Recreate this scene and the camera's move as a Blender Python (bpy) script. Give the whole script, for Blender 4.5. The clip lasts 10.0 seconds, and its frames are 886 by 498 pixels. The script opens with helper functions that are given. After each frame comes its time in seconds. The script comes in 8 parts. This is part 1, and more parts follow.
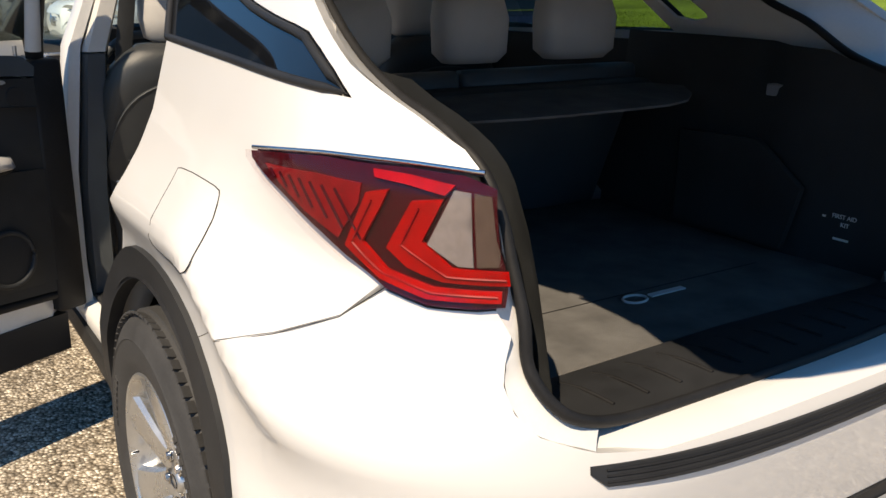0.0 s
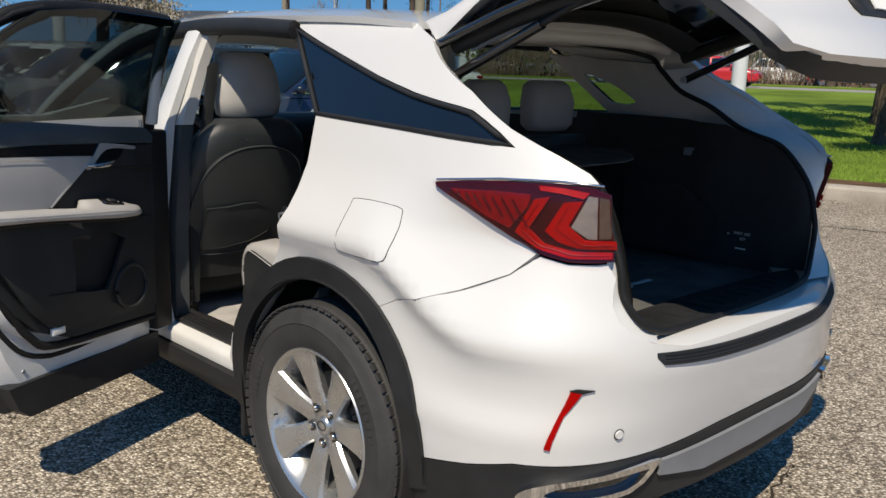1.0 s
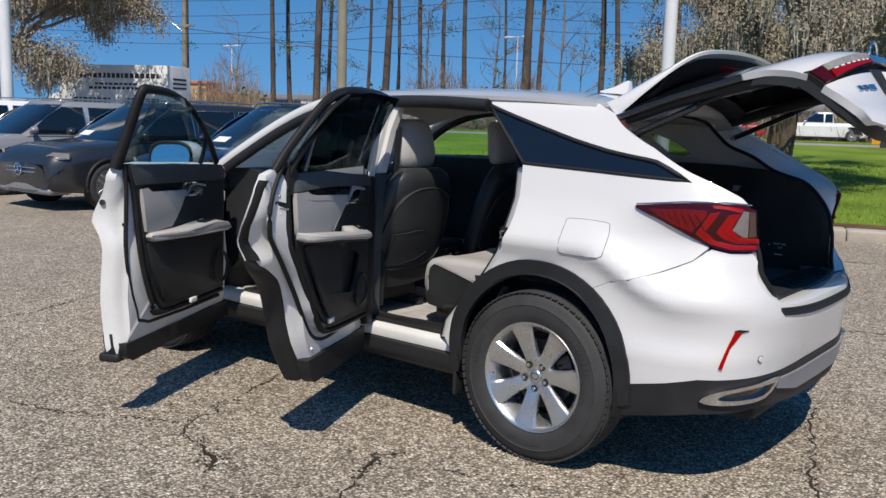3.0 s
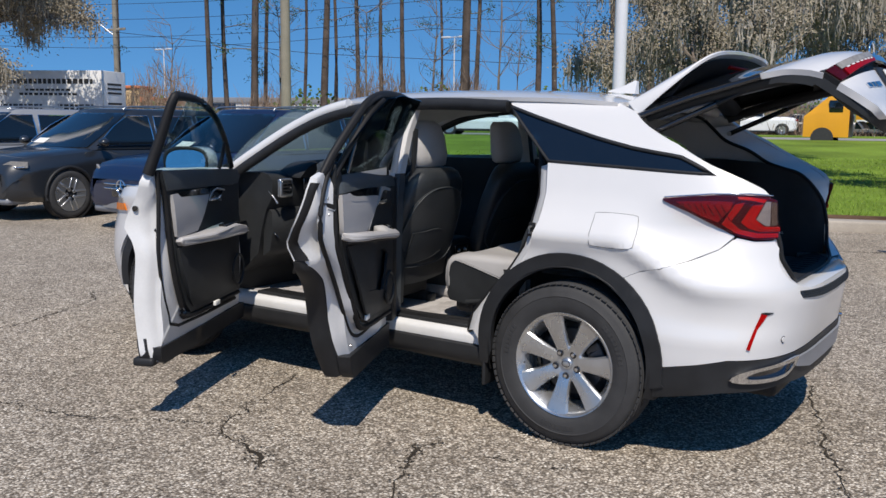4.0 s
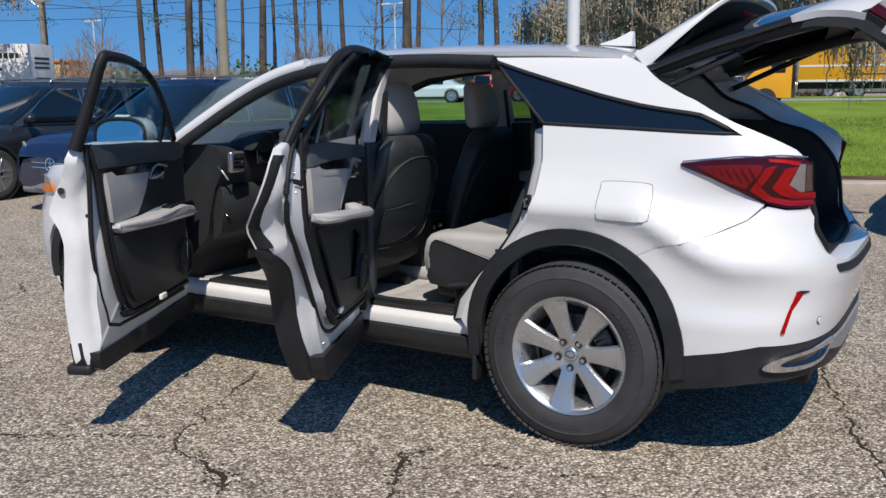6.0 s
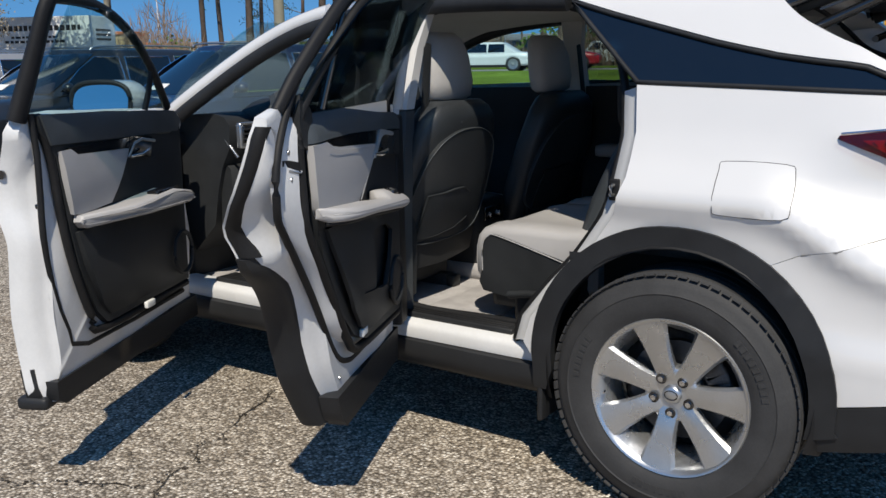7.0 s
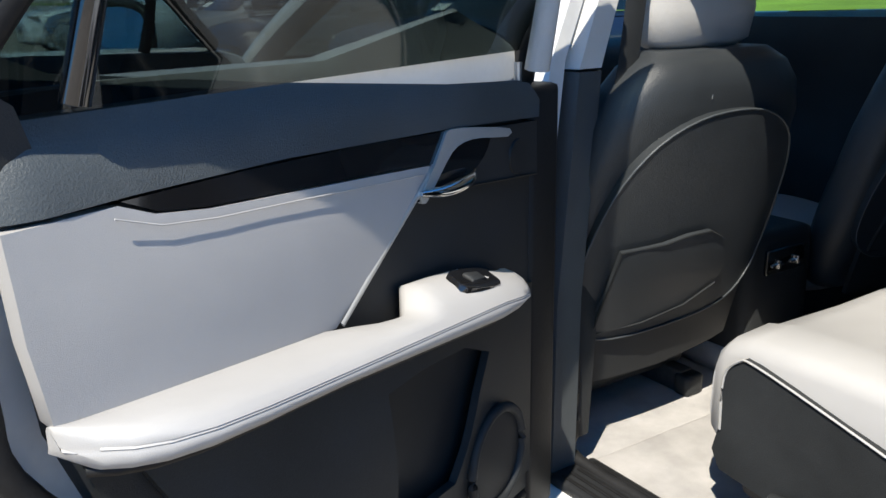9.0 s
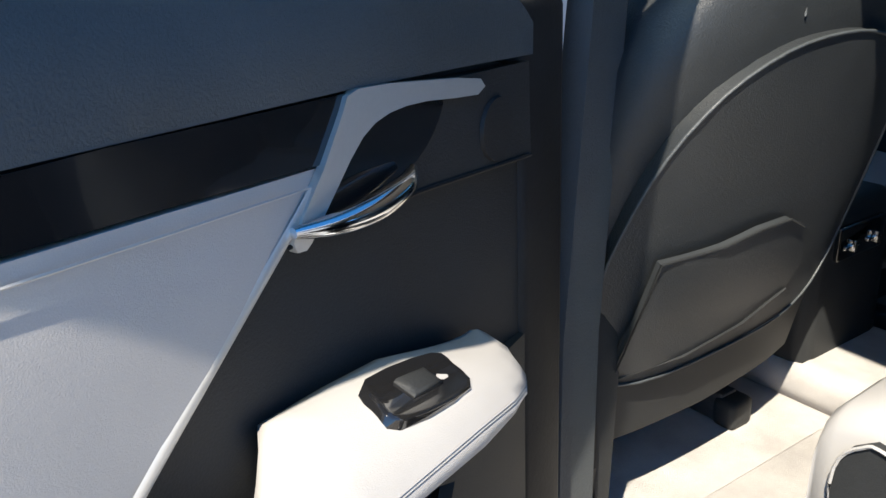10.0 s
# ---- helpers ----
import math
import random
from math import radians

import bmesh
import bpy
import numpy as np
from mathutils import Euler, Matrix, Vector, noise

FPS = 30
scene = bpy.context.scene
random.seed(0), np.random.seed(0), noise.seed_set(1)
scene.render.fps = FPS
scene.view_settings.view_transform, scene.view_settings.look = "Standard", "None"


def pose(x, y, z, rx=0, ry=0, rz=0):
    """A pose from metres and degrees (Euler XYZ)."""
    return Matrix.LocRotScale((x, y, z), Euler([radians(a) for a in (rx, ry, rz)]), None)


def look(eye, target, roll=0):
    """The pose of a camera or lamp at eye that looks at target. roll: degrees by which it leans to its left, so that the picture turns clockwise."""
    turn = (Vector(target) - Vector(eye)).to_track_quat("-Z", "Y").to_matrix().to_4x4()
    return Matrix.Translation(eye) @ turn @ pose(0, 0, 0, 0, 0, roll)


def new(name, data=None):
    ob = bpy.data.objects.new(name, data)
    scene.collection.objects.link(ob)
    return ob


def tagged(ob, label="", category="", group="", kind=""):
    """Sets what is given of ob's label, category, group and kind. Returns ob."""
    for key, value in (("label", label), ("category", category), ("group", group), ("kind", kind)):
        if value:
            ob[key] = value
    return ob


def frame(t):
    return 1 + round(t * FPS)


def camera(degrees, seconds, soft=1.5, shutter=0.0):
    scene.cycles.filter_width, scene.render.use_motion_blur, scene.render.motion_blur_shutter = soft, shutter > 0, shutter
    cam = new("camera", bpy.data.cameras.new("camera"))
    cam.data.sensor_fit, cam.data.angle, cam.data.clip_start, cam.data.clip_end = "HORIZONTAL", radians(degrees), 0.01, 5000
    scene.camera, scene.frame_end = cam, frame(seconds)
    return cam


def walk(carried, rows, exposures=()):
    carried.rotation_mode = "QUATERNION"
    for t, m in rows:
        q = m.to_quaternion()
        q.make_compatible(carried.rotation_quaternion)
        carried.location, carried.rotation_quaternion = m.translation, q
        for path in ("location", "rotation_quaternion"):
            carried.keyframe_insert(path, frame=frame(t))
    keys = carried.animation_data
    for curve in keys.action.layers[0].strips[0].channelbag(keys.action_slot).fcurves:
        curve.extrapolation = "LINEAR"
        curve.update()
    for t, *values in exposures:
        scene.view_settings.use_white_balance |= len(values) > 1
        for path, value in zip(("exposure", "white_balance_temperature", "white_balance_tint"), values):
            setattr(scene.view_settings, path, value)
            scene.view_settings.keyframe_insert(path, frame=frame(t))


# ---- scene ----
# ------------------------------------------------------------------ camera
cam = camera(52.9, 10.0)
PATH = [
    (0, (1.725, -1.347, 1.429), (0.128, -0.294, 0.845), 0.8),
    (0.5, (1.832, -1.913, 1.449), (0.394, -0.595, 1.01), 1.8),
    (1, (2.044, -2.411, 1.46), (0.646, -1.04, 1.054), 1.8),
    (1.5, (2.153, -2.874, 1.437), (0.773, -1.47, 1.083), 1.9),
    (2, (2.14, -3.403, 1.462), (0.812, -1.947, 1.123), 1.2),
    (2.5, (2.131, -3.85, 1.475), (0.863, -2.331, 1.183), 1.4),
    (3, (2.037, -4.123, 1.483), (0.803, -2.575, 1.196), 1.7),
    (4.5, (1.664, -4.568, 1.474), (0.601, -2.897, 1.193), 0.4),
    (5, (1.558, -4.517, 1.438), (0.532, -2.824, 1.155), 0.5),
    (5.5, (1.502, -4.391, 1.453), (0.492, -2.693, 1.139), -0.2),
    (7, (0.89, -3.349, 1.376), (-0.231, -1.745, 0.962), -1.0),
    (7.5, (0.703, -2.901, 1.359), (-0.554, -1.404, 0.937), -1.7),
    (8, (0.501, -2.481, 1.372), (-0.828, -1.054, 0.93), -1.8),
    (8.5, (0.297, -2.063, 1.356), (-1.245, -0.878, 0.885), -2.1),
    (9, (0.051, -1.783, 1.342), (-1.547, -0.722, 0.775), -1.0),
    (9.5, (-0.2, -1.601, 1.3), (-1.75, -0.537, 0.617), -0.7),
    (10, (-0.409, -1.421, 1.267), (-1.94, -0.349, 0.556), -2.3),
]
EXPOSURES = [(0, 0.82, 8900, 12), (0.5, 0.62, 8400, 11), (1.0, 0.34, 7700, 9), (1.5, 0.24, 7600, 9), (2.5, 0.28, 7250, 10), (3.2, 0.3, 7000, 11), (4.5, 0.32, 6800, 12), (5.5, 0.32, 6800, 12), (7.0, 0.3, 7000, 9), (7.5, 0.27, 7000, 8), (8.0, 0.3, 7000, 7), (8.5, 1.0, 7000, 5), (9.0, 1.15, 6900, 7), (9.5, 1.4, 6900, 7), (10, 1.6, 7300, 8)]
walk(cam, [(t, look(eye, target, roll)) for t, eye, target, roll in PATH], EXPOSURES)

# ------------------------------------------------------------------ sky and sun
SUN_FROM = Vector((0.45, -0.62, 1.0)).normalized()
world = bpy.data.worlds.new("daylight")
scene.world = world
world.use_nodes = True
sky = world.node_tree.nodes.new("ShaderNodeTexSky")
sky.sky_type, sky.sun_disc = "NISHITA", False
sky.sun_elevation = math.asin(SUN_FROM.z)
sky.sun_rotation = math.atan2(SUN_FROM.x, SUN_FROM.y)
sky.air_density, sky.dust_density, sky.ozone_density = 1.0, 0.0, 4.0
sky_dir, sky_lift = world.node_tree.nodes.new("ShaderNodeTexCoord"), world.node_tree.nodes.new("ShaderNodeMapping")
sky_lift.inputs["Location"].default_value, sky_lift.inputs["Scale"].default_value = (0, 0, 0.22), (1, 1, 0.8)
world.node_tree.links.new(sky_dir.outputs["Generated"], sky_lift.inputs["Vector"])
world.node_tree.links.new(sky_lift.outputs[0], sky.inputs["Vector"])
sky_tone = world.node_tree.nodes.new("ShaderNodeHueSaturation")
sky_tone.inputs["Saturation"].default_value = 1.3
world.node_tree.links.new(sky.outputs[0], sky_tone.inputs["Color"])
world.node_tree.links.new(sky_tone.outputs[0], world.node_tree.nodes["Background"].inputs[0])
world.node_tree.nodes["Background"].inputs[1].default_value = 0.105
sun = new("sun", bpy.data.lights.new("sun", "SUN"))
sun.data.energy, sun.data.angle, sun.data.color = 3.9, radians(0.53), (1.0, 0.955, 0.88)
sun.matrix_world = look(SUN_FROM * 50, (0, 0, 0))


# ------------------------------------------------------------------ materials
def nodes_of(name):
    m = bpy.data.materials.new(name)
    m.use_nodes = True
    nt = m.node_tree
    return m, nt, nt.nodes["Principled BSDF"]


def noise_node(nt, scale, detail=4.0, rough=0.6, coord="Object"):
    tc = nt.nodes.new("ShaderNodeTexCoord")
    n = nt.nodes.new("ShaderNodeTexNoise")
    n.inputs["Scale"].default_value, n.inputs["Detail"].default_value, n.inputs["Roughness"].default_value = scale, detail, rough
    nt.links.new(tc.outputs[coord], n.inputs["Vector"])
    return n


def ramp(nt, src, stops):
    r = nt.nodes.new("ShaderNodeValToRGB")
    els = r.color_ramp.elements
    while len(els) < len(stops):
        els.new(0.5)
    for e, (p, c) in zip(els, stops):
        e.position, e.color = p, (*c, 1)
    nt.links.new(src, r.inputs["Fac"])
    return r


def mixed(nt, fac, a, b, mode="MIX"):
    m = nt.nodes.new("ShaderNodeMix")
    m.data_type, m.blend_type = "RGBA", mode
    for sock, v in ((m.inputs["Factor"], fac), (m.inputs["A"], a), (m.inputs["B"], b)):
        if hasattr(v, "is_linked"):
            nt.links.new(v, sock)
        elif isinstance(v, tuple):
            sock.default_value = (*v, 1)
        else:
            sock.default_value = v
    return m.outputs["Result"]


def surface(name, col, rough=0.5, metal=0.0, vary=0.12, grain=60.0, broad=3.0, bump=0.0, coat=0.0, spec=0.5, coord="Object", rvary=0.1):
    """A surface with broad and fine variation of its colour, gloss and relief."""
    m, nt, b = nodes_of(name)
    n1, n2 = noise_node(nt, broad, 3, coord=coord), noise_node(nt, grain, 6, coord=coord)
    lo, hi = tuple(c * (1 - vary) for c in col), tuple(min(1, c * (1 + vary)) for c in col)
    r1 = ramp(nt, n1.outputs["Fac"], [(0.3, lo), (0.7, hi)])
    r2 = ramp(nt, n2.outputs["Fac"], [(0.3, (1 - vary,) * 3), (0.7, (1, 1, 1))])
    nt.links.new(mixed(nt, 1.0, r1.outputs[0], r2.outputs[0], "MULTIPLY"), b.inputs["Base Color"])
    mr = nt.nodes.new("ShaderNodeMapRange")
    mr.inputs["To Min"].default_value, mr.inputs["To Max"].default_value = max(0.02, rough - rvary), min(1, rough + rvary)
    nt.links.new(n1.outputs["Fac"], mr.inputs["Value"])
    nt.links.new(mr.outputs[0], b.inputs["Roughness"])
    b.inputs["Metallic"].default_value = metal
    b.inputs["Coat Weight"].default_value = coat
    b.inputs["Coat Roughness"].default_value = 0.03
    b.inputs["Specular IOR Level"].default_value = spec
    if bump:
        bp = nt.nodes.new("ShaderNodeBump")
        bp.inputs["Strength"].default_value, bp.inputs["Distance"].default_value = bump, 0.002
        nt.links.new(n2.outputs["Fac"], bp.inputs["Height"])
        nt.links.new(bp.outputs[0], b.inputs["Normal"])
    return m


def glass(name, col, alpha_mix, rough=0.0, gain=0.9):
    """Thin tinted pane: partly clear, with a mirror-like gloss."""
    m, nt, b = nodes_of(name)
    nt.nodes.remove(b)
    out = nt.nodes["Material Output"]
    tr, gl, mx, lw = (nt.nodes.new("ShaderNode" + k) for k in ("BsdfTransparent", "BsdfGlossy", "MixShader", "LayerWeight"))
    tr.inputs[0].default_value = (*(c * alpha_mix for c in col), 1)
    gl.inputs[0].default_value, gl.inputs["Roughness"].default_value = (0.9, 0.95, 1, 1), rough
    lw.inputs["Blend"].default_value = 0.5
    power, scale_up = nt.nodes.new("ShaderNodeMath"), nt.nodes.new("ShaderNodeMath")
    power.operation, power.inputs[1].default_value = "POWER", 4.5
    scale_up.operation, scale_up.inputs[1].default_value, scale_up.inputs[2].default_value = "MULTIPLY_ADD", gain, 0.04 * gain
    nt.links.new(lw.outputs["Facing"], power.inputs[0])
    nt.links.new(power.outputs[0], scale_up.inputs[0])
    nt.links.new(scale_up.outputs[0], mx.inputs[0])
    nt.links.new(tr.outputs[0], mx.inputs[1])
    nt.links.new(gl.outputs[0], mx.inputs[2])
    nt.links.new(mx.outputs[0], out.inputs[0])
    return m


PAINT = surface("white_pearl_paint", (0.655, 0.65, 0.645), 0.36, vary=0.02, grain=900, broad=2, coat=1.0, rvary=0.04)
JAMB = surface("white_jamb_paint", (0.68, 0.68, 0.675), 0.38, vary=0.05, grain=90, broad=6, coat=0.4)
CLAD = surface("black_grained_plastic", (0.021, 0.022, 0.024), 0.52, vary=0.2, grain=400, broad=8, bump=0.25, spec=0.3)
GREY_CLAD = surface("grey_skid_plastic", (0.22, 0.23, 0.25), 0.42, vary=0.1, grain=300, broad=8, bump=0.15)
BLACK = surface("soft_black_trim", (0.027, 0.029, 0.031), 0.52, vary=0.2, grain=500, broad=6, bump=0.35, spec=0.25)
GLOSS = surface("piano_black", (0.012, 0.012, 0.013), 0.08, vary=0.1, grain=50, broad=5, coat=1.0, rvary=0.03)
RUBBER = surface("black_rubber_seal", (0.013, 0.013, 0.014), 0.6, vary=0.25, grain=200, broad=12, bump=0.2, spec=0.3)
LEATHER = surface("black_leather", (0.060, 0.068, 0.074), 0.42, vary=0.15, grain=450, broad=6, bump=0.5)
SOFT_PAD = surface("soft_grained_pad", (0.066, 0.076, 0.082), 0.42, vary=0.15, grain=450, broad=6, bump=0.5)
LEATHER_HI = surface("charcoal_seat_leather", (0.031, 0.035, 0.039), 0.38, vary=0.15, grain=420, broad=5, bump=0.5)
LIGHT = surface("light_grey_leather", (0.405, 0.395, 0.39), 0.48, vary=0.04, grain=900, broad=7, bump=0.18)
HEADREST = surface("grey_headrest_leather", (0.42, 0.41, 0.40), 0.5, vary=0.06, grain=420, broad=7, bump=0.5)
CARPET = surface("beige_carpet", (0.45, 0.432, 0.425), 0.95, vary=0.18, grain=700, broad=9, bump=1.0, spec=0.1)
DARK_CARPET = surface("charcoal_carpet", (0.125, 0.122, 0.12), 0.95, vary=0.25, grain=800, broad=9, bump=1.0, spec=0.1)
HEADLINER = surface("grey_headliner", (0.58, 0.57, 0.55), 0.95, vary=0.06, grain=500, broad=5, bump=0.5, spec=0.1)
TIRE = surface("tyre_rubber", (0.035, 0.035, 0.036), 0.75, vary=0.22, grain=160, broad=9, bump=0.3)
ALLOY = surface("silver_alloy", (0.56, 0.57, 0.58), 0.28, metal=0.85, vary=0.08, grain=200, broad=8)
CHROME = surface("chrome", (0.72, 0.73, 0.75), 0.08, metal=1.0, vary=0.05, grain=60, broad=6, rvary=0.04)
SATIN = surface("satin_silver", (0.55, 0.56, 0.57), 0.3, metal=0.9, vary=0.06, grain=200, broad=6)
DARK_METAL = surface("dark_brake_metal", (0.10, 0.10, 0.105), 0.5, metal=0.7, vary=0.3, grain=120, broad=14)
PALE_SILVER = surface("pale_satin_trim", (0.50, 0.49, 0.47), 0.34, metal=0.35, vary=0.05, grain=300, broad=6)
TINT = surface("privacy_glass_black", (0.006, 0.007, 0.009), 0.03, vary=0.1, grain=20, broad=3, coat=1.0, rvary=0.02)
PANE = glass("tinted_door_glass", (0.84, 0.97, 0.97), 0.93)
CLEAR = glass("clear_glass", (0.9, 0.97, 0.95), 0.95)
DARK_PANE = glass("privacy_door_glass", (0.62, 0.72, 0.72), 0.45)
SIDE_TINT = glass("tinted_side_glass", (0.80, 0.90, 0.88), 0.60)
LABEL = surface("printed_label", (0.75, 0.75, 0.72), 0.6, vary=0.05)
PRINT = surface("white_print", (0.6, 0.6, 0.6), 0.6, vary=0.05)


def red_lens(name, col, rough=0.1):
    m, nt, b = nodes_of(name)
    n = noise_node(nt, 40, 3)
    r = ramp(nt, n.outputs["Fac"], [(0.3, tuple(c * 0.7 for c in col)), (0.7, col)])
    nt.links.new(r.outputs[0], b.inputs["Base Color"])
    b.inputs["Roughness"].default_value, b.inputs["Coat Weight"].default_value = rough, 0.0
    b.inputs["Specular IOR Level"].default_value = 0.12
    b.inputs["Coat Roughness"].default_value = 0.02
    return m


RED_DARK = red_lens("dark_red_lens", (0.05, 0.003, 0.006), 0.15)
RED_DEEP = red_lens("deep_red_lens", (0.26, 0.002, 0.006), 0.4)
RED = red_lens("bright_red_lens", (0.42, 0.0015, 0.0015), 0.4)
SMOKE = red_lens("smoked_clear_lens", (0.26, 0.25, 0.24), 0.12)
LENS_BROWN = red_lens("brown_lens_end", (0.10, 0.075, 0.06), 0.15)
LENS_CLEAR = glass("clear_lamp_lens", (0.99, 0.96, 0.96), 0.99, gain=0.35)
AMBER = red_lens("amber_lens", (0.8, 0.22, 0.03), 0.2)


# ------------------------------------------------------------------ mesh helpers
def link_mesh(name, bm, mat, parent=None, label="", smooth=True, angle=62):
    me = bpy.data.meshes.new(name)
    bm.normal_update()
    bm.to_mesh(me)
    bm.free()
    me.materials.append(mat)
    if smooth:
        me.shade_smooth()
        me.set_sharp_from_angle(angle=radians(angle))
    ob = new(name, me)
    if parent:
        ob.parent = parent
    if label:
        ob["label"] = label
    return ob


def part(name, bm, mat, parent, label="", smooth=True, angle=62):
    return link_mesh(name, bm, mat, parent, label, smooth, angle)


def thing(name, label, category, m=None, group="", kind=""):
    e = new(name)
    e.empty_display_size = 0.1
    if m is not None:
        e.matrix_basis = m
    return tagged(e, label, category, group, kind)


def add_box(bm, x0, x1, y0, y1, z0, z1, bevel=0.0, m=None, seg=2):
    r = bmesh.ops.create_cube(bm, size=1.0)
    vs = r["verts"]
    for v in vs:
        v.co = Vector(((x0 + x1) / 2 + v.co.x * (x1 - x0), (y0 + y1) / 2 + v.co.y * (y1 - y0), (z0 + z1) / 2 + v.co.z * (z1 - z0)))
    if bevel:
        es = list({e for v in vs for e in v.link_edges})
        out = bmesh.ops.bevel(bm, geom=es, offset=bevel, segments=seg, profile=0.6, affect="EDGES")
        vs = list({v for f in out["faces"] for v in f.verts} | {v for v in vs if v.is_valid})
    if m is not None:
        bmesh.ops.transform(bm, matrix=m, verts=vs)
    return vs


def box(x0, x1, y0, y1, z0, z1, bevel=0.0, m=None, seg=2):
    bm = bmesh.new()
    add_box(bm, x0, x1, y0, y1, z0, z1, bevel, m, seg)
    return bm


def add_cyl(bm, p, q, r0, r1=None, n=16, caps=True):
    p, q = Vector(p), Vector(q)
    r1 = r0 if r1 is None else r1
    d = q - p
    rot = d.to_track_quat("Z", "Y").to_matrix().to_4x4()
    return bmesh.ops.create_cone(bm, cap_ends=caps, segments=n, radius1=r0, radius2=max(r1, 1e-4), depth=d.length, matrix=Matrix.Translation((p + q) / 2) @ rot)["verts"]


def cyl(p, q, r0, r1=None, n=16):
    bm = bmesh.new()
    add_cyl(bm, p, q, r0, r1, n)
    return bm


def smooth_line(pts, per=6, closed=False):
    """Points on a Catmull-Rom curve through pts."""
    pts = [Vector(p) for p in pts]
    n, out = len(pts), []
    for i in range(n if closed else n - 1):
        a = pts[(i - 1) % n] if closed or i else pts[0] * 2 - pts[1]
        b, c = pts[i], pts[(i + 1) % n]
        d = pts[(i + 2) % n] if closed or i + 2 < n else c * 2 - b
        for k in range(per):
            t = k / per
            out.append(0.5 * ((2 * b) + (c - a) * t + (2 * a - 5 * b + 4 * c - d) * t * t + (3 * b - a - 3 * c + d) * t ** 3))
    if not closed:
        out.append(pts[-1])
    return out


def add_tube(bm, pts, radius, n=8, closed=False, flat=1.0, up=(0, 0, 1)):
    """A round or flattened bar along pts; radius may be a list."""
    pts = [Vector(p) for p in pts]
    rings, m = [], len(pts)
    for i, p in enumerate(pts):
        a = pts[(i - 1) % m] if closed or i else p
        b = pts[(i + 1) % m] if closed or i < m - 1 else p
        t = (b - a).normalized()
        s = t.cross(Vector(up))
        s = s.normalized() if s.length > 1e-4 else t.orthogonal().normalized()
        u = s.cross(t)
        r = radius[i] if isinstance(radius, (list, tuple)) else radius
        rings.append([bm.verts.new(p + s * (math.cos(k * math.tau / n) * r) + u * (math.sin(k * math.tau / n) * r * flat)) for k in range(n)])
    for i in range(m if closed else m - 1):
        a, b = rings[i], rings[(i + 1) % m]
        for k in range(n):
            bm.faces.new((a[k], a[(k + 1) % n], b[(k + 1) % n], b[k]))
    if not closed:
        bm.faces.new(rings[0][::-1])
        bm.faces.new(rings[-1])
    return rings


def tube(pts, radius, n=8, closed=False, flat=1.0, up=(0, 0, 1)):
    bm = bmesh.new()
    add_tube(bm, pts, radius, n, closed, flat, up)
    bmesh.ops.recalc_face_normals(bm, faces=bm.faces)
    return bm


def in_poly(p, poly):
    x, y = p
    inside, j = False, len(poly) - 1
    for i in range(len(poly)):
        (xi, yi), (xj, yj) = poly[i], poly[j]
        if (yi > y) != (yj > y) and x < (xj - xi) * (y - yi) / (yj - yi) + xi:
            inside = not inside
        j = i
    return inside


def resample(poly, step):
    out = []
    for i in range(len(poly)):
        a, b = Vector(poly[i]), Vector(poly[(i + 1) % len(poly)])
        k = max(1, round((b - a).length / step))
        out += [tuple(a.lerp(b, j / k)) for j in range(k)]
    return out


def flat_mesh(outline, step, holes=()):
    """Points and triangles that fill a 2D outline, finely enough to be bent over a curved surface."""
    from mathutils.geometry import delaunay_2d_cdt
    loops = [resample(outline, step)] + [resample(h, step) for h in holes]
    verts, edges = [], []
    for lp in loops:
        s = len(verts)
        verts += lp
        edges += [(s + i, s + (i + 1) % len(lp)) for i in range(len(lp))]
    rim = np.array(verts)
    xs, ys = [p[0] for p in outline], [p[1] for p in outline]
    for i in range(int((max(xs) - min(xs)) / step) + 1):
        for j in range(int((max(ys) - min(ys)) / step) + 1):
            p = (min(xs) + (i + 0.5 + 0.25 * (j % 2)) * step, min(ys) + (j + 0.5) * step)
            if in_poly(p, outline) and not any(in_poly(p, h) for h in holes) and np.min(np.hypot(rim[:, 0] - p[0], rim[:, 1] - p[1])) > 0.55 * step:
                verts.append(p)
    vo, _, fo, _, _, _ = delaunay_2d_cdt([Vector(v) for v in verts], edges, [], 0, 1e-5)
    keep = []
    for f in fo:
        c = sum((vo[i] for i in f), Vector((0, 0))) / len(f)
        if in_poly(c, outline) and not any(in_poly(c, h) for h in holes):
            keep.append(tuple(f))
    return [tuple(v) for v in vo], keep


def sheet(outline, fn, thick=0.0, step=0.03, holes=(), bm=None, flip=False):
    """A panel with that 2D outline, bent by fn(u, v) -> point, with a thickness behind it (the side opposite to its normal)."""
    pts, tris = flat_mesh(outline, step, holes)
    bm = bm or bmesh.new()
    vs = [bm.verts.new(Vector(fn(*p))) for p in pts]
    fs = []
    for t in tris:
        fs.append(bm.faces.new([vs[i] for i in (t[::-1] if flip else t)]))
    if thick:
        bm.normal_update()
        for v in vs:
            v.normal_update()
        back = [bm.verts.new(v.co - v.normal * thick) for v in vs]
        rim = [e for f in fs for e in f.edges if len(e.link_faces) == 1]
        idx = {v: i for i, v in enumerate(vs)}
        walls = []
        for e in set(rim):
            lp = e.link_loops[0]
            a, b = lp.vert, lp.link_loop_next.vert
            walls.append((b, a, back[idx[a]], back[idx[b]]))
        for t in tris:
            bm.faces.new([back[i] for i in (t if flip else t[::-1])])
        for w in walls:
            bm.faces.new(w)
    return bm


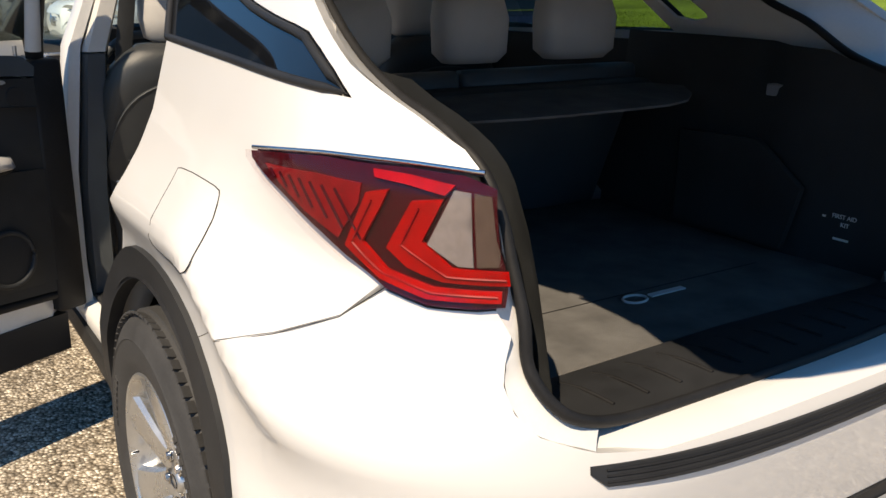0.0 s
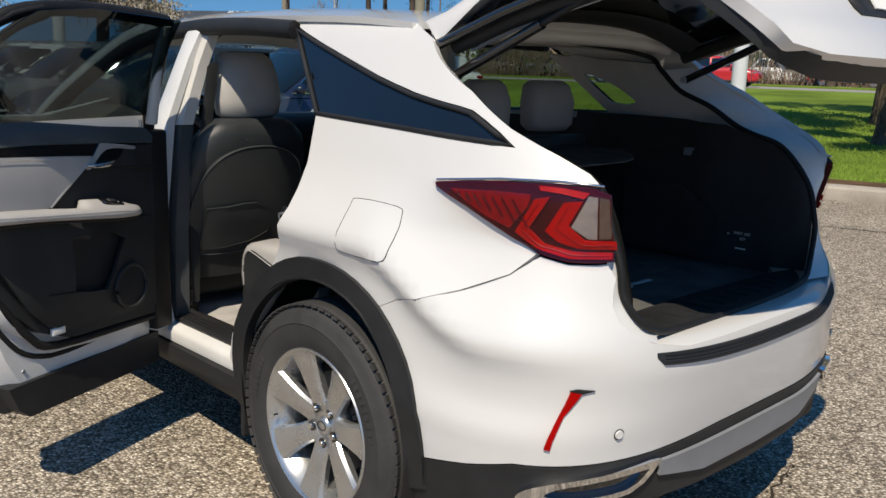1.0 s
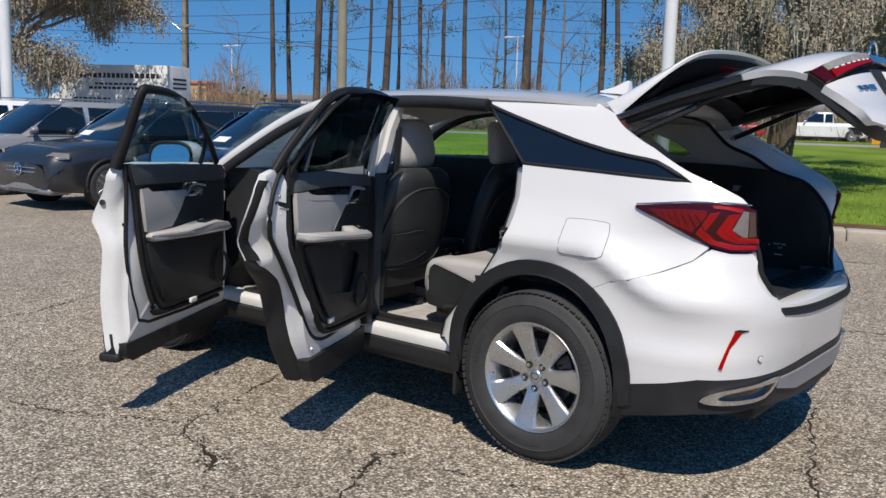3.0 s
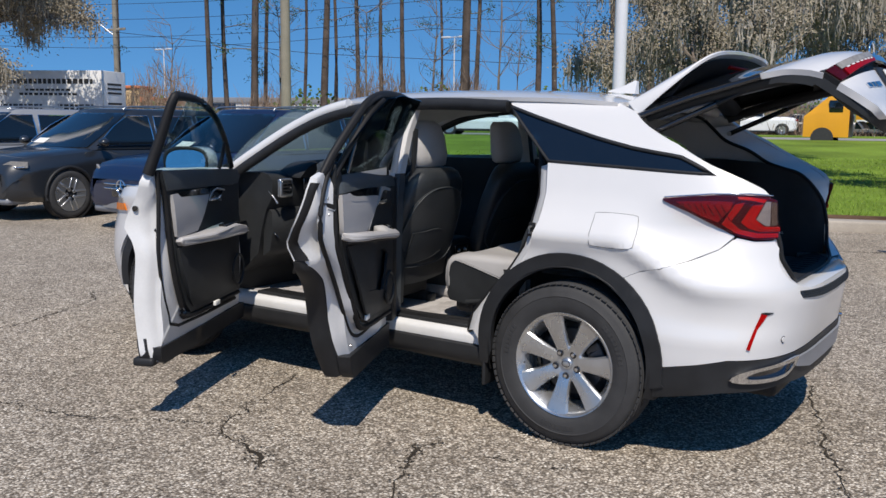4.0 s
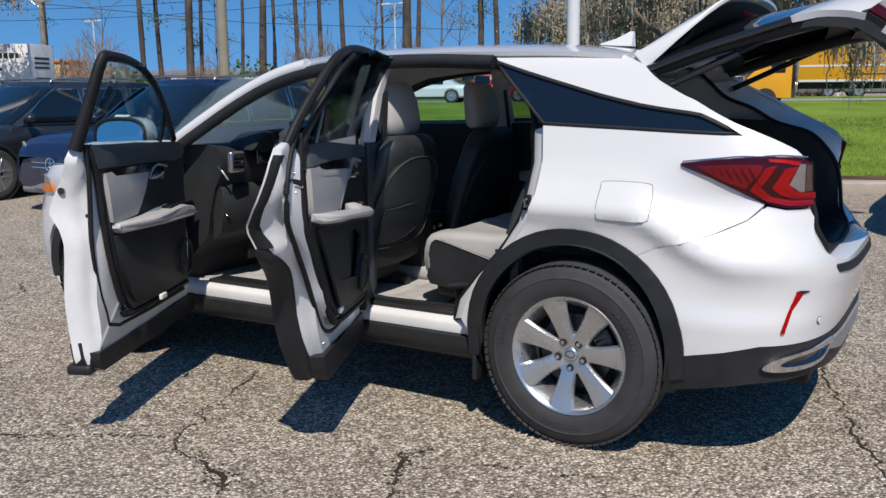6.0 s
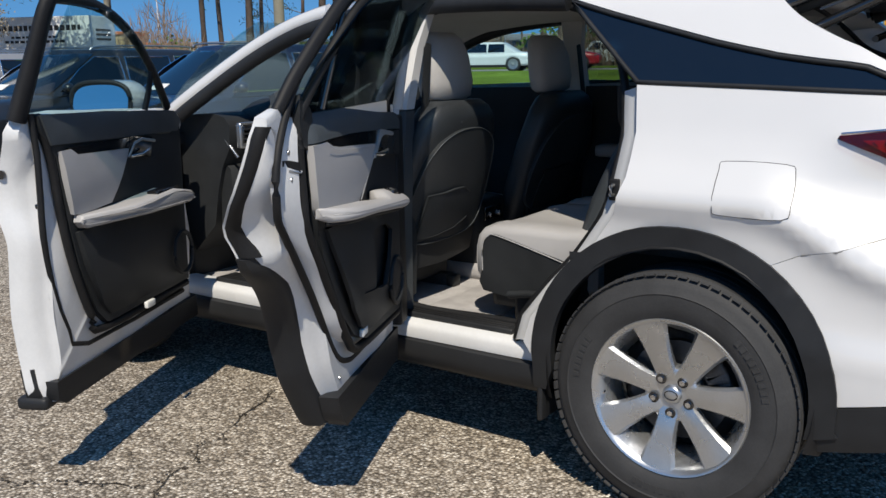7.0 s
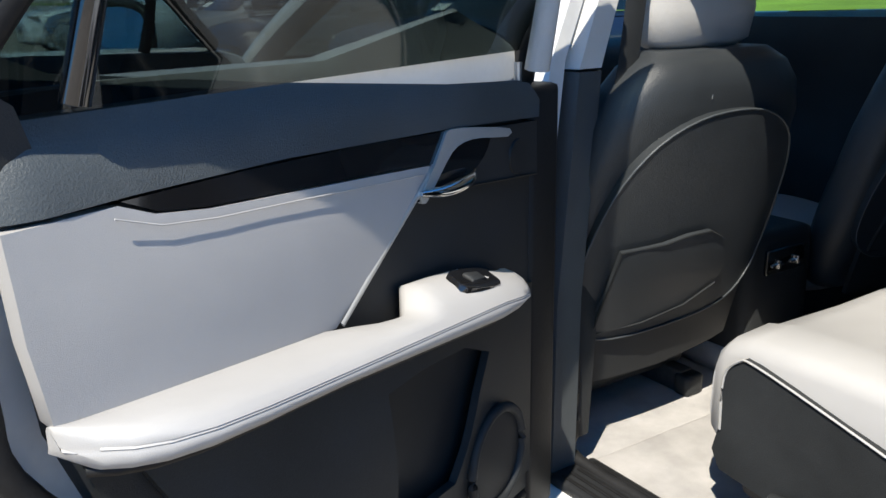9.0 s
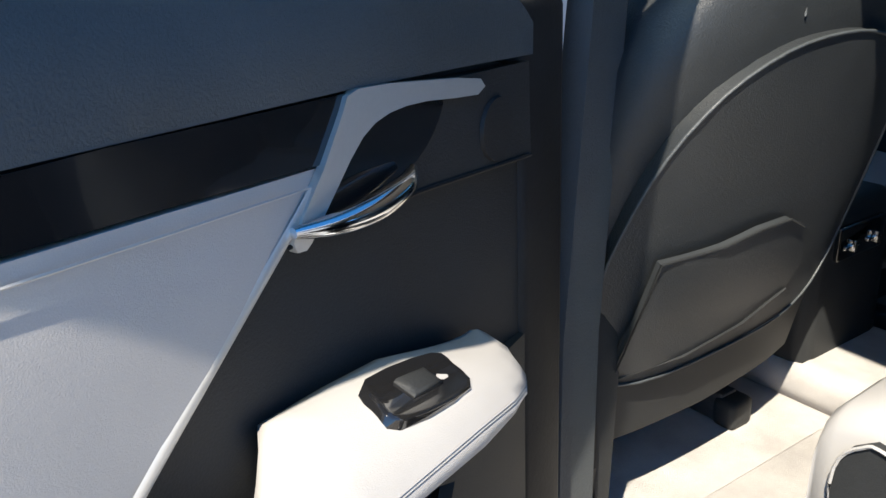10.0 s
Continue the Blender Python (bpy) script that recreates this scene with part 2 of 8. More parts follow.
def loft(rings, closed=True, caps=True, bm=None):
    bm = bm or bmesh.new()
    rs = [[bm.verts.new(Vector(p)) for p in r] for r in rings]
    n = len(rs[0])
    for a, b in zip(rs, rs[1:]):
        for k in range(n if closed else n - 1):
            bm.faces.new((a[k], a[(k + 1) % n], b[(k + 1) % n], b[k]))
    if caps and closed:
        bm.faces.new(rs[0][::-1])
        bm.faces.new(rs[-1])
    bmesh.ops.recalc_face_normals(bm, faces=bm.faces)
    return bm


def offset_poly(poly, d):
    """The outline moved inwards by d (for one that runs counter-clockwise)."""
    out, n = [], len(poly)
    for i in range(n):
        a, b, c = Vector(poly[i - 1]), Vector(poly[i]), Vector(poly[(i + 1) % n])
        e1, e2 = (b - a).normalized(), (c - b).normalized()
        n1, n2 = Vector((-e1.y, e1.x)), Vector((-e2.y, e2.x))
        m = (n1 + n2)
        m = m / max(0.35, m.length_squared / 2) if m.length > 1e-6 else n1
        m = (n1 + n2).normalized() * (d / max(0.5, (n1 + n2).normalized().dot(n1)))
        out.append(tuple(b + m))
    return out


def ccw(poly):
    a = sum(poly[i - 1][0] * poly[i][1] - poly[i][0] * poly[i - 1][1] for i in range(len(poly)))
    return list(poly) if a > 0 else list(poly)[::-1]


def rounded(poly, per=4):
    return [tuple(p[:2]) for p in smooth_line([Vector((*p, 0)) for p in poly], per, True)]
# ------------------------------------------------------------------ the white SUV: shared body surface
# x runs from nose to tail, the rear axle is at x = 0, the front axle at x = -2.79; the left side is at -y.
Z_KNOTS = (0.20, 0.35, 0.48, 0.60, 0.70, 0.78, 0.84, 0.90, 0.955, 0.978, 1.087, 1.16, 1.303, 1.55, 1.62, 1.70)
W_KNOTS = (0.86, 0.90, 0.914, 0.921, 0.914, 0.905, 0.902, 0.906, 0.929, 0.935, 0.866, 0.832, 0.785, 0.66, 0.60, 0.45)
ZR_KNOTS = (0.20, 0.45, 0.60, 0.735, 0.755, 0.90, 1.02, 1.17, 1.23, 1.30, 1.38, 1.48, 1.56)
XR_KNOTS = (0.90, 0.925, 0.95, 0.968, 0.966, 0.94, 0.935, 0.93, 0.90, 0.84, 0.74, 0.58, 0.45)
X0, XF, WRAP, POW = 0.2, -2.75, 1.2, 4.0


def soft(z, knots, values, r=0.008):
    return float(np.mean([np.interp(z + d, knots, values) for d in (-r, -r / 2, 0, r / 2, r)]))


def half_width(x, z):
    w = soft(z, Z_KNOTS, W_KNOTS)
    waist = 0.035 * math.exp(-((x + 1.3) / 0.55) ** 2) * max(0.0, min(1.0, (1.05 - z) / 0.2))
    return w - waist


def tail_x(z):
    return soft(z, ZR_KNOTS, XR_KNOTS)


def plan_point(s, z):
    """x and half width where the wrap-round coordinate is s: straight flank up to s = 0, the tail's middle at s = WRAP."""
    if s <= 0:
        return X0 + s, half_width(X0 + s, z)
    f = min(s / WRAP, 1.0) * math.pi / 2
    t = min(1.0, s / 0.42)
    drop = 0.17 * t * t * (3 - 2 * t) * max(0.0, min(1.0, (1.16 - z) / 0.12)) * max(0.0, min(1.0, (z - 0.55) / 0.1))
    a, b = tail_x(z) - X0, half_width(X0, z + drop)
    r = (math.sin(f) ** POW + math.cos(f) ** POW) ** (-1 / POW)
    return X0 + a * r * math.sin(f), b * r * math.cos(f)


def s_x(x, z):
    """Wrap-round coordinate of the flank at x."""
    if x <= X0:
        return x - X0
    u = min(0.9995, (x - X0) / (tail_x(z) - X0))
    return math.atan2(u, (1 - u ** POW) ** (1 / POW)) / (math.pi / 2) * WRAP


def s_y(y, z):
    """Wrap-round coordinate of the tail at the distance y from the middle."""
    v = min(0.9995, abs(y) / half_width(X0, z))
    return math.atan2((1 - v ** POW) ** (1 / POW), v) / (math.pi / 2) * WRAP


def tuck(x, y, z):
    """How far the right rear corner draws in forwards."""
    def ease(t):
        t = max(0.0, min(1.0, t))
        return t * t * (3 - 2 * t)
    return float(np.interp(z, (0.5, 0.74, 0.88, 1.03, 1.15, 1.24), (0.03, 0.045, 0.085, 0.085, 0.055, 0.03))) * ease((y - 0.2) / 0.4) * ease((x - 0.3) / 0.45)


def flank(side=-1, off=0.0):
    """The body's outside as a function of (s, z); side -1 is the left; off moves it outwards."""
    def at(s, z):
        x, y = plan_point(s, z)
        return Vector((x - tuck(x, side * y, z), side * y, z))

    def fn(s, z):
        p = at(s, z)
        if off:
            n = (at(s + 0.01, z) - at(s - 0.01, z)).cross(at(s, z + 0.01) - at(s, z - 0.01)).normalized()
            p = p + n * (off * (1 if side < 0 else -1))
        return p
    return fn


def resample_line(pts, step):
    out = []
    for a, b in zip(pts, pts[1:]):
        k = max(1, int(math.dist(a, b) / step))
        out += [(a[0] + (b[0] - a[0]) * i / k, a[1] + (b[1] - a[1]) * i / k) for i in range(k)]
    return out + [pts[-1]]


def sz(points):
    return [(s_x(x, z), z) for x, z in points]


def arc(cx, cz, r, a0, a1, n=18):
    return [(cx + r * math.cos(radians(a0 + (a1 - a0) * i / n)), cz + r * math.sin(radians(a0 + (a1 - a0) * i / n))) for i in range(n + 1)]


CAR = thing("suv", "white pearl SUV with doors and tailgate standing open", "car")
ARCH_Z, ARCH_IN, ARCH_OUT = 0.435, 0.395, 0.462

DOOR_EDGE = [(-0.50, 0.47), (-0.47, 0.56), (-0.38, 0.675), (-0.28, 0.79), (-0.19, 0.92), (-0.16, 1.03), (-0.16, 1.16), (-0.18, 1.295)]
GLASS_TOP = [(0.595, 1.272), (0.55, 1.292), (0.50, 1.316), (0.446, 1.339), (0.40, 1.347), (0.315, 1.358), (0.205, 1.3755), (0.12, 1.394), (0.03, 1.415), (-0.12, 1.456), (-0.30, 1.506), (-0.465, 1.556)]
GATE_EDGE = [(0.17, 1.545), (0.25, 1.485), (0.42, 1.395), (0.58, 1.31), (0.71, 1.255), (0.785, 1.215)]
LAMP_TOP = [(0.812, 1.188), (0.74, 1.192), (0.60, 1.188), (0.405, 1.166)]
LAMP_LOW = [(0.40, 1.157), (0.51, 1.114), (0.62, 1.060), (0.70, 1.020)]
GAP = [(0.65, 0.965), (0.54, 0.912), (0.44, 0.876), (0.345, 0.852)]

quarter = (DOOR_EDGE + [(0.19, 1.283), (0.61, 1.266)] + [(x + 0.004, z + 0.009) for x, z in GLASS_TOP[1:]]
           + [(-0.48, 1.585), (-0.2, 1.582), (0.10, 1.575)] + GATE_EDGE + LAMP_TOP + LAMP_LOW + GAP
           + arc(0, ARCH_Z, ARCH_OUT, 55, 180, 16) + [(-0.455, 0.40)])
for side, label in ((-1, "white quarter panel with fuel door"), (1, "white quarter panel")):
    part("quarter_panel", sheet(sz(quarter), flank(side), 0.022, 0.028, flip=side > 0), PAINT, CAR, label, angle=50)

# bumper, wrapped round the tail
LIP = 0.785
bumper_left = sz([(0.452, 0.445), (0.60, 0.475), (0.72, 0.505)]) + [(s_y(0.54, 0.51), 0.512), (s_y(0.25, 0.52), 0.522), (WRAP, 0.522), (WRAP, LIP), (s_y(0.3, LIP), LIP), (s_y(0.44, LIP), LIP), (s_y(0.545, 0.803), 0.803), (s_y(0.632, 0.836), 0.836), (s_y(0.675, 0.868), 0.868)]
bumper_left += [(s_y(0.704, 0.905), 0.905), (s_y(0.721, 0.935), 0.935), (s_y(0.733, 0.97), 0.97)] + [(s_x(0.836, 1.004), 1.004)] + sz([(0.82, 1.001), (0.77, 1.000), (0.71, 1.013)]) + sz([(x + 0.0005, z - 0.0015) for x, z in GAP])
bumper_left += sz(arc(0, ARCH_Z, ARCH_OUT, 54.8, 5, 8))
bm = sheet(bumper_left, flank(-1), 0.02, 0.028)
sheet(bumper_left, flank(1), 0.02, 0.028, bm=bm, flip=True)
bmesh.ops.remove_doubles(bm, verts=bm.verts, dist=0.0005)
bumper = part("rear_bumper", bm, PAINT, CAR, angle=50)

# the shelf between the bumper's upper edge and the tailgate opening
bm = bmesh.new()
rows = []
for i in range(41):
    y = -0.60 + 1.2 * i / 40
    s = s_y(y, LIP)
    x, _ = plan_point(s, LIP)
    x -= tuck(x, y, LIP)
    inner = 0.80 - 0.10 * abs(y / 0.6) ** 4 - tuck(0.9, y, LIP)
    rows.append([(x, y, LIP), (x - 0.03, y, LIP + 0.012), ((x + inner) / 2, y, LIP + 0.012), (inner, y, LIP + 0.004), (inner - 0.01, y, LIP - 0.05)])
part("bumper_shelf", loft(rows, closed=False, bm=bm), PAINT, CAR)

# rubber step strip
strip, ribs = [], [[], [], []]
for i in range(49):
    y = -0.575 + 1.15 * i / 48
    zt, zb = 0.760 + 0.026 * (y / 0.58) ** 2, 0.724 + 0.032 * (y / 0.58) ** 2
    if i in (0, 48):
        zb = zt - 0.012
    xt, xb = (flank(1 if y > 0 else -1)(s_y(y, z), z).x for z in (zt, zb))
    strip.append([(xt - 0.012, y, zt + 0.004), (xt + 0.004, y, zt), (xb + 0.006, y, zb), (xb - 0.010, y, zb - 0.003)])
    for k in range(3):
        f = 0.22 + 0.28 * k
        ribs[k].append((xt + (xb - xt) * f + 0.005, y, zt + (zb - zt) * f))
part("step_strip", loft(strip), CLAD, bumper, "black ribbed bumper strip")
for line in ribs:
    part("rib", tube(line[1:-1], 0.0022, 5), RUBBER, bumper)

# lower cladding and diffuser
low_left = sz([(0.41, 0.30), (0.55, 0.33), (0.70, 0.36)]) + [(s_y(0.60, 0.37), 0.375), (s_y(0.3, 0.36), 0.35), (WRAP, 0.34), (WRAP, 0.518), (s_y(0.25, 0.52), 0.518), (s_y(0.54, 0.51), 0.508)] + sz([(0.72, 0.501), (0.60, 0.471), (0.452, 0.441), (0.43, 0.40)])
bm = sheet(low_left, flank(-1, 0.004), 0.02, 0.03)
sheet(low_left, flank(1, 0.004), 0.02, 0.03, bm=bm, flip=True)
part("lower_valance", bm, CLAD, CAR, "black lower valance", angle=50)
sk = [(s_y(0.50, 0.44), 0.44), (s_y(0.3, 0.40), 0.40), (WRAP, 0.395), (WRAP, 0.485), (s_y(0.3, 0.485), 0.485), (s_y(0.50, 0.48), 0.485)]
bm = sheet(sk, flank(-1, 0.016), 0.01, 0.03)
sheet(sk, flank(1, 0.016), 0.01, 0.03, bm=bm, flip=True)
part("skid_plate", bm, GREY_CLAD, CAR, "grey skid plate", angle=50)

# exhaust tips: chrome trapezoid frame with a dark mouth
for side in (-1, 1):
    outer = [(s_x(0.725, 0.43), 0.425), (s_x(0.79, 0.46), 0.470), (s_y(0.55, 0.49), 0.498), (s_y(0.525, 0.48), 0.482), (s_y(0.60, 0.42), 0.418), (s_x(0.79, 0.41), 0.408)]
    cx, cz = sum(p[0] for p in outer) / 6, sum(p[1] for p in outer) / 6
    inner = [(cx + (s - cx) * 0.72 + 0.012, cz + (z - cz) * 0.58) for s, z in outer]
    ex = part("exhaust_tip", sheet(rounded(outer, 3), flank(side, 0.022), 0.018, 0.025, holes=[rounded(inner, 3)], flip=side > 0), CHROME, CAR, "chrome trapezoid exhaust trim")
    part("exhaust_mouth", sheet(rounded(inner, 3), flank(side, 0.006), 0.004, 0.03, flip=side > 0), GLOSS, ex)

# corner reflectors, fuel door, sensor, tow cap
for side in (-1, 1):
    refl = sz([(0.828, 0.705), (0.845, 0.70), (0.815, 0.64), (0.795, 0.552), (0.785, 0.556), (0.805, 0.635)])
    ob = part("reflector", sheet(refl, flank(side, 0.006), 0.008, 0.02, flip=side > 0), RED, CAR, "narrow red reflector")
    vent = [(s_x(0.846, 0.70), 0.700), (s_x(0.865, 0.71), 0.708), (s_x(0.84, 0.712), 0.712), (s_x(0.826, 0.708), 0.708)]
    part("reflector_recess", sheet(vent, flank(side, 0.005), 0.004, 0.02, flip=side > 0), CLAD, ob)
fuel = rounded(sz([(0.125, 1.088), (0.285, 1.086), (0.31, 1.062), (0.313, 0.98), (0.295, 0.946), (0.13, 0.945), (0.108, 0.965), (0.108, 1.065)]), 3)
part("fuel_door", sheet(fuel, flank(-1, 0.0012), 0.001, 0.025), PAINT, CAR)
fr = [flank(-1, 0.001)(*p) for p in fuel]
part("fuel_door_gap", tube(fr, 0.0011, 5, closed=True), RUBBER, CAR, "dark gap round the fuel door")
part("panel_gap", tube([flank(-1, 0.0)(*p) for p in sz([(0.73, 1.038), (0.65, 0.962), (0.54, 0.909), (0.44, 0.873), (0.345, 0.849)])], 0.0008, 5), RUBBER, CAR)
for side in (-1, 1):
    c = flank(side, 0.002)(s_y(0.66, 0.585), 0.585)
    d = flank(side, 0.006)(s_y(0.66, 0.585), 0.585)
    ob = part("parking_sensor", cyl(c, d, 0.012, 0.011, 20), PAINT, CAR)
    part("sensor_ring", tube([c + (Matrix.Rotation(k * math.tau / 20, 3, (d - c).normalized()) @ ((d - c).orthogonal().normalized() * 0.0135)) for k in range(20)], 0.0012, 5, closed=True), CLAD, ob)

# ------------------------------------------------------------------ tail lamps on the body
for side in (-1, 1):
    lamp = sz([(0.405, 1.163), (0.60, 1.184), (0.74, 1.187), (0.80, 1.182), (0.831, 1.168), (0.834, 1.09), (0.839, 1.055), (0.842, 1.010), (0.82, 1.006), (0.77, 1.005), (0.715, 1.017), (0.66, 1.042), (0.60, 1.073), (0.51, 1.116), (0.41, 1.154)])
    base = part("tail_lamp", sheet(lamp, flank(side, 0.010), 0.02, 0.024, flip=side > 0), RED_DARK, CAR, "dark red tail lamp with bright L-shaped bars", angle=50)
    part("lamp_field", sheet(sz([(0.463, 1.154), (0.60, 1.162), (0.687, 1.162), (0.679, 1.136), (0.632, 1.077), (0.565, 1.102)]), flank(side, 0.0125), 0.003, 0.03, flip=side > 0), RED_DEEP, base)

    def bar(points, lift=0.016):
        return sheet(points, flank(side, lift), 0.006, 0.02, flip=side > 0)
    part("lamp_bar", bar(sz([(0.696, 1.154), (0.728, 1.160), (0.680, 1.083), (0.714, 1.050), (0.774, 1.031), (0.836, 1.032), (0.838, 1.016), (0.770, 1.013), (0.706, 1.028), (0.648, 1.071)])), RED, base, "bright red L-shaped bar")
    part("lamp_bar", bar(sz([(0.755, 1.151), (0.788, 1.155), (0.763, 1.097), (0.792, 1.063), (0.840, 1.061), (0.841, 1.041), (0.782, 1.040), (0.742, 1.057), (0.717, 1.081)])), RED, base, "bright red L-shaped bar")
    for k in range(7):
        x = 0.487 + 0.026 * k
        part("lens_rib", tube([flank(side, 0.016)(*q) for q in sz([(x, 1.152), (x + 0.012 + 0.004 * k, 1.150 - 0.008 - 0.0095 * k)])], 0.0022, 5), RED_DARK, base)
    for pts in ([(0.704, 1.146), (0.664, 1.079), (0.710, 1.039), (0.772, 1.022), (0.834, 1.024)], [(0.763, 1.143), (0.738, 1.089), (0.787, 1.051), (0.838, 1.051)]):
        part("light_guide", tube([flank(side, 0.0175)(*q) for q in resample_line(sz(pts), 0.01)], 0.0018, 5), RED_DEEP, base)
    part("lamp_top_bar", bar(sz([(0.700, 1.180), (0.75, 1.178), (0.797, 1.170), (0.790, 1.160), (0.75, 1.167), (0.706, 1.170)])), RED, base)
    part("reverse_lens", sheet(sz([(0.797, 1.165), (0.812, 1.163), (0.812, 1.066), (0.798, 1.066), (0.768, 1.093)]), flank(side, 0.014), 0.004, 0.02, flip=side > 0), SMOKE, base, "smoked clear lens")
    part("lens_end", sheet(sz([(0.815, 1.163), (0.829, 1.160), (0.833, 1.068), (0.815, 1.066)]), flank(side, 0.0135), 0.004, 0.02, flip=side > 0), LENS_BROWN, base, "brownish end of the lens")
    part("lens_cover", sheet(lamp, flank(side, 0.0205), 0.002, 0.024, flip=side > 0), LENS_CLEAR, base, "clear outer lens")
    part("lamp_edge", tube([flank(side, 0.011)(*p) for p in sz([(0.41, 1.168), (0.60, 1.189), (0.74, 1.193), (0.815, 1.186)])], 0.0035, 6), CHROME, base)

# ------------------------------------------------------------------ side glass, arches, sills
for side in (-1, 1):
    g = sz([(-0.18, 1.303), (0.19, 1.289), *GLASS_TOP])
    part("quarter_window", sheet(g, flank(side, -0.004), 0.006, 0.04, flip=side > 0), TINT if side < 0 else SIDE_TINT, CAR, "dark tinted quarter window")
    rim = [flank(side, 0.0)(*p) for p in resample(g, 0.05)]
    part("window_trim", tube(rim, 0.008, 6, closed=True), CLAD, CAR, "black window trim")

for x in (0.0, -2.79):
    for side in (-1, 1):
        outer = arc(x, ARCH_Z, ARCH_OUT + 0.003, -8 if x == 0 else 0, 186, 28)
        inner = arc(x, ARCH_Z, ARCH_IN, 186, -14 if x == 0 else -5, 28)
        if x == 0:
            pts = [(0.47, 0.36)] + outer + [(-0.465, 0.32), (-0.42, 0.32)] + inner + [(0.40, 0.34)]
        else:
            pts = outer + inner
        part("arch_cladding", sheet(sz(ccw(pts)), flank(side, 0.012), 0.03, 0.03, flip=side > 0), CLAD, CAR, "black wheel arch cladding", angle=50)
        bm = bmesh.new()
        rings = []
        for a in range(-20, 201, 10):
            c, s = math.cos(radians(a)), math.sin(radians(a))
            rings.append([(x + c * 0.41, side * 0.92, ARCH_Z + s * 0.40), (x + c * 0.45, side * 0.88, ARCH_Z + s * 0.44), (x + c * 0.45, side * 0.60, ARCH_Z + s * 0.44), (x + c * 0.06, side * 0.585, ARCH_Z + s * 0.06)])
        part("wheel_well", loft(rings, closed=False, bm=bm), RUBBER, CAR, "black wheel arch liner")

# sill: white box, black rocker, ribbed step
for side in (-1, 1):
    prof = [(side * 0.85, 0.385), (side * 0.855, 0.42), (side * 0.845, 0.442), (side * 0.80, 0.450), (side * 0.755, 0.448), (side * 0.75, 0.40), (side * 0.78, 0.38)]
    part("sill", loft([[(x, y, z) for y, z in prof] for x in (-2.30, -1.8, -1.2, -0.7, -0.46)]), JAMB, CAR, "white painted door sill")
    prof = [(side * 0.872, 0.30), (side * 0.885, 0.34), (side * 0.875, 0.378), (side * 0.84, 0.386), (side * 0.70, 0.386), (side * 0.70, 0.27), (side * 0.84, 0.275)]
    part("rocker_cladding", loft([[(x, y * (1.0 - 0.02 * math.exp(-((x + 1.3) / 0.6) ** 2)), z) for y, z in prof] for x in np.linspace(-2.34, -0.43, 12)]), CLAD, CAR, "black rocker cladding")
part("mud_flap", box(-0.455, -0.435, -0.90, -0.74, 0.20, 0.36, 0.008), CLAD, CAR, "small black mud flap")
for x0, x1 in ((-1.07, -0.60), (-2.1, -1.27)):
    st = part("scuff_step", box(x0, x1, -0.812, -0.70, 0.446, 0.468, 0.008), CLAD, CAR, "ribbed black scuff step")
    bm = bmesh.new()
    for k in range(5):
        add_box(bm, x0 + 0.02, x1 - 0.02, -0.80 + k * 0.02, -0.792 + k * 0.02, 0.467, 0.471, 0.0015, seg=1)
    part("ridge", bm, RUBBER, st)

# quarter foot: the painted return between sill and wheel arch
foot = [(-0.50, 0.47), (-0.47, 0.56), (-0.38, 0.675), (-0.28, 0.79), (-0.19, 0.92), (-0.16, 1.03), (-0.16, 1.16), (-0.18, 1.29)]
rings = []
for i, (x, z) in enumerate(foot):
    w = half_width(x, z)
    rings.append([(x + 0.004, -w + 0.006, z), (x - 0.003, -w + 0.020, z - 0.002), (x - 0.030, -w + 0.036, z - 0.008), (x - 0.058, -w + 0.050, z - 0.016), (x - 0.066, -w + 0.062, z - 0.018), (x - 0.055, -w + 0.085, z - 0.012), (x + 0.01, -w + 0.11, z + 0.01), (x + 0.05, -w + 0.06, z + 0.02)])
part("door_jamb", loft(rings), JAMB, CAR, "white painted door jamb")
seal = [(x - 0.066, -half_width(x, z) + 0.070, z - 0.018) for x, z in foot]
seal = [(-1.07, -0.735, 0.468), (-0.62, -0.735, 0.468)] + seal + [(-0.30, -0.675, 1.40), (-0.46, -0.615, 1.535), (-0.72, -0.60, 1.557), (-1.06, -0.60, 1.55), (-1.085, -0.66, 1.40), (-1.10, -0.71, 1.2), (-1.10, -0.735, 0.9), (-1.09, -0.735, 0.55)]
part("door_seal", tube(smooth_line(seal, 5, True), 0.014, 7, closed=True), RUBBER, CAR, "black rubber door seal")
part("striker", tube([(-0.205, -0.865, 1.005), (-0.205, -0.905, 1.0), (-0.205, -0.905, 0.975), (-0.205, -0.865, 0.97)], 0.006, 6), SATIN, CAR)
part("striker_plate", box(-0.222, -0.190, -0.884, -0.868, 0.955, 1.02, 0.004), RUBBER, CAR)

# pillars
def pillar(name, spine, mat, label=""):
    rings = []
    for (x, y, z), wx, wy in spine:
        rings.append([(x + wx * a, y + wy * b, z) for a, b in ((-1, -0.7), (-0.6, -1), (0.6, -1), (1, -0.7), (1, 0.7), (0.6, 1), (-0.6, 1), (-1, 0.7))])
    return part(name, loft(rings), mat, CAR, label)


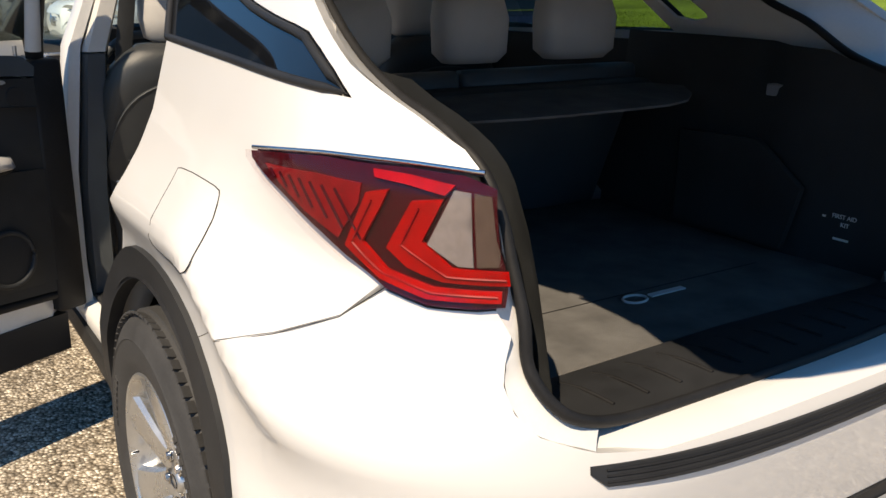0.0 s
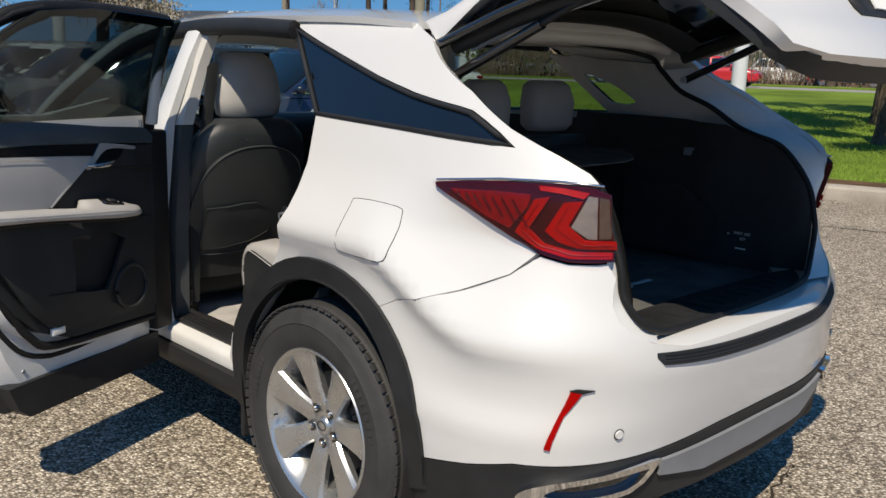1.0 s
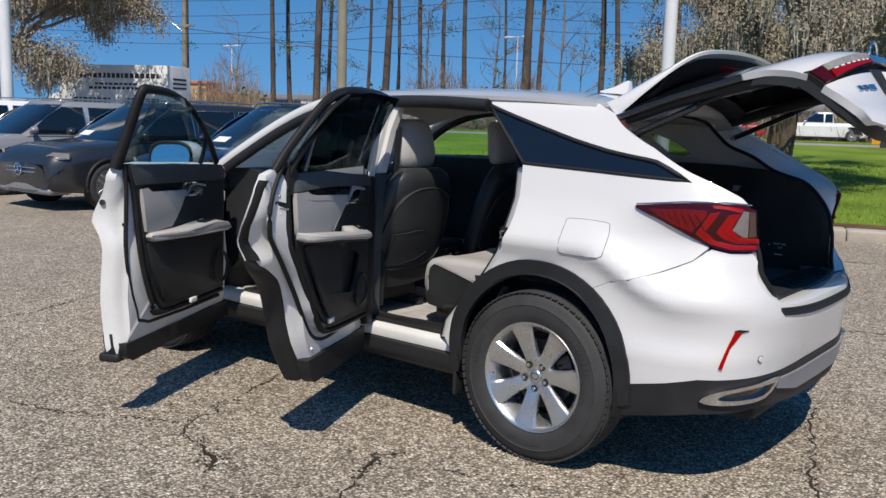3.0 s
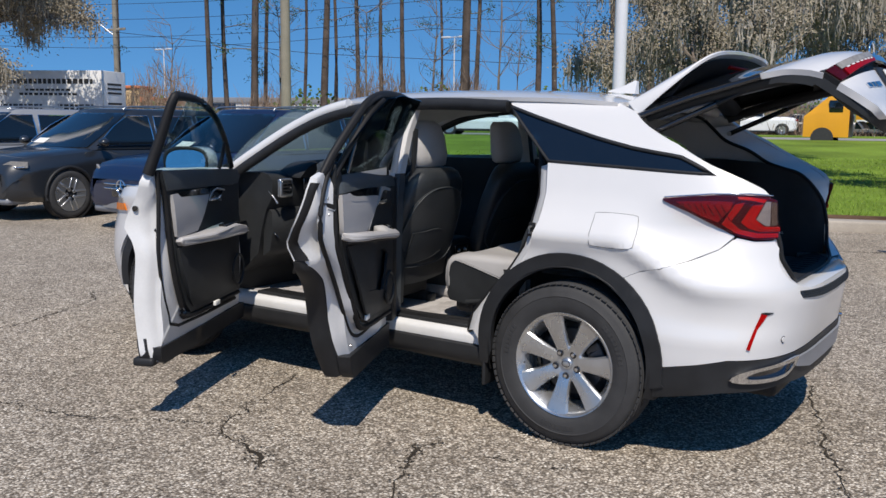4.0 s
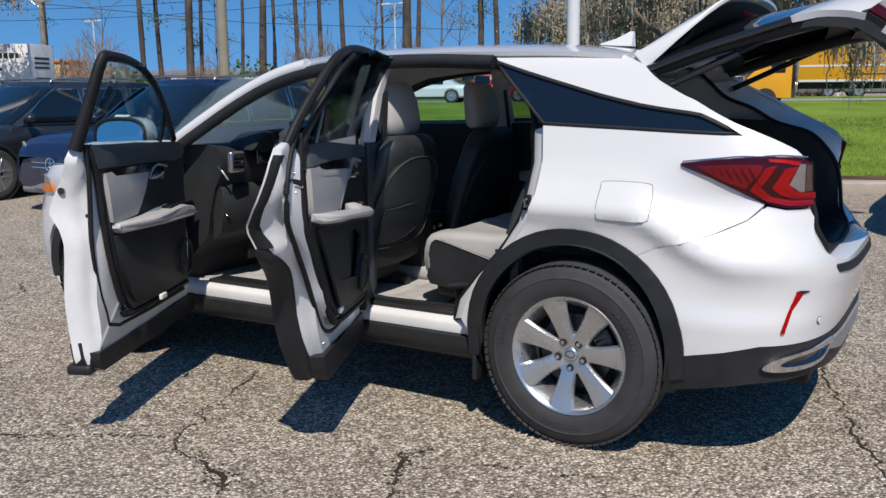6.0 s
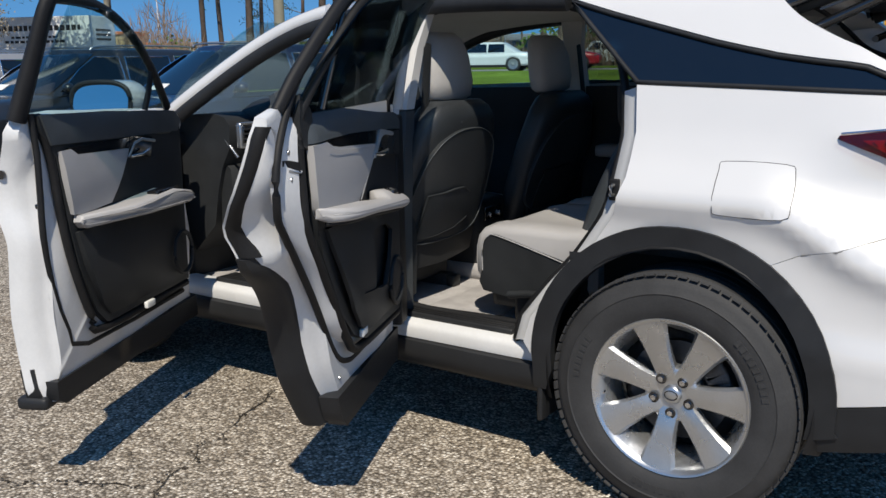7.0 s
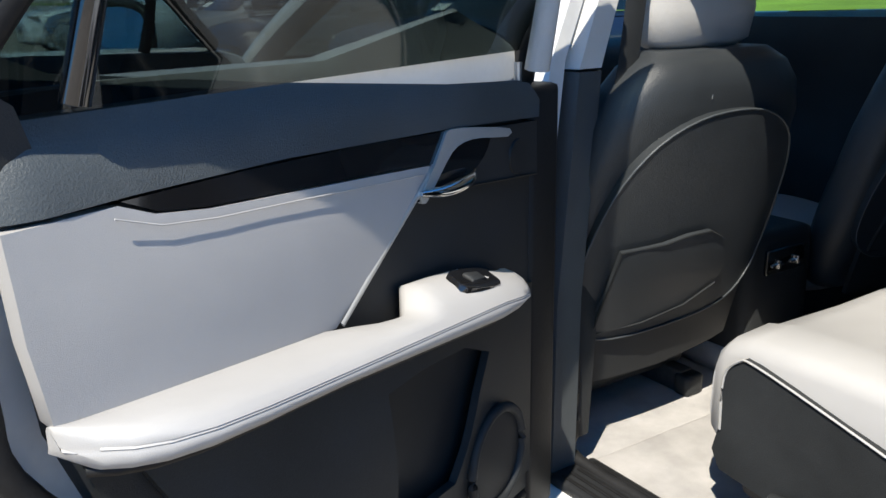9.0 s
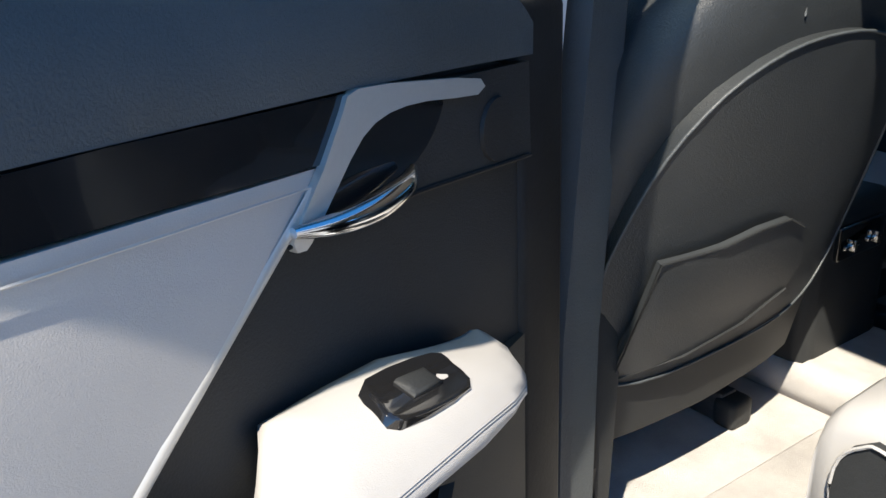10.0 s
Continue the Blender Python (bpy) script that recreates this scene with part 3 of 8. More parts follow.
for side in (-1, 1):
    pillar("b_pillar", [((-1.16, side * 0.835, 0.42), 0.11, 0.025), ((-1.155, side * 0.84, 0.55), 0.075, 0.025), ((-1.15, side * 0.835, 0.85), 0.062, 0.025), ((-1.145, side * 0.79, 1.22), 0.055, 0.022), ((-1.135, side * 0.70, 1.45), 0.045, 0.02), ((-1.12, side * 0.655, 1.56), 0.05, 0.02)], JAMB, "white painted centre pillar")
    pillar("b_pillar_trim", [((-1.14, side * 0.775, 0.45), 0.07, 0.04), ((-1.13, side * 0.77, 0.8), 0.06, 0.04), ((-1.125, side * 0.735, 1.20), 0.055, 0.035)], LEATHER, "black lower pillar trim")
    pillar("b_pillar_cover", [((-1.125, side * 0.735, 1.205), 0.054, 0.035), ((-1.115, side * 0.665, 1.42), 0.045, 0.03), ((-1.10, side * 0.625, 1.55), 0.055, 0.03)], HEADLINER, "light grey upper pillar trim")
    part("seat_belt", tube([(-1.07, side * 0.62, 1.44), (-1.06, side * 0.66, 1.2), (-1.09, side * 0.70, 0.85), (-1.1, side * 0.71, 0.5)], 0.024, 6, flat=0.12, up=(1, 0, 0)), BLACK, CAR)
    rail = smooth_line([(-2.42, side * 0.83, 1.06), (-2.17, side * 0.79, 1.22), (-1.85, side * 0.70, 1.415), (-1.55, side * 0.665, 1.52), (-1.15, side * 0.655, 1.565), (-0.8, side * 0.65, 1.57), (-0.48, side * 0.655, 1.557)], 6)
    part("roof_rail_frame", tube(rail, 0.026, 8, flat=1.2), CLAD, CAR, "dark window surround")
    part("a_pillar", tube([(p[0] - 0.02, p[1] * 0.985 , p[2] + 0.033) for p in rail[:20]], 0.036, 8), PAINT, CAR, "white windscreen pillar")
part("c_pillar_trim", sheet(sz([(-0.15, 1.29), (0.55, 1.26), (0.42, 1.38), (0.1, 1.50), (-0.44, 1.54)]), flank(-1, -0.045), 0.01, 0.06), HEADLINER, CAR, "light grey pillar lining")
win = rounded(sz([(-0.17, 1.350), (-0.04, 1.352), (-0.07, 1.385), (-0.16, 1.435), (-0.28, 1.465)]), 2)


def right_lining(s, z):
    p = flank(1, -0.045)(s, z)
    return p - Vector((0, 0.055 * max(0.0, min(1.0, (p.x + 0.1) / 0.45)), 0))


part("c_pillar_trim", sheet(sz([(-0.15, 1.27), (0.57, 1.245), (0.44, 1.300), (0.32, 1.365), (0.20, 1.44), (0.10, 1.51), (-0.44, 1.54)]), right_lining, 0.01, 0.05, holes=[win], flip=True), HEADLINER, CAR, "light grey pillar lining")

# ------------------------------------------------------------------ roof
ROOF_X = (-1.97, -1.8, -1.65, -1.27, -0.76, -0.36, -0.15, 0.12, 0.2)
ROOF_Z = (1.555, 1.61, 1.637, 1.655, 1.660, 1.648, 1.635, 1.60, 1.575)
EDGE_Z = (1.40, 1.475, 1.525, 1.580, 1.590, 1.588, 1.585, 1.570, 1.555)


def roof_z(x, y):
    c, e = soft(x, ROOF_X, ROOF_Z, 0.1), soft(x, ROOF_X, EDGE_Z, 0.1)
    t = abs(y) / 0.655
    return c - (c - e) * (0.45 * t * t + 0.55 * t ** 6)


part("roof", sheet([(-1.92, -0.60), (0.10, -0.62), (0.13, -0.55), (0.14, 0.55), (0.10, 0.62), (-1.92, 0.60), (-1.96, 0.3), (-1.97, 0), (-1.96, -0.3)], lambda x, y: (x, y * 1.055, roof_z(x, y)), 0.02, 0.05), PAINT, CAR, angle=60)
part("headliner", sheet([(-1.85, -0.58), (0.08, -0.58), (0.08, 0.58), (-1.85, 0.58)], lambda x, y: (x, y, roof_z(x, y) - 0.055), 0.01, 0.08), HEADLINER, CAR, "grey fabric headliner")
fin = [(-0.235, 1.652), (-0.16, 1.672), (-0.09, 1.705), (-0.078, 1.703), (-0.08, 1.635), (-0.23, 1.645)]
part("antenna_fin", loft([[(x, y * (0.3 + 0.7 * (1.71 - z) / 0.07), z) for x, z in fin] for y in (-0.028, 0, 0.028)]), PAINT, CAR, "white shark fin antenna")
part("roof_edge", tube([(0.15, y, roof_z(0.12, y) - 0.03) for y in np.linspace(-0.6, 0.6, 24)], 0.028, 8), JAMB, CAR, "white painted edge of the tailgate opening")
# ------------------------------------------------------------------ tailgate, hinged at the roof's end and raised
HINGE, GATE_OPEN = (0.126, 0.0, 1.612), 39.0
GATE_MID = [(0.19, 1.585), (0.46, 1.490), (0.800, 1.292), (0.885, 1.255), (0.945, 1.205), (0.968, 1.165), (0.962, 1.085), (0.945, 0.96), (0.962, 0.86), (0.958, 0.795)]
GATE_RIM = [(0.117, 1.503), (0.37, 1.412), (0.642, 1.297), (0.735, 1.245), (0.800, 1.185), (0.838, 1.135), (0.862, 1.066), (0.892, 0.985), (0.916, 0.905), (0.905, 0.850)]
GATE_HALF = 0.655


def gate_point(u, y, lift=0.0):
    """The shut tailgate's outside: u counts the stations from the roof (0) to the lower edge (9); lift moves it outwards."""
    def at(v, yy):
        w = min(1.0, abs(yy) / GATE_HALF) ** 2.6
        k = range(len(GATE_MID))
        mx, mz = np.interp(v, k, [p[0] for p in GATE_MID]), np.interp(v, k, [p[1] for p in GATE_MID])
        ex, ez = np.interp(v, k, [p[0] for p in GATE_RIM]), np.interp(v, k, [p[1] for p in GATE_RIM])
        return Vector((mx + (ex - mx) * w, yy, mz + (ez - mz) * w))
    p = at(u, y)
    if lift:
        d = 0.15
        n = (at(min(9, u + d), y) - at(max(0, u - d), y)).cross(at(u, y + 0.01) - at(u, y - 0.01)).normalized()
        p = p + n * (lift if n.x + 0.5 * n.z > 0 else -lift)
    return p


def gate_sheet(outline, lift=0.0, thick=0.02, step=0.06):
    """A panel of the tailgate with its outline in (u * 0.1, y)."""
    return sheet(ccw([(u * 0.1, y) for u, y in outline]), lambda q, y: gate_point(q * 10, y, lift), thick, step)


def across(u, n=14, half=GATE_HALF, bow=0.0):
    return [(u + bow * (1 - abs(-1 + 2 * k / n) ** 2), -half + 2 * half * k / n) for k in range(n + 1)]


def gate_band(u0, u1, half=GATE_HALF):
    return across(u0, half=half) + across(u1, half=half)[::-1]


gate = part("tailgate", gate_sheet(gate_band(2.02, 4.98), 0.0, 0.025, 0.04), PAINT, CAR, "white tailgate, raised", angle=40)
gate.matrix_basis = Matrix.Translation(HINGE) @ pose(0, 0, 0, 0, -GATE_OPEN, 0) @ Matrix.Translation([-v for v in HINGE])
part("lower_panel", gate_sheet(across(6.02) + [(8.0, 0.655), (8.7, 0.625), (9.0, 0.52)] + across(9.0, 10, 0.50)[::-1] + [(9.0, -0.52), (8.7, -0.625), (8.0, -0.655)], 0.0, 0.03, 0.04), PAINT, gate, "white lower tailgate panel", angle=50)
part("rear_window", gate_sheet(gate_band(0.0, 1.985), 0.0, 0.012, 0.045), TINT, gate, "black tinted rear window", angle=60)
# spoiler: a wide lip with a hollow black underside
rings, hollow = [], []
for i in range(41):
    y = -0.645 + 1.29 * i / 40
    t = abs(y / 0.645)
    x1, z1 = 0.545 - 0.06 * t ** 2 - 0.345 * t ** 9, 1.552 - 0.010 * t ** 2 - 0.030 * t ** 9
    zf = 1.612 - 0.038 * t ** 2.5
    low = 1.560 - 0.055 * t ** 6
    rings.append([(0.118, y, zf), (0.118 + (x1 - 0.118) * 0.35, y, zf + (z1 - zf) * 0.25), (0.118 + (x1 - 0.118) * 0.72, y, zf + (z1 - zf) * 0.62), (x1, y, z1), (x1 + 0.004, y, z1 - 0.008), (x1 - 0.006, y, z1 - 0.017), (0.118 + (x1 - 0.118) * 0.5, y, z1 - 0.012 + (low - z1) * 0.5), (0.122, y, low)])
    if t < 0.86:
        hollow.append([(0.20, y, 1.565 - 0.045 * t ** 2), (x1 - 0.14, y, z1 - 0.030), (x1 - 0.035, y, z1 - 0.0185), (x1 - 0.03, y, z1 - 0.0235), (x1 - 0.15, y, z1 - 0.048), (0.21, y, 1.545 - 0.045 * t ** 2)])
part("spoiler", loft(rings), PAINT, gate, "white roof spoiler", angle=40)
part("spoiler_underside", loft(hollow), CLAD, gate, "black hollow underside of the spoiler")
part("brake_light", box(0.455, 0.475, -0.17, 0.17, 1.514, 1.524, 0.003), RED_DEEP, gate, "narrow red high brake light")
for side in (-1, 1):
    pts = [gate_point(u, side * 0.648) + Vector((-0.006, 0, -0.016)) for u in np.linspace(0.05, 2.0, 12)]
    part("gate_side_frame", tube(pts, 0.017, 8, flat=0.8), GLOSS, gate)
    pts = [gate_point(u, side * 0.60) + Vector((-0.02, 0, -0.040)) for u in np.linspace(0.1, 3.2, 16)]
    part("inner_frame", tube(pts, [0.022 + 0.014 * k / 15 for k in range(16)], 8), BLACK, gate, "black inner window frame")
    part("frame_seam", tube([p + Vector((-0.012, -side * 0.004, -0.026)) for p in pts[1:-1]], 0.004, 6), GREY_CLAD, gate)
    lm = part("gate_lamp", gate_sheet([(4.99, side * 0.650), (4.99, side * 0.40), (4.99, side * 0.20), (5.55, side * 0.20), (5.75, side * 0.42), (6.01, side * 0.650)], 0.012, 0.03, 0.03), RED_DARK, gate, "clear and red lamp in the tailgate", angle=50)
    part("clear_strip", gate_sheet([(5.02, side * 0.585), (5.02, side * 0.22), (5.30, side * 0.22), (5.42, side * 0.585)], 0.017, 0.004, 0.03), SMOKE, lm, "clear upper lens")
    part("red_bar", gate_sheet([(5.46, side * 0.575), (5.34, side * 0.22), (5.53, side * 0.22), (5.72, side * 0.42), (5.93, side * 0.585)], 0.018, 0.005, 0.03), RED_DEEP, lm, "deep red lower lens")
    for k in range(7):
        y = side * (0.27 + 0.045 * k)
        part("led_cell", gate_sheet([(5.345 + 0.012 * k, y - 0.012), (5.345 + 0.012 * k, y + 0.012), (5.42 + 0.012 * k, y + 0.012), (5.42 + 0.012 * k, y - 0.012)], 0.020, 0.003, 0.02), PRINT, lm)
    part("lamp_cheek", gate_sheet([(4.7, side * 0.653), (4.99, side * 0.60), (6.0, side * 0.60), (6.0, side * 0.653)], 0.004, 0.05, 0.03), CLAD, gate, "black side of the tailgate lamp")
part("gate_chrome", gate_sheet([(5.05, -0.19), (5.05, 0.19), (5.45, 0.19), (5.45, -0.19)], 0.010, 0.012, 0.05), CHROME, gate, "chrome strip over the number plate")
part("emblem_ring", tube([gate_point(4.4, 0.0, 0.012) + Vector((0.028 * math.sin(a), 0.062 * math.cos(a), 0.036 * math.sin(a))) for a in np.linspace(0, math.tau, 29)[:-1]], 0.005, 6, closed=True), CHROME, gate, "oval chrome emblem")
for y0, y1 in ((-0.50, -0.462), (-0.45, -0.412), (-0.40, -0.33)):
    part("badge", gate_sheet([(6.5, y0), (6.5, y1), (6.72, y1), (6.72, y0)], 0.006, 0.005, 0.02), CHROME, gate, "small chrome badge")
part("plate_recess", gate_sheet([(5.9, -0.27), (5.9, 0.27), (7.3, 0.25), (7.3, -0.25)], 0.004, 0.006, 0.05), CLAD, gate)
part("number_plate", gate_sheet([(6.05, -0.155), (6.05, 0.155), (7.1, 0.155), (7.1, -0.155)], 0.012, 0.004, 0.05), LABEL, gate)
# hidden sheet, added only to stop sun leaking through the panel seam
part("gate_light_block", gate_sheet(gate_band(1.7, 6.3, 0.625), -0.028, 0.006, 0.06), BLACK, gate)
# inner lining: a deep black tray behind the painted panels
rings = []
for u in np.linspace(2.6, 8.9, 16):
    half = 0.645 if u < 8 else 0.645 - 0.10 * (u - 8) ** 2
    deep = 0.085 + 0.035 * math.sin(math.pi * (u - 2.6) / 6.3)
    row = []
    for k in range(15):
        y = half * (-1 + 2 * k / 14)
        d = deep * (1 - abs(y / half) ** 8) + 0.06 * abs(y / half) ** 8
        row.append(tuple(gate_point(u, y) + Vector((-d, 0, -0.45 * d if u < 5 else -0.1 * d))))
    row = [tuple(gate_point(u, -half * 0.998) + Vector((-0.012, 0, 0)))] + row + [tuple(gate_point(u, half * 0.998) + Vector((-0.012, 0, 0)))]
    rings.append(row)
rings.append([tuple(gate_point(9.0, p[1] * 0.94) + Vector((-0.012, 0, 0.004))) for p in rings[-1]])
part("gate_lining", loft(rings, closed=False), BLACK, gate, "black plastic tailgate lining", angle=45)
part("lining_pocket", box(0.835, 0.85, -0.20, 0.04, 1.02, 1.10, 0.006), GLOSS, gate, "dark grip pocket in the lining")
part("upper_lining", loft([[gate_point(u, y) + Vector((-0.01, 0, -0.035 - d)) for y in np.linspace(-0.56, 0.56, 11)] for u, d in ((0.05, 0.0), (0.25, 0.02), (0.42, 0.0))], closed=False), BLACK, gate)
part("latch", box(0.86, 0.90, -0.04, 0.04, 0.79, 0.825, 0.008), SATIN, gate)
part("gate_light", box(0.79, 0.80, -0.42, -0.30, 0.885, 0.925, 0.004), LABEL, gate, "small pale lamp in the lining")
part("wiper_arm", tube([gate_point(1.9, 0.02, 0.02), gate_point(1.5, 0.16, 0.022), gate_point(1.05, 0.33, 0.018)], [0.010, 0.007, 0.006], 6), CLAD, gate, "black rear wiper")
for side in (-1, 1):
    g = gate.matrix_basis @ Vector((0.66, side * 0.61, 1.255))
    body_end = Vector((0.235, side * 0.61, 1.43))
    st = part("gas_strut", tube([body_end, body_end.lerp(g, 0.58)], 0.0145, 10), GLOSS, CAR, "black power strut")
    part("strut_rod", tube([body_end.lerp(g, 0.55), g], 0.0095, 10), CLAD, st)
    part("strut_ball", cyl(body_end - Vector((0, 0.02, 0)), body_end + Vector((0, 0.02, 0)), 0.012, n=12), SATIN, st)
    part("gate_hinge", tube([(0.02, side * 0.44, 1.575), (0.10, side * 0.44, 1.590), (0.17, side * 0.44, 1.585), (0.22, side * 0.44, 1.60)], 0.016, 8, flat=0.6), JAMB, CAR, "white painted tailgate hinge")

# weather seal round the tailgate opening
RIM_LEFT = ((0.12, 1.53, 0.57), (0.20, 1.435, 0.62), (0.32, 1.362, 0.645), (0.44, 1.298, 0.655), (0.56, 1.256, 0.660), (0.65, 1.235, 0.662), (0.715, 1.212, 0.660), (0.765, 1.18, 0.652), (0.800, 1.125, 0.645), (0.825, 1.06, 0.642), (0.850, 0.99, 0.638), (0.860, 0.935, 0.638), (0.872, 0.905, 0.632), (0.888, 0.872, 0.612), (0.896, 0.845, 0.578), (0.890, 0.820, 0.515))
RIM_RIGHT = ((0.075, 1.518, 0.565), (0.135, 1.462, 0.600), (0.215, 1.390, 0.610), (0.345, 1.338, 0.612), (0.445, 1.275, 0.630), (0.530, 1.248, 0.612), (0.620, 1.222, 0.612), (0.692, 1.165, 0.606), (0.752, 1.082, 0.606), (0.779, 0.990, 0.602), (0.784, 0.950, 0.606), (0.790, 0.908, 0.592), (0.797, 0.868, 0.570), (0.812, 0.838, 0.528), (0.836, 0.815, 0.460), (0.850, 0.806, 0.39))
ring = [(x, y, z) for x, z, y in RIM_RIGHT]
left = [(x, -y, z) for x, z, y in RIM_LEFT]
loop = [(0.10, 0, 1.55)] + ring + [(0.868, 0.25, 0.801), (0.880, 0, 0.800), (0.880, -0.25, 0.801), (0.882, -0.42, 0.805)] + left[::-1]
part("tailgate_seal", tube(smooth_line(loop, 6, True), 0.0095, 10, closed=True), RUBBER, CAR, "black rubber seal of the tailgate opening")
for side in (-1, 1):
    outer = sz([(0.25, 1.482), (0.40, 1.403), (0.53, 1.334), (0.63, 1.287), (0.71, 1.250), (0.765, 1.222), (0.812, 1.188), (0.832, 1.13), (0.836, 1.06), (0.837, 0.995)]) + [(s_y(0.720, 0.935), 0.935), (s_y(0.702, 0.905), 0.905), (s_y(0.673, 0.868), 0.868), (s_y(0.630, 0.836), 0.836), (s_y(0.545, 0.804), 0.804)]
    rows = []
    for (s, z), (x, zr, y) in zip(outer, (RIM_LEFT if side < 0 else RIM_RIGHT)[1:]):
        o, i = flank(side, -0.004)(s, z), Vector((x, side * y, zr))
        rows.append([tuple(o), tuple(o.lerp(i, 0.35) - Vector((0.004, 0, 0))), tuple(o.lerp(i, 0.7) - Vector((0.006, 0, 0))), tuple(i + Vector((-0.012, 0, 0)))])
    cols = [smooth_line([r[k] for r in rows], 4) for k in range(4)]
    part("tailgate_channel", loft([[tuple(c[j]) for c in cols] for j in range(len(cols[0]))], closed=False), JAMB, CAR, "white painted channel round the tailgate opening")
# ------------------------------------------------------------------ wheels
def lathe(profile, n=64, bm=None):
    """Profile of (radius, y) turned round the y axis."""
    rings = [[(r * math.cos(k * math.tau / n), y, r * math.sin(k * math.tau / n)) for r, y in profile] for k in range(n)]
    bm = bm or bmesh.new()
    rs = [[bm.verts.new(p) for p in r] for r in rings]
    for k in range(n):
        a, b = rs[k], rs[(k + 1) % n]
        for i in range(len(profile) - 1):
            bm.faces.new((a[i], b[i], b[i + 1], a[i + 1]))
    bmesh.ops.recalc_face_normals(bm, faces=bm.faces)
    return bm


def build_wheel(x, side, spin):
    """Outer face towards -y; turned round for the right side."""
    m = pose(x, side * 0.82, 0.381, 0, 0, 0 if side < 0 else 180)
    rim = part("wheel", lathe([(0.212, 0.10), (0.225, 0.10), (0.215, 0.06), (0.20, 0.0), (0.215, -0.07), (0.232, -0.098), (0.243, -0.104), (0.246, -0.108), (0.243, -0.112), (0.236, -0.110), (0.224, -0.090), (0.205, -0.06), (0.19, 0.0), (0.205, 0.06), (0.212, 0.10)], 72), ALLOY, CAR, "silver seven-spoke alloy wheel")
    rim.matrix_basis = m
    prof = [(0.236, -0.100), (0.252, -0.112), (0.285, -0.121), (0.318, -0.120), (0.322, -0.1225), (0.326, -0.119), (0.345, -0.113), (0.360, -0.104), (0.371, -0.092), (0.377, -0.080)]
    tread = []
    for y0, y1 in ((-0.078, -0.052), (-0.044, -0.008), (0.0, 0.036), (0.044, 0.070)):
        tread += [(0.381, y0), (0.381, y1), (0.371, y1 + 0.001), (0.371, y1 + 0.007)]
    part("tyre", lathe(prof + tread + [(0.377, 0.080), (0.360, 0.104), (0.32, 0.12), (0.25, 0.11), (0.236, 0.10)], 96), TIRE, rim, "worn black road tyre", angle=30)
    bm = bmesh.new()
    for k in range(72):
        a = k * math.tau / 72
        mm = Matrix.Rotation(-a, 4, "Y") @ pose(0.3735, -0.092, 0, 0, 0, 20)
        add_box(bm, -0.004, 0.0015, -0.014, 0.014, -0.0125, 0.0125, 0, mm)
        mm = Matrix.Rotation(-a - 0.02, 4, "Y") @ Matrix.Translation((0.381, -0.026, 0)) @ pose(0, 0, 0, 25, 0, 0)
        add_box(bm, -0.004, 0.0012, -0.015, 0.015, -0.013, 0.013, 0, mm)
    tagged(part("tread_block", bm, TIRE, rim), kind="stuff")
    bm = bmesh.new()
    for r0, k0, n in ((0.292, 0.2, 9), (0.292, 2.6, 7), (0.292, 4.4, 8)):
        for k in range(n):
            a = k0 + k * 0.075
            mm = Matrix.Rotation(-a, 4, "Y") @ Matrix.Translation((r0, -0.1215, 0))
            add_box(bm, -0.010, 0.010, -0.0012, 0.0012, -0.007, 0.007, 0, mm)
    tagged(part("sidewall_mark", bm, TIRE, rim), kind="stuff")
    # spokes
    for k in range(7):
        rot = Matrix.Rotation(-(spin + k * math.tau / 7), 4, "Y")
        rings = []
        for r, hw, y, dep in ((0.045, 0.036, -0.064, 0.035), (0.075, 0.033, -0.074, 0.035), (0.12, 0.036, -0.083, 0.032), (0.17, 0.044, -0.091, 0.030), (0.215, 0.055, -0.099, 0.028), (0.236, 0.062, -0.104, 0.02)):
            rings.append([rot @ Vector(p) for p in ((r, y + dep, -hw * 0.9), (r, y + 0.010, -hw), (r, y, -hw * 0.82), (r, y - 0.002, -hw * 0.2), (r, y - 0.002, hw * 0.2), (r, y, hw * 0.82), (r, y + 0.010, hw), (r, y + dep, hw * 0.9))])
        part("spoke", loft(rings), ALLOY, rim, angle=20)
    part("hub", lathe([(0.0, -0.062), (0.05, -0.064), (0.078, -0.070), (0.086, -0.064), (0.086, -0.02), (0.0, -0.02)], 40), ALLOY, rim)
    part("centre_cap", lathe([(0.0, -0.076), (0.022, -0.0755), (0.027, -0.072), (0.031, -0.062)], 32), SATIN, rim, "silver centre cap")
    part("cap_ring", tube([(0.020 * math.cos(a), -0.0765, 0.014 * math.sin(a)) for a in np.linspace(0, math.tau, 25)[:-1]], 0.0018, 5, closed=True), GLOSS, rim)
    for k in range(5):
        a = spin + 0.3 + k * math.tau / 5
        c, s = 0.057 * math.cos(a), 0.057 * math.sin(a)
        part("nut_recess", cyl((c, -0.0705, s), (c, -0.0735, s), 0.0165, 0.0165, 20), GLOSS, rim)
        part("lug_nut", cyl((c, -0.065, s), (c, -0.081, s), 0.0115, 0.009, 6), CHROME, rim)
    part("brake_disc", lathe([(0.03, -0.01), (0.155, -0.01), (0.155, 0.012), (0.03, 0.012)], 48), DARK_METAL, rim)
    part("inner_hub", lathe([(0.0, -0.03), (0.075, -0.03), (0.08, 0.0), (0.21, 0.06)], 32), DARK_METAL, rim)
    bm = bmesh.new()
    for a in (0.1, 0.28, 0.46):
        add_box(bm, 0.10, 0.175, -0.035, 0.03, -0.022, 0.022, 0.008, Matrix.Rotation(-(a + 0.15), 4, "Y"))
    part("brake_caliper", bm, DARK_METAL, rim)
    part("valve", cyl((-0.205, -0.098, -0.02), (-0.20, -0.116, -0.018), 0.004, 0.003, 8), CHROME, rim)


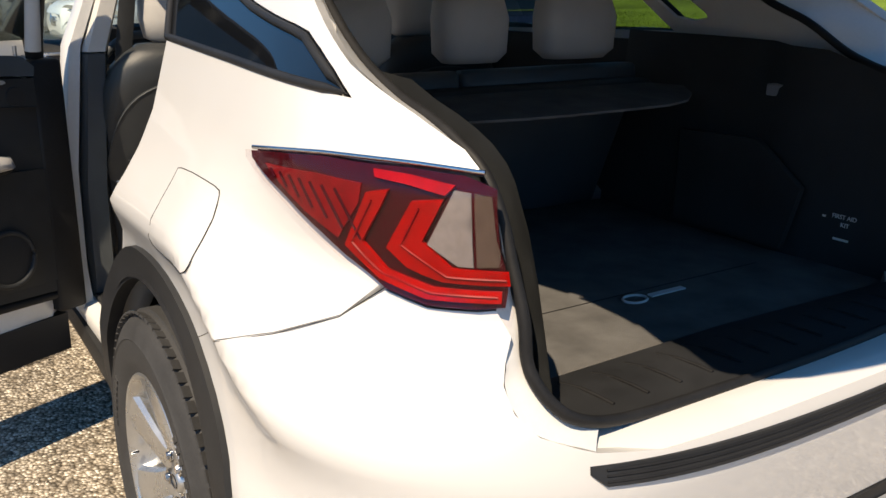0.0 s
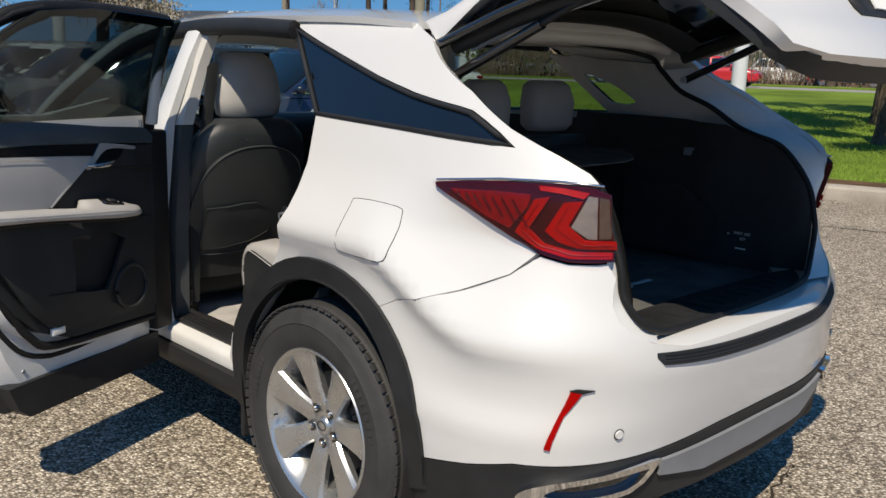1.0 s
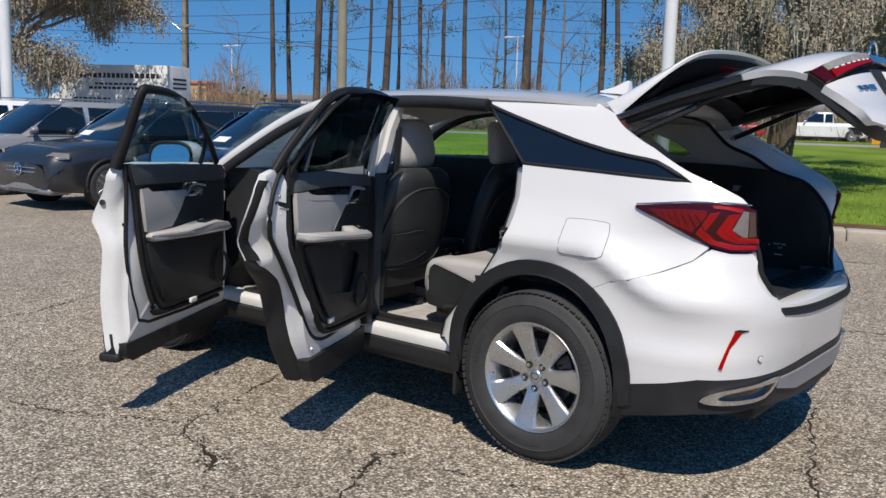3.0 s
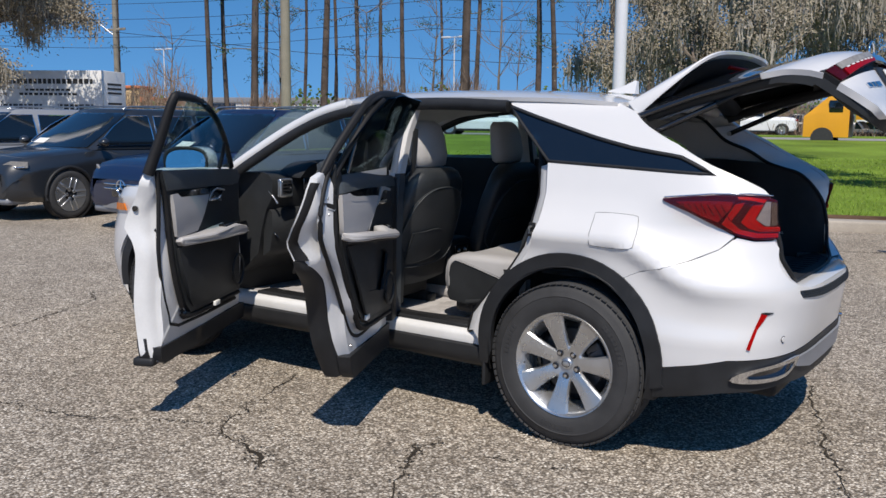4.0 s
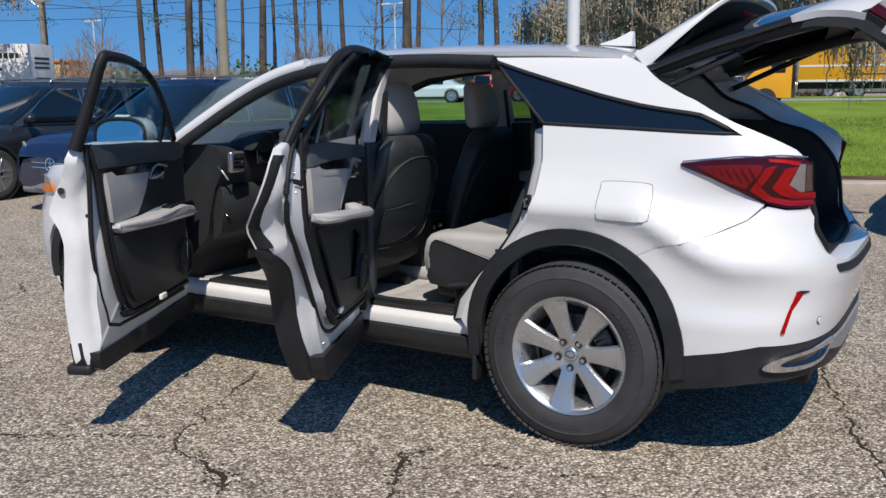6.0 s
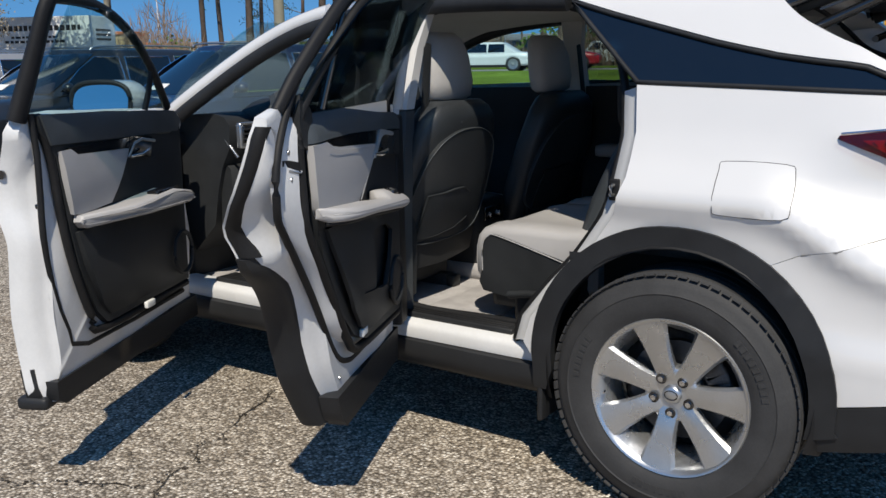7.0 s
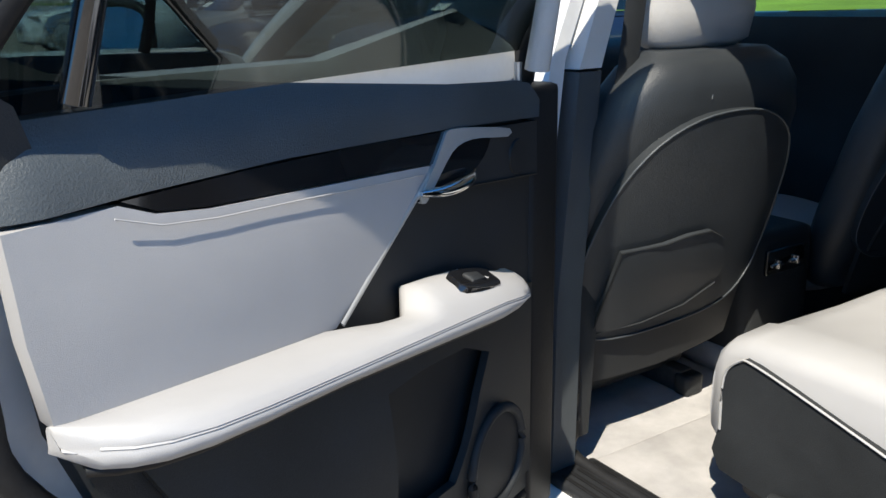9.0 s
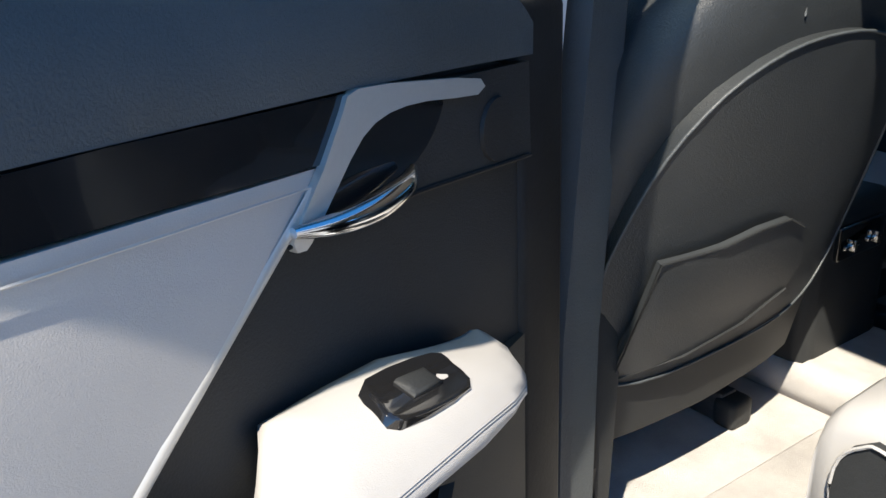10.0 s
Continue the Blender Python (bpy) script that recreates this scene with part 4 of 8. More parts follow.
for wx in (0.0, -2.79):
    for ws in (-1, 1):
        build_wheel(wx, ws, radians(108) if wx == 0 else radians(140))
# ------------------------------------------------------------------ left doors: built shut, then swung round their hinges
def ease_step(t):
    t = max(0.0, min(1.0, t))
    return t * t * (3 - 2 * t)


def swing(hx, hy, degrees):
    return Matrix.Translation((hx, hy, 0)) @ pose(0, 0, 0, 0, 0, -degrees) @ Matrix.Translation((-hx, -hy, 0))


def xz_sheet(poly, y, thick=0.004, step=0.05, dome=0.0, holes=()):
    """A flat panel that faces the cabin (+y) at y, its outline in (x, z)."""
    cx, cz = sum(p[0] for p in poly) / len(poly), sum(p[1] for p in poly) / len(poly)
    rx, rz = max(abs(p[0] - cx) for p in poly), max(abs(p[1] - cz) for p in poly)
    return sheet(ccw(poly), lambda x, z: (x, y + dome * (1 - ((x - cx) / rx) ** 2) * (1 - ((z - cz) / rz) ** 2), z), thick, step, [list(h) for h in holes], flip=True)


def skin_y(x, z, d, cap):
    w = half_width(x, z)
    return -max(min(w - d, cap), min(w - 0.01, 0.775))


def door_shell(outline, hx, hy, ang, belt_label, seal_line, lead=(), lead_in=()):
    """Painted shell below the window line, with its stepped edge."""
    o = ccw(resample(rounded(outline, 2), 0.03))
    shell_rings = []
    for inset, d, cap in ((0.0, 0.0, 9), (0.003, 0.02, 9), (0.010, 0.045, 0.865), (0.026, 0.068, 0.825), (0.044, 0.078, 0.815), (0.054, 0.09, 0.80), (0.062, 0.105, 0.788)):
        ring = offset_poly(o, inset)
        shell_rings.append([(x, skin_y(x, z, d, cap), z) for x, z in ring])
    bm = bmesh.new()
    rs = [[bm.verts.new(p) for p in r] for r in shell_rings]
    n = len(o)
    for a, b in zip(rs, rs[1:]):
        for k in range(n):
            bm.faces.new((a[k], a[(k + 1) % n], b[(k + 1) % n], b[k]))
    bm.faces.new(rs[-1])
    pts, tris = flat_mesh(o, 0.06)
    vs = [bm.verts.new((x, -half_width(x, z), z)) for x, z in pts]
    for t in tris:
        bm.faces.new([vs[i] for i in t])
    bmesh.ops.remove_doubles(bm, verts=bm.verts, dist=0.0008)
    bmesh.ops.recalc_face_normals(bm, faces=bm.faces)
    ob = part("door", bm, JAMB, CAR, belt_label, angle=48)
    ob.matrix_basis = swing(hx, hy, ang)
    # two seals run along the stepped edge
    for inset, d, cap, r, nm in ((0.044, 0.078, 0.812, 0.0105, "outer_seal"),):
        ring = offset_poly(o, inset)
        top = max(z for _, z in ring) - 0.03
        k0 = max(range(len(ring)), key=lambda i: (ring[i][1] > top, -ring[i][0]))
        ring = ring[k0:] + ring[:k0]
        pts = [(x, skin_y(x, z, d, cap) + 0.004, z) for x, z in ring if z < top]
        if lead:
            pts = [(x, y + (0.006 if z < 1.26 else 0.0), z) for x, y, z in lead]
        part(nm, tube(smooth_line(pts, 2), r, 7), RUBBER, ob, "black rubber door seal")
    part("inner_seal", tube(smooth_line(list(lead_in) + [(x, -0.760, z) for x, z in seal_line], 4), 0.014, 8), RUBBER, ob, "black rubber door seal")
    return ob


def frame_bar(points, widths, mat, parent, name="window_frame", depth=0.022):
    pts = smooth_line(points, 5)
    return part(name, tube(pts, [float(np.interp(i / (len(pts) - 1), np.linspace(0, 1, len(widths)), widths)) for i in range(len(pts))], 8, flat=0.75, up=(0, 1, 0)), mat, parent)


def armrest(side_profile, y0, y1, parent, mat=LIGHT):
    """A padded armrest: its side outline drawn out from the panel, with a rolled edge."""
    p = ccw(side_profile)
    x_end = max(q[0] for q in p)

    def slim(x):
        t = max(0.0, min(1.0, (x_end - x) / 0.22))
        return 0.35 + 0.65 * math.sin(t * math.pi / 2)
    rings = []
    for y, ins in ((y0, 0.0), (y0 + (y1 - y0) * 0.6, 0.0), (y1 - 0.012, 0.001), (y1 - 0.004, 0.006), (y1, 0.016)):
        rings.append([(x, y0 + (y - y0) * slim(x), z) for x, z in offset_poly(p, ins)])
    ob = part("armrest", loft(rings), mat, parent, "light grey padded armrest", angle=60)
    line = [(x, y0 + (y1 - 0.002 - y0) * slim(x), z) for x, z in offset_poly(p, 0.012)]
    part("piping", tube(smooth_line(line, 3, True), 0.0018, 5, closed=True), HEADREST, ob)
    return ob


def bolts(parent, spots):
    for x, y, z in spots:
        part("bolt", cyl((x, y - 0.004, z), (x, y + 0.0015, z), 0.0075, 0.006, 16), SATIN, parent)


# rear door
RD = [(-1.175, 0.335), (-0.60, 0.325), (-0.535, 0.325), (-0.50, 0.38), (-0.435, 0.50), (-0.41, 0.58), (-0.36, 0.70), (-0.29, 0.795), (-0.187, 0.876), (-0.170, 0.935), (-0.150, 0.988), (-0.107, 1.05), (-0.088, 1.11), (-0.081, 1.18), (-0.086, 1.235), (-0.158, 1.272), (-0.70, 1.268), (-1.175, 1.245)]
RH = (-1.2, -0.945, 67.0)
RD_SEAL = [(-0.262, 1.245), (-0.25, 1.17), (-0.262, 1.05), (-0.275, 0.965), (-0.37, 0.835), (-0.49, 0.68), (-0.57, 0.575), (-0.68, 0.520), (-1.14, 0.505)]
rear_door = door_shell(RD, *RH, "white rear door, swung wide open", RD_SEAL,
                       [(-0.60, -0.655, 1.585), (-0.50, -0.665, 1.562), (-0.40, -0.70, 1.495), (-0.27, -0.752, 1.355), (-0.215, -0.770, 1.270), (-0.160, -0.776, 1.205), (-0.130, -0.778, 1.14), (-0.126, -0.780, 1.07), (-0.140, -0.786, 1.02), (-0.168, -0.792, 0.988), (-0.265, -0.797, 0.89), (-0.375, -0.797, 0.758), (-0.458, -0.797, 0.643), (-0.515, -0.797, 0.565), (-0.57, -0.797, 0.515), (-0.64, -0.797, 0.488), (-0.74, -0.797, 0.478), (-1.13, -0.797, 0.478)],
                       [(-0.60, -0.645, 1.568), (-0.50, -0.662, 1.525), (-0.41, -0.69, 1.45), (-0.32, -0.728, 1.345)])
rim = ccw(resample(rounded(RD, 2), 0.03))
rows = []
for (xo, zo), (xi, zi) in zip(offset_poly(rim, -0.004), offset_poly(rim, 0.002)):
    if xo > -0.20 and 0.875 < zo < 1.245:
        w, low = half_width(xo, zo), 0.022 * ease_step((1.04 - zo) / 0.14)
        rows.append([(xo - 0.002, -w + 0.008, zo), (xo, -w + 0.013, zo), (xo + 0.001, -w + 0.026, zo), (xi, -w + 0.038 + low, zi), (xi - 0.012, -w + 0.042 + low, zi)])
part("edge_seal", loft(rows, closed=False), RUBBER, rear_door, "black rubber along the door edge")
frame_bar([(-0.185, -0.785, 1.262), (-0.255, -0.755, 1.355), (-0.41, -0.70, 1.505), (-0.52, -0.675, 1.568), (-0.72, -0.665, 1.592), (-1.0, -0.665, 1.588), (-1.155, -0.668, 1.575)], [0.020, 0.021, 0.022, 0.024, 0.024, 0.024, 0.024], RUBBER, rear_door)
frame_bar([(-1.155, -0.668, 1.578), (-1.165, -0.72, 1.44), (-1.165, -0.775, 1.27), (-1.165, -0.79, 1.2)], [0.027, 0.03, 0.034, 0.036], RUBBER, rear_door)
frame_bar([(-1.135, -0.655, 1.56), (-1.14, -0.70, 1.44), (-1.14, -0.74, 1.22)], [0.018, 0.02, 0.024], HEADLINER, rear_door, "frame_cover")
frame_bar([(-0.36, -0.735, 1.26), (-0.385, -0.71, 1.38), (-0.43, -0.69, 1.50)], [0.014, 0.013, 0.012], GLOSS, rear_door, "glass_divider")
g = [(-0.22, 1.25), (-0.28, 1.35), (-0.44, 1.51), (-0.53, 1.575), (-0.72, 1.595), (-1.14, 1.58), (-1.15, 1.25)]
part("window_glass", sheet(ccw(g), lambda x, z: (x, -half_width(-0.6, z) + 0.035, z), 0.004, 0.08), DARK_PANE, rear_door, "dark tinted door glass")
TRIM = [(-1.14, 0.520), (-0.72, 0.535), (-0.595, 0.585), (-0.505, 0.665), (-0.365, 0.865), (-0.322, 0.98), (-0.303, 1.155), (-0.255, 1.175), (-0.235, 1.235), (-0.245, 1.300), (-0.275, 1.292), (-0.318, 1.262), (-0.345, 1.172), (-0.60, 1.170), (-0.97, 1.160), (-1.09, 1.152), (-1.135, 1.142)]
part("trim_panel", xz_sheet(TRIM, -0.748, 0.05, 0.05), BLACK, rear_door, "black moulded door trim", angle=50)
UP = [(-0.257, 1.176), (-0.40, 1.180), (-0.585, 1.180), (-0.883, 1.168), (-1.127, 1.153), (-1.132, 1.178), (-1.105, 1.204), (-1.073, 1.211), (-0.90, 1.222), (-0.60, 1.252), (-0.372, 1.280), (-0.315, 1.305), (-0.288, 1.316), (-0.268, 1.305), (-0.256, 1.228)]
part("upper_pad", sheet(ccw(UP), lambda x, z: (x, -0.734 - 0.42 * (z - 1.165) + 0.016 * math.sin(math.pi * min(1.0, max(0.0, (z - 1.16) / 0.1))) - 0.05 * max(0.0, (x + 0.33) / 0.08) ** 2, z), 0.03, 0.022, flip=True), SOFT_PAD, rear_door, "soft black upper door pad", angle=60)
part("gloss_trim", xz_sheet([(-0.388, 1.177), (-0.538, 1.178), (-0.70, 1.175), (-0.884, 1.166), (-0.852, 1.129), (-0.72, 1.139), (-0.582, 1.148), (-0.48, 1.154), (-0.425, 1.161)], -0.732, 0.02, 0.04, 0.004), GLOSS, rear_door, "glossy black trim strip")
INS = [(-0.284, 1.173), (-0.385, 1.174), (-0.42, 1.160), (-0.48, 1.152), (-0.582, 1.146), (-0.72, 1.137), (-0.851, 1.127), (-0.81, 1.096), (-0.77, 1.067), (-0.71, 1.024), (-0.651, 0.976), (-0.50, 0.980), (-0.32, 0.985), (-0.302, 1.01), (-0.289, 1.084)]
part("door_insert", xz_sheet(INS, -0.735, 0.02, 0.04, 0.012), LIGHT, rear_door, "light grey leather door insert", angle=60)
part("stitching", tube([(-0.375, -0.724, 1.166), (-0.42, -0.723, 1.151), (-0.48, -0.722, 1.144), (-0.582, -0.7215, 1.138), (-0.72, -0.7225, 1.129), (-0.83, -0.727, 1.121)], 0.0009, 5), LIGHT, rear_door)
part("insert_edge", tube([(-0.838, -0.7315, 1.116), (-0.77, -0.7305, 1.066), (-0.71, -0.7295, 1.022), (-0.655, -0.729, 0.980)], 0.0042, 6, flat=0.4, up=(0, 1, 0)), PALE_SILVER, rear_door, "pale edge of the leather insert")
part("silver_edge", xz_sheet(rounded([(-0.813, 1.092), (-0.845, 1.128), (-0.868, 1.158), (-0.884, 1.168), (-0.96, 1.160), (-1.037, 1.148), (-1.032, 1.137), (-0.96, 1.146), (-0.915, 1.147), (-0.885, 1.138), (-0.858, 1.115), (-0.836, 1.094), (-0.824, 1.084)], 2), -0.7285, 0.006, 0.02, 0.001), PALE_SILVER, rear_door, "silver handle surround")
part("handle_bezel", xz_sheet([(-0.878, 1.163), (-1.035, 1.152), (-1.128, 1.147), (-1.131, 1.066), (-0.95, 1.083), (-0.81, 1.089), (-0.84, 1.120)], -0.733, 0.012, 0.05), BLACK, rear_door)
part("handle_recess", xz_sheet(rounded([(-0.838, 1.098), (-0.862, 1.120), (-0.89, 1.140), (-0.925, 1.148), (-0.985, 1.146), (-0.972, 1.120), (-0.935, 1.101), (-0.88, 1.092)], 3), -0.7315, 0.004, 0.03), GLOSS, rear_door)
part("bezel_seam", tube([(-0.812, -0.7315, 1.0895), (-0.95, -0.7315, 1.0835), (-1.128, -0.7315, 1.067)], 0.0016, 5), RUBBER, rear_door)
part("door_handle", tube(smooth_line([(-0.812, -0.727, 1.0985), (-0.845, -0.720, 1.0955), (-0.88, -0.716, 1.0965), (-0.912, -0.717, 1.1005), (-0.933, -0.724, 1.106)], 5), [0.0035 + 0.0058 * math.sin(math.pi * i / 20) for i in range(21)], 12), CHROME, rear_door, "chrome inner door handle")
part("tweeter", cyl((-1.067, -0.736, 1.103), (-1.067, -0.730, 1.103), 0.027, 0.025, 24), CLAD, rear_door, "small round tweeter grille")
rings = []
for x in (-0.300, -0.306, -0.318, -0.335, -0.36, -0.40, -0.46, -0.52, -0.58, -0.63, -0.665, -0.69, -0.715, -0.735, -0.750, -0.765, -0.78, -0.80, -0.84, -0.90, -0.95, -0.98, -1.002, -1.018, -1.027):
    yf = float(np.interp(x, (-1.027, -1.018, -1.002, -0.98, -0.95, -0.90, -0.46, -0.40, -0.36, -0.335, -0.318, -0.306, -0.300), (-0.712, -0.690, -0.674, -0.663, -0.657, -0.654, -0.652, -0.655, -0.664, -0.678, -0.696, -0.712, -0.724)))
    yb = float(np.interp(x, (-0.775, -0.765, -0.73, -0.68, -0.645), (-0.742, -0.728, -0.704, -0.715, -0.742)))
    zt = float(np.interp(x, (-1.027, -0.90, -0.55, -0.30), (0.936, 0.957, 0.987, 1.010)))
    zl = float(np.interp(x, (-1.027, -0.914, -0.563, -0.318, -0.30), (0.914, 0.917, 0.955, 0.972, 0.985)))
    b = 0.023 * ease_step((-0.735 - x) / 0.045) * (1 - 0.75 * ease_step((-0.86 - x) / 0.16))
    d = yf - yb
    rings.append([(x, y, z) for y, z in ((yb, zl + 0.006), (yb, zt + b - 0.004), (yb + 0.12 * d, zt + b), (yb + 0.36 * d, zt + b + 0.002), (yb + 0.62 * d, zt + 0.72 * b + 0.002), (yb + 0.82 * d, zt + 0.25 * b), (yf - 0.006, zt - 0.005), (yf - 0.001, zt - 0.012), (yf - 0.003, zt - 0.0145), (yf, zt - 0.018), (yf - 0.001, zl + 0.010), (yf - 0.008, zl + 0.002), (yf - 0.02, zl))])
arm = part("armrest", loft(rings), LIGHT, rear_door, "light grey padded armrest", angle=70)
part("arm_crease", tube([Vector(r[8]) for r in rings[2:-2]], 0.0022, 5), HEADREST, arm)
part("arm_underside", tube([Vector(r[12]) + Vector((0, -0.006, -0.004)) for r in rings[2:-1]], 0.006, 6), RUBBER, arm)
SWITCH = pose(-0.878, -0.692, 0.9760, -21, -12, 0)
plate = rounded([(-0.050, -0.004), (-0.044, -0.020), (0.034, -0.021), (0.050, 0.0), (0.044, 0.020), (-0.036, 0.021)], 3)
sw = part("window_switch", loft([[SWITCH @ Vector((q[0] * k, q[1] * k, h)) for q in plate] for k, h in ((1.0, -0.015), (1.0, 0.0015), (0.97, 0.0028), (0.90, 0.0032))]), GLOSS, rear_door, "black window switch")
part("switch_key", loft([[SWITCH @ Vector((0.002 + a * k, c * k, h)) for a, c in ((-0.017, -0.009), (0.017, -0.009), (0.017, 0.009), (-0.017, 0.009))] for k, h in ((1.0, 0.003), (0.95, 0.006), (0.7, 0.0075))]), BLACK, sw)
CUBBY = [(-0.717, 0.872), (-0.722, 0.695), (-0.80, 0.678), (-0.868, 0.672), (-0.898, 0.715), (-0.935, 0.790), (-0.968, 0.835), (-0.90, 0.866), (-0.80, 0.876)]
part("lower_panel", xz_sheet([(-1.135, 0.555), (-0.74, 0.560), (-0.62, 0.600), (-0.535, 0.675), (-0.42, 0.86), (-0.375, 0.945), (-0.55, 0.938), (-0.92, 0.905), (-1.135, 0.89)], -0.742, 0.012, 0.03, 0.034, [ccw(CUBBY)]), BLACK, rear_door, "black lower door panel with a bottle pocket", angle=50)
part("bottle_pocket", xz_sheet([(x * 1.02 + 0.017, z * 1.02 - 0.016) for x, z in CUBBY], -0.7475, 0.004, 0.04), CLAD, rear_door, "dark recess of the bottle pocket")
part("pocket_crease", tube([(-0.612, -0.713, 0.708), (-0.66, -0.7105, 0.702), (-0.722, -0.709, 0.694)], 0.003, 5), RUBBER, rear_door)
sp = [(-0.982 + 0.074 * math.cos(a), 0.660 + 0.078 * math.sin(a)) for a in np.linspace(0, math.tau, 33)[:-1]]
sp_in = [(-0.982 + 0.066 * math.cos(a), 0.660 + 0.070 * math.sin(a)) for a in np.linspace(0, math.tau, 33)[:-1]]
spk = part("speaker", tube([(x, -0.716, z) for x, z in sp], 0.008, 8, closed=True), BLACK, rear_door, "round door speaker")
part("speaker_grille", xz_sheet(sp_in, -0.717, 0.03, 0.03, 0.004), CLAD, spk)
part("courtesy_light", box(-0.69, -0.635, -0.745, -0.732, 0.563, 0.588, 0.004), LABEL, rear_door, "small white courtesy light")
# painted end face with latch
face_out = smooth_line([(-0.225, -0.784, 1.252), (-0.166, -0.790, 1.204), (-0.138, -0.791, 1.139), (-0.135, -0.791, 1.064), (-0.175, -0.795, 0.992), (-0.275, -0.797, 0.894), (-0.391, -0.797, 0.749), (-0.462, -0.797, 0.639), (-0.572, -0.797, 0.561)], 4)
face_in = smooth_line([(-0.262, -0.758, 1.255), (-0.238, -0.757, 1.196), (-0.236, -0.757, 1.111), (-0.246, -0.757, 1.002), (-0.338, -0.757, 0.864), (-0.398, -0.757, 0.79), (-0.445, -0.757, 0.725), (-0.50, -0.757, 0.635), (-0.572, -0.760, 0.578)], 4)
part("latch_face", loft([[tuple(o), tuple(Vector(o).lerp(Vector(i), 0.5) + Vector((0.003, 0.002, 0))), tuple(i)] for o, i in zip(face_out, face_in)], closed=False), JAMB, rear_door, "white painted face round the latch")


def on_face(x, lift=0.0):
    return -0.789 + 0.032 * (-0.138 - x) / 0.10 + lift


part("latch_slot", loft([[(x, on_face(x, d), z) for x, z in ((-0.146, 1.141), (-0.146, 1.150), (-0.20, 1.146), (-0.244, 1.136), (-0.242, 1.114), (-0.20, 1.128))] for d in (-0.01, 0.0018)]), RUBBER, rear_door, "dark door latch")
part("latch_throat", tube([(x, on_face(x, 0.0015), z) for x, z in ((-0.198, 1.121), (-0.243, 1.110), (-0.247, 1.124), (-0.246, 1.138))], 0.003, 6), SATIN, rear_door)
bolts(rear_door, [(-0.202, on_face(-0.202, 0.001), 1.165), (-0.172, on_face(-0.172, 0.001), 1.106), (-0.209, on_face(-0.209, 0.001), 1.097), (-0.56, -0.785, 0.46)])
flare = smooth_line([Vector((x, z, 0)) for x, z in [(-0.176, 0.905), (-0.200, 0.866), (-0.29, 0.795), (-0.36, 0.70), (-0.41, 0.58), (-0.435, 0.50), (-0.50, 0.38), (-0.535, 0.322)]], 5)
rings = []
for i, p in enumerate(flare):
    q, o = flare[min(i + 1, len(flare) - 1)], flare[max(i - 1, 0)]
    t = (q - o).normalized()
    nx, nz = t.y, -t.x
    if nx > 0:
        nx, nz = -nx, -nz
    w, grow_in = half_width(p.x, p.y), ease_step(i / 11)
    rings.append([(p.x + nx * k, -w + dy, p.y + nz * k) for k, dy in ((0.09 * grow_in + 0.01, -0.012 * grow_in), (-0.006, -0.002 - 0.012 * grow_in), (-0.006 - 0.006 * grow_in, -0.001), (-0.010, 0.022 + 0.023 * grow_in), (0.002 + 0.010 * grow_in, 0.040 + 0.032 * grow_in), (0.006 + 0.034 * grow_in, 0.044 + 0.034 * grow_in), (0.006 + 0.036 * grow_in, 0.032 + 0.034 * grow_in))])
part("arch_flare", loft(rings), CLAD, rear_door, "black wheel arch flare on the door", angle=40)
part("hinge_side_cover", box(-1.225, -1.132, -0.80, -0.742, 0.45, 1.195, 0.012), RUBBER, rear_door)
part("lower_cladding", sheet([(-1.175, 0.32), (-0.70, 0.318), (-0.66, 0.43), (-1.175, 0.43)], lambda x, z: (x, -half_width(x, z) - 0.010, z), 0.05, 0.05), CLAD, rear_door, "black lower door cladding")
part("bottom_step", xz_sheet([(-1.17, 0.318), (-0.56, 0.310), (-0.52, 0.345), (-0.485, 0.425), (-1.17, 0.435)], -0.768, 0.06, 0.05), CLAD, rear_door, "black lower edge of the door")
part("door_lock_pin", cyl((-1.09, -0.745, 1.20), (-1.09, -0.745, 1.235), 0.005, 0.006, 10), SATIN, rear_door)
part("check_strap", tube([(-1.19, -0.86, 0.80), (-1.10, -0.93, 0.80), (-1.07, -1.01, 0.80)], 0.008, 6), RUBBER, CAR)
for hz in (0.62, 1.0):
    part("door_hinge", box(-1.215, -1.165, -0.93, -0.83, hz - 0.03, hz + 0.03, 0.006), JAMB, CAR, "white painted door hinge")
    part("door_hinge", box(-2.315, -2.255, -0.93, -0.82, hz - 0.03, hz + 0.03, 0.006), JAMB, CAR, "white painted door hinge")

# front door
FD = [(-2.26, 0.335), (-1.30, 0.318), (-1.205, 0.325), (-1.195, 0.45), (-1.19, 0.75), (-1.19, 1.10), (-1.195, 1.235), (-1.6, 1.232), (-2.0, 1.215), (-2.22, 1.19), (-2.26, 1.05)]
FH = (-2.29, -0.945, 65.0)
FD_SEAL = [(-1.245, 1.235), (-1.292, 1.10), (-1.318, 0.90), (-1.358, 0.73), (-1.43, 0.55), (-1.50, 0.487), (-2.14, 0.492)]
front_door = door_shell(FD, *FH, "white front door, swung wide open", FD_SEAL,
                        [(-1.225, -0.770, 1.24), (-1.234, -0.770, 1.12), (-1.240, -0.778, 0.98), (-1.244, -0.786, 0.86), (-1.262, -0.787, 0.70), (-1.32, -0.787, 0.53), (-1.42, -0.787, 0.455), (-2.14, -0.787, 0.455)])
frame_bar([(-1.190, -0.79, 1.22), (-1.215, -0.73, 1.40), (-1.240, -0.68, 1.560), (-1.285, -0.668, 1.582), (-1.5, -0.665, 1.562), (-1.7, -0.68, 1.49), (-1.9, -0.715, 1.37), (-2.12, -0.775, 1.215)], [0.034, 0.031, 0.027, 0.022, 0.019, 0.018, 0.018, 0.020], RUBBER, front_door)
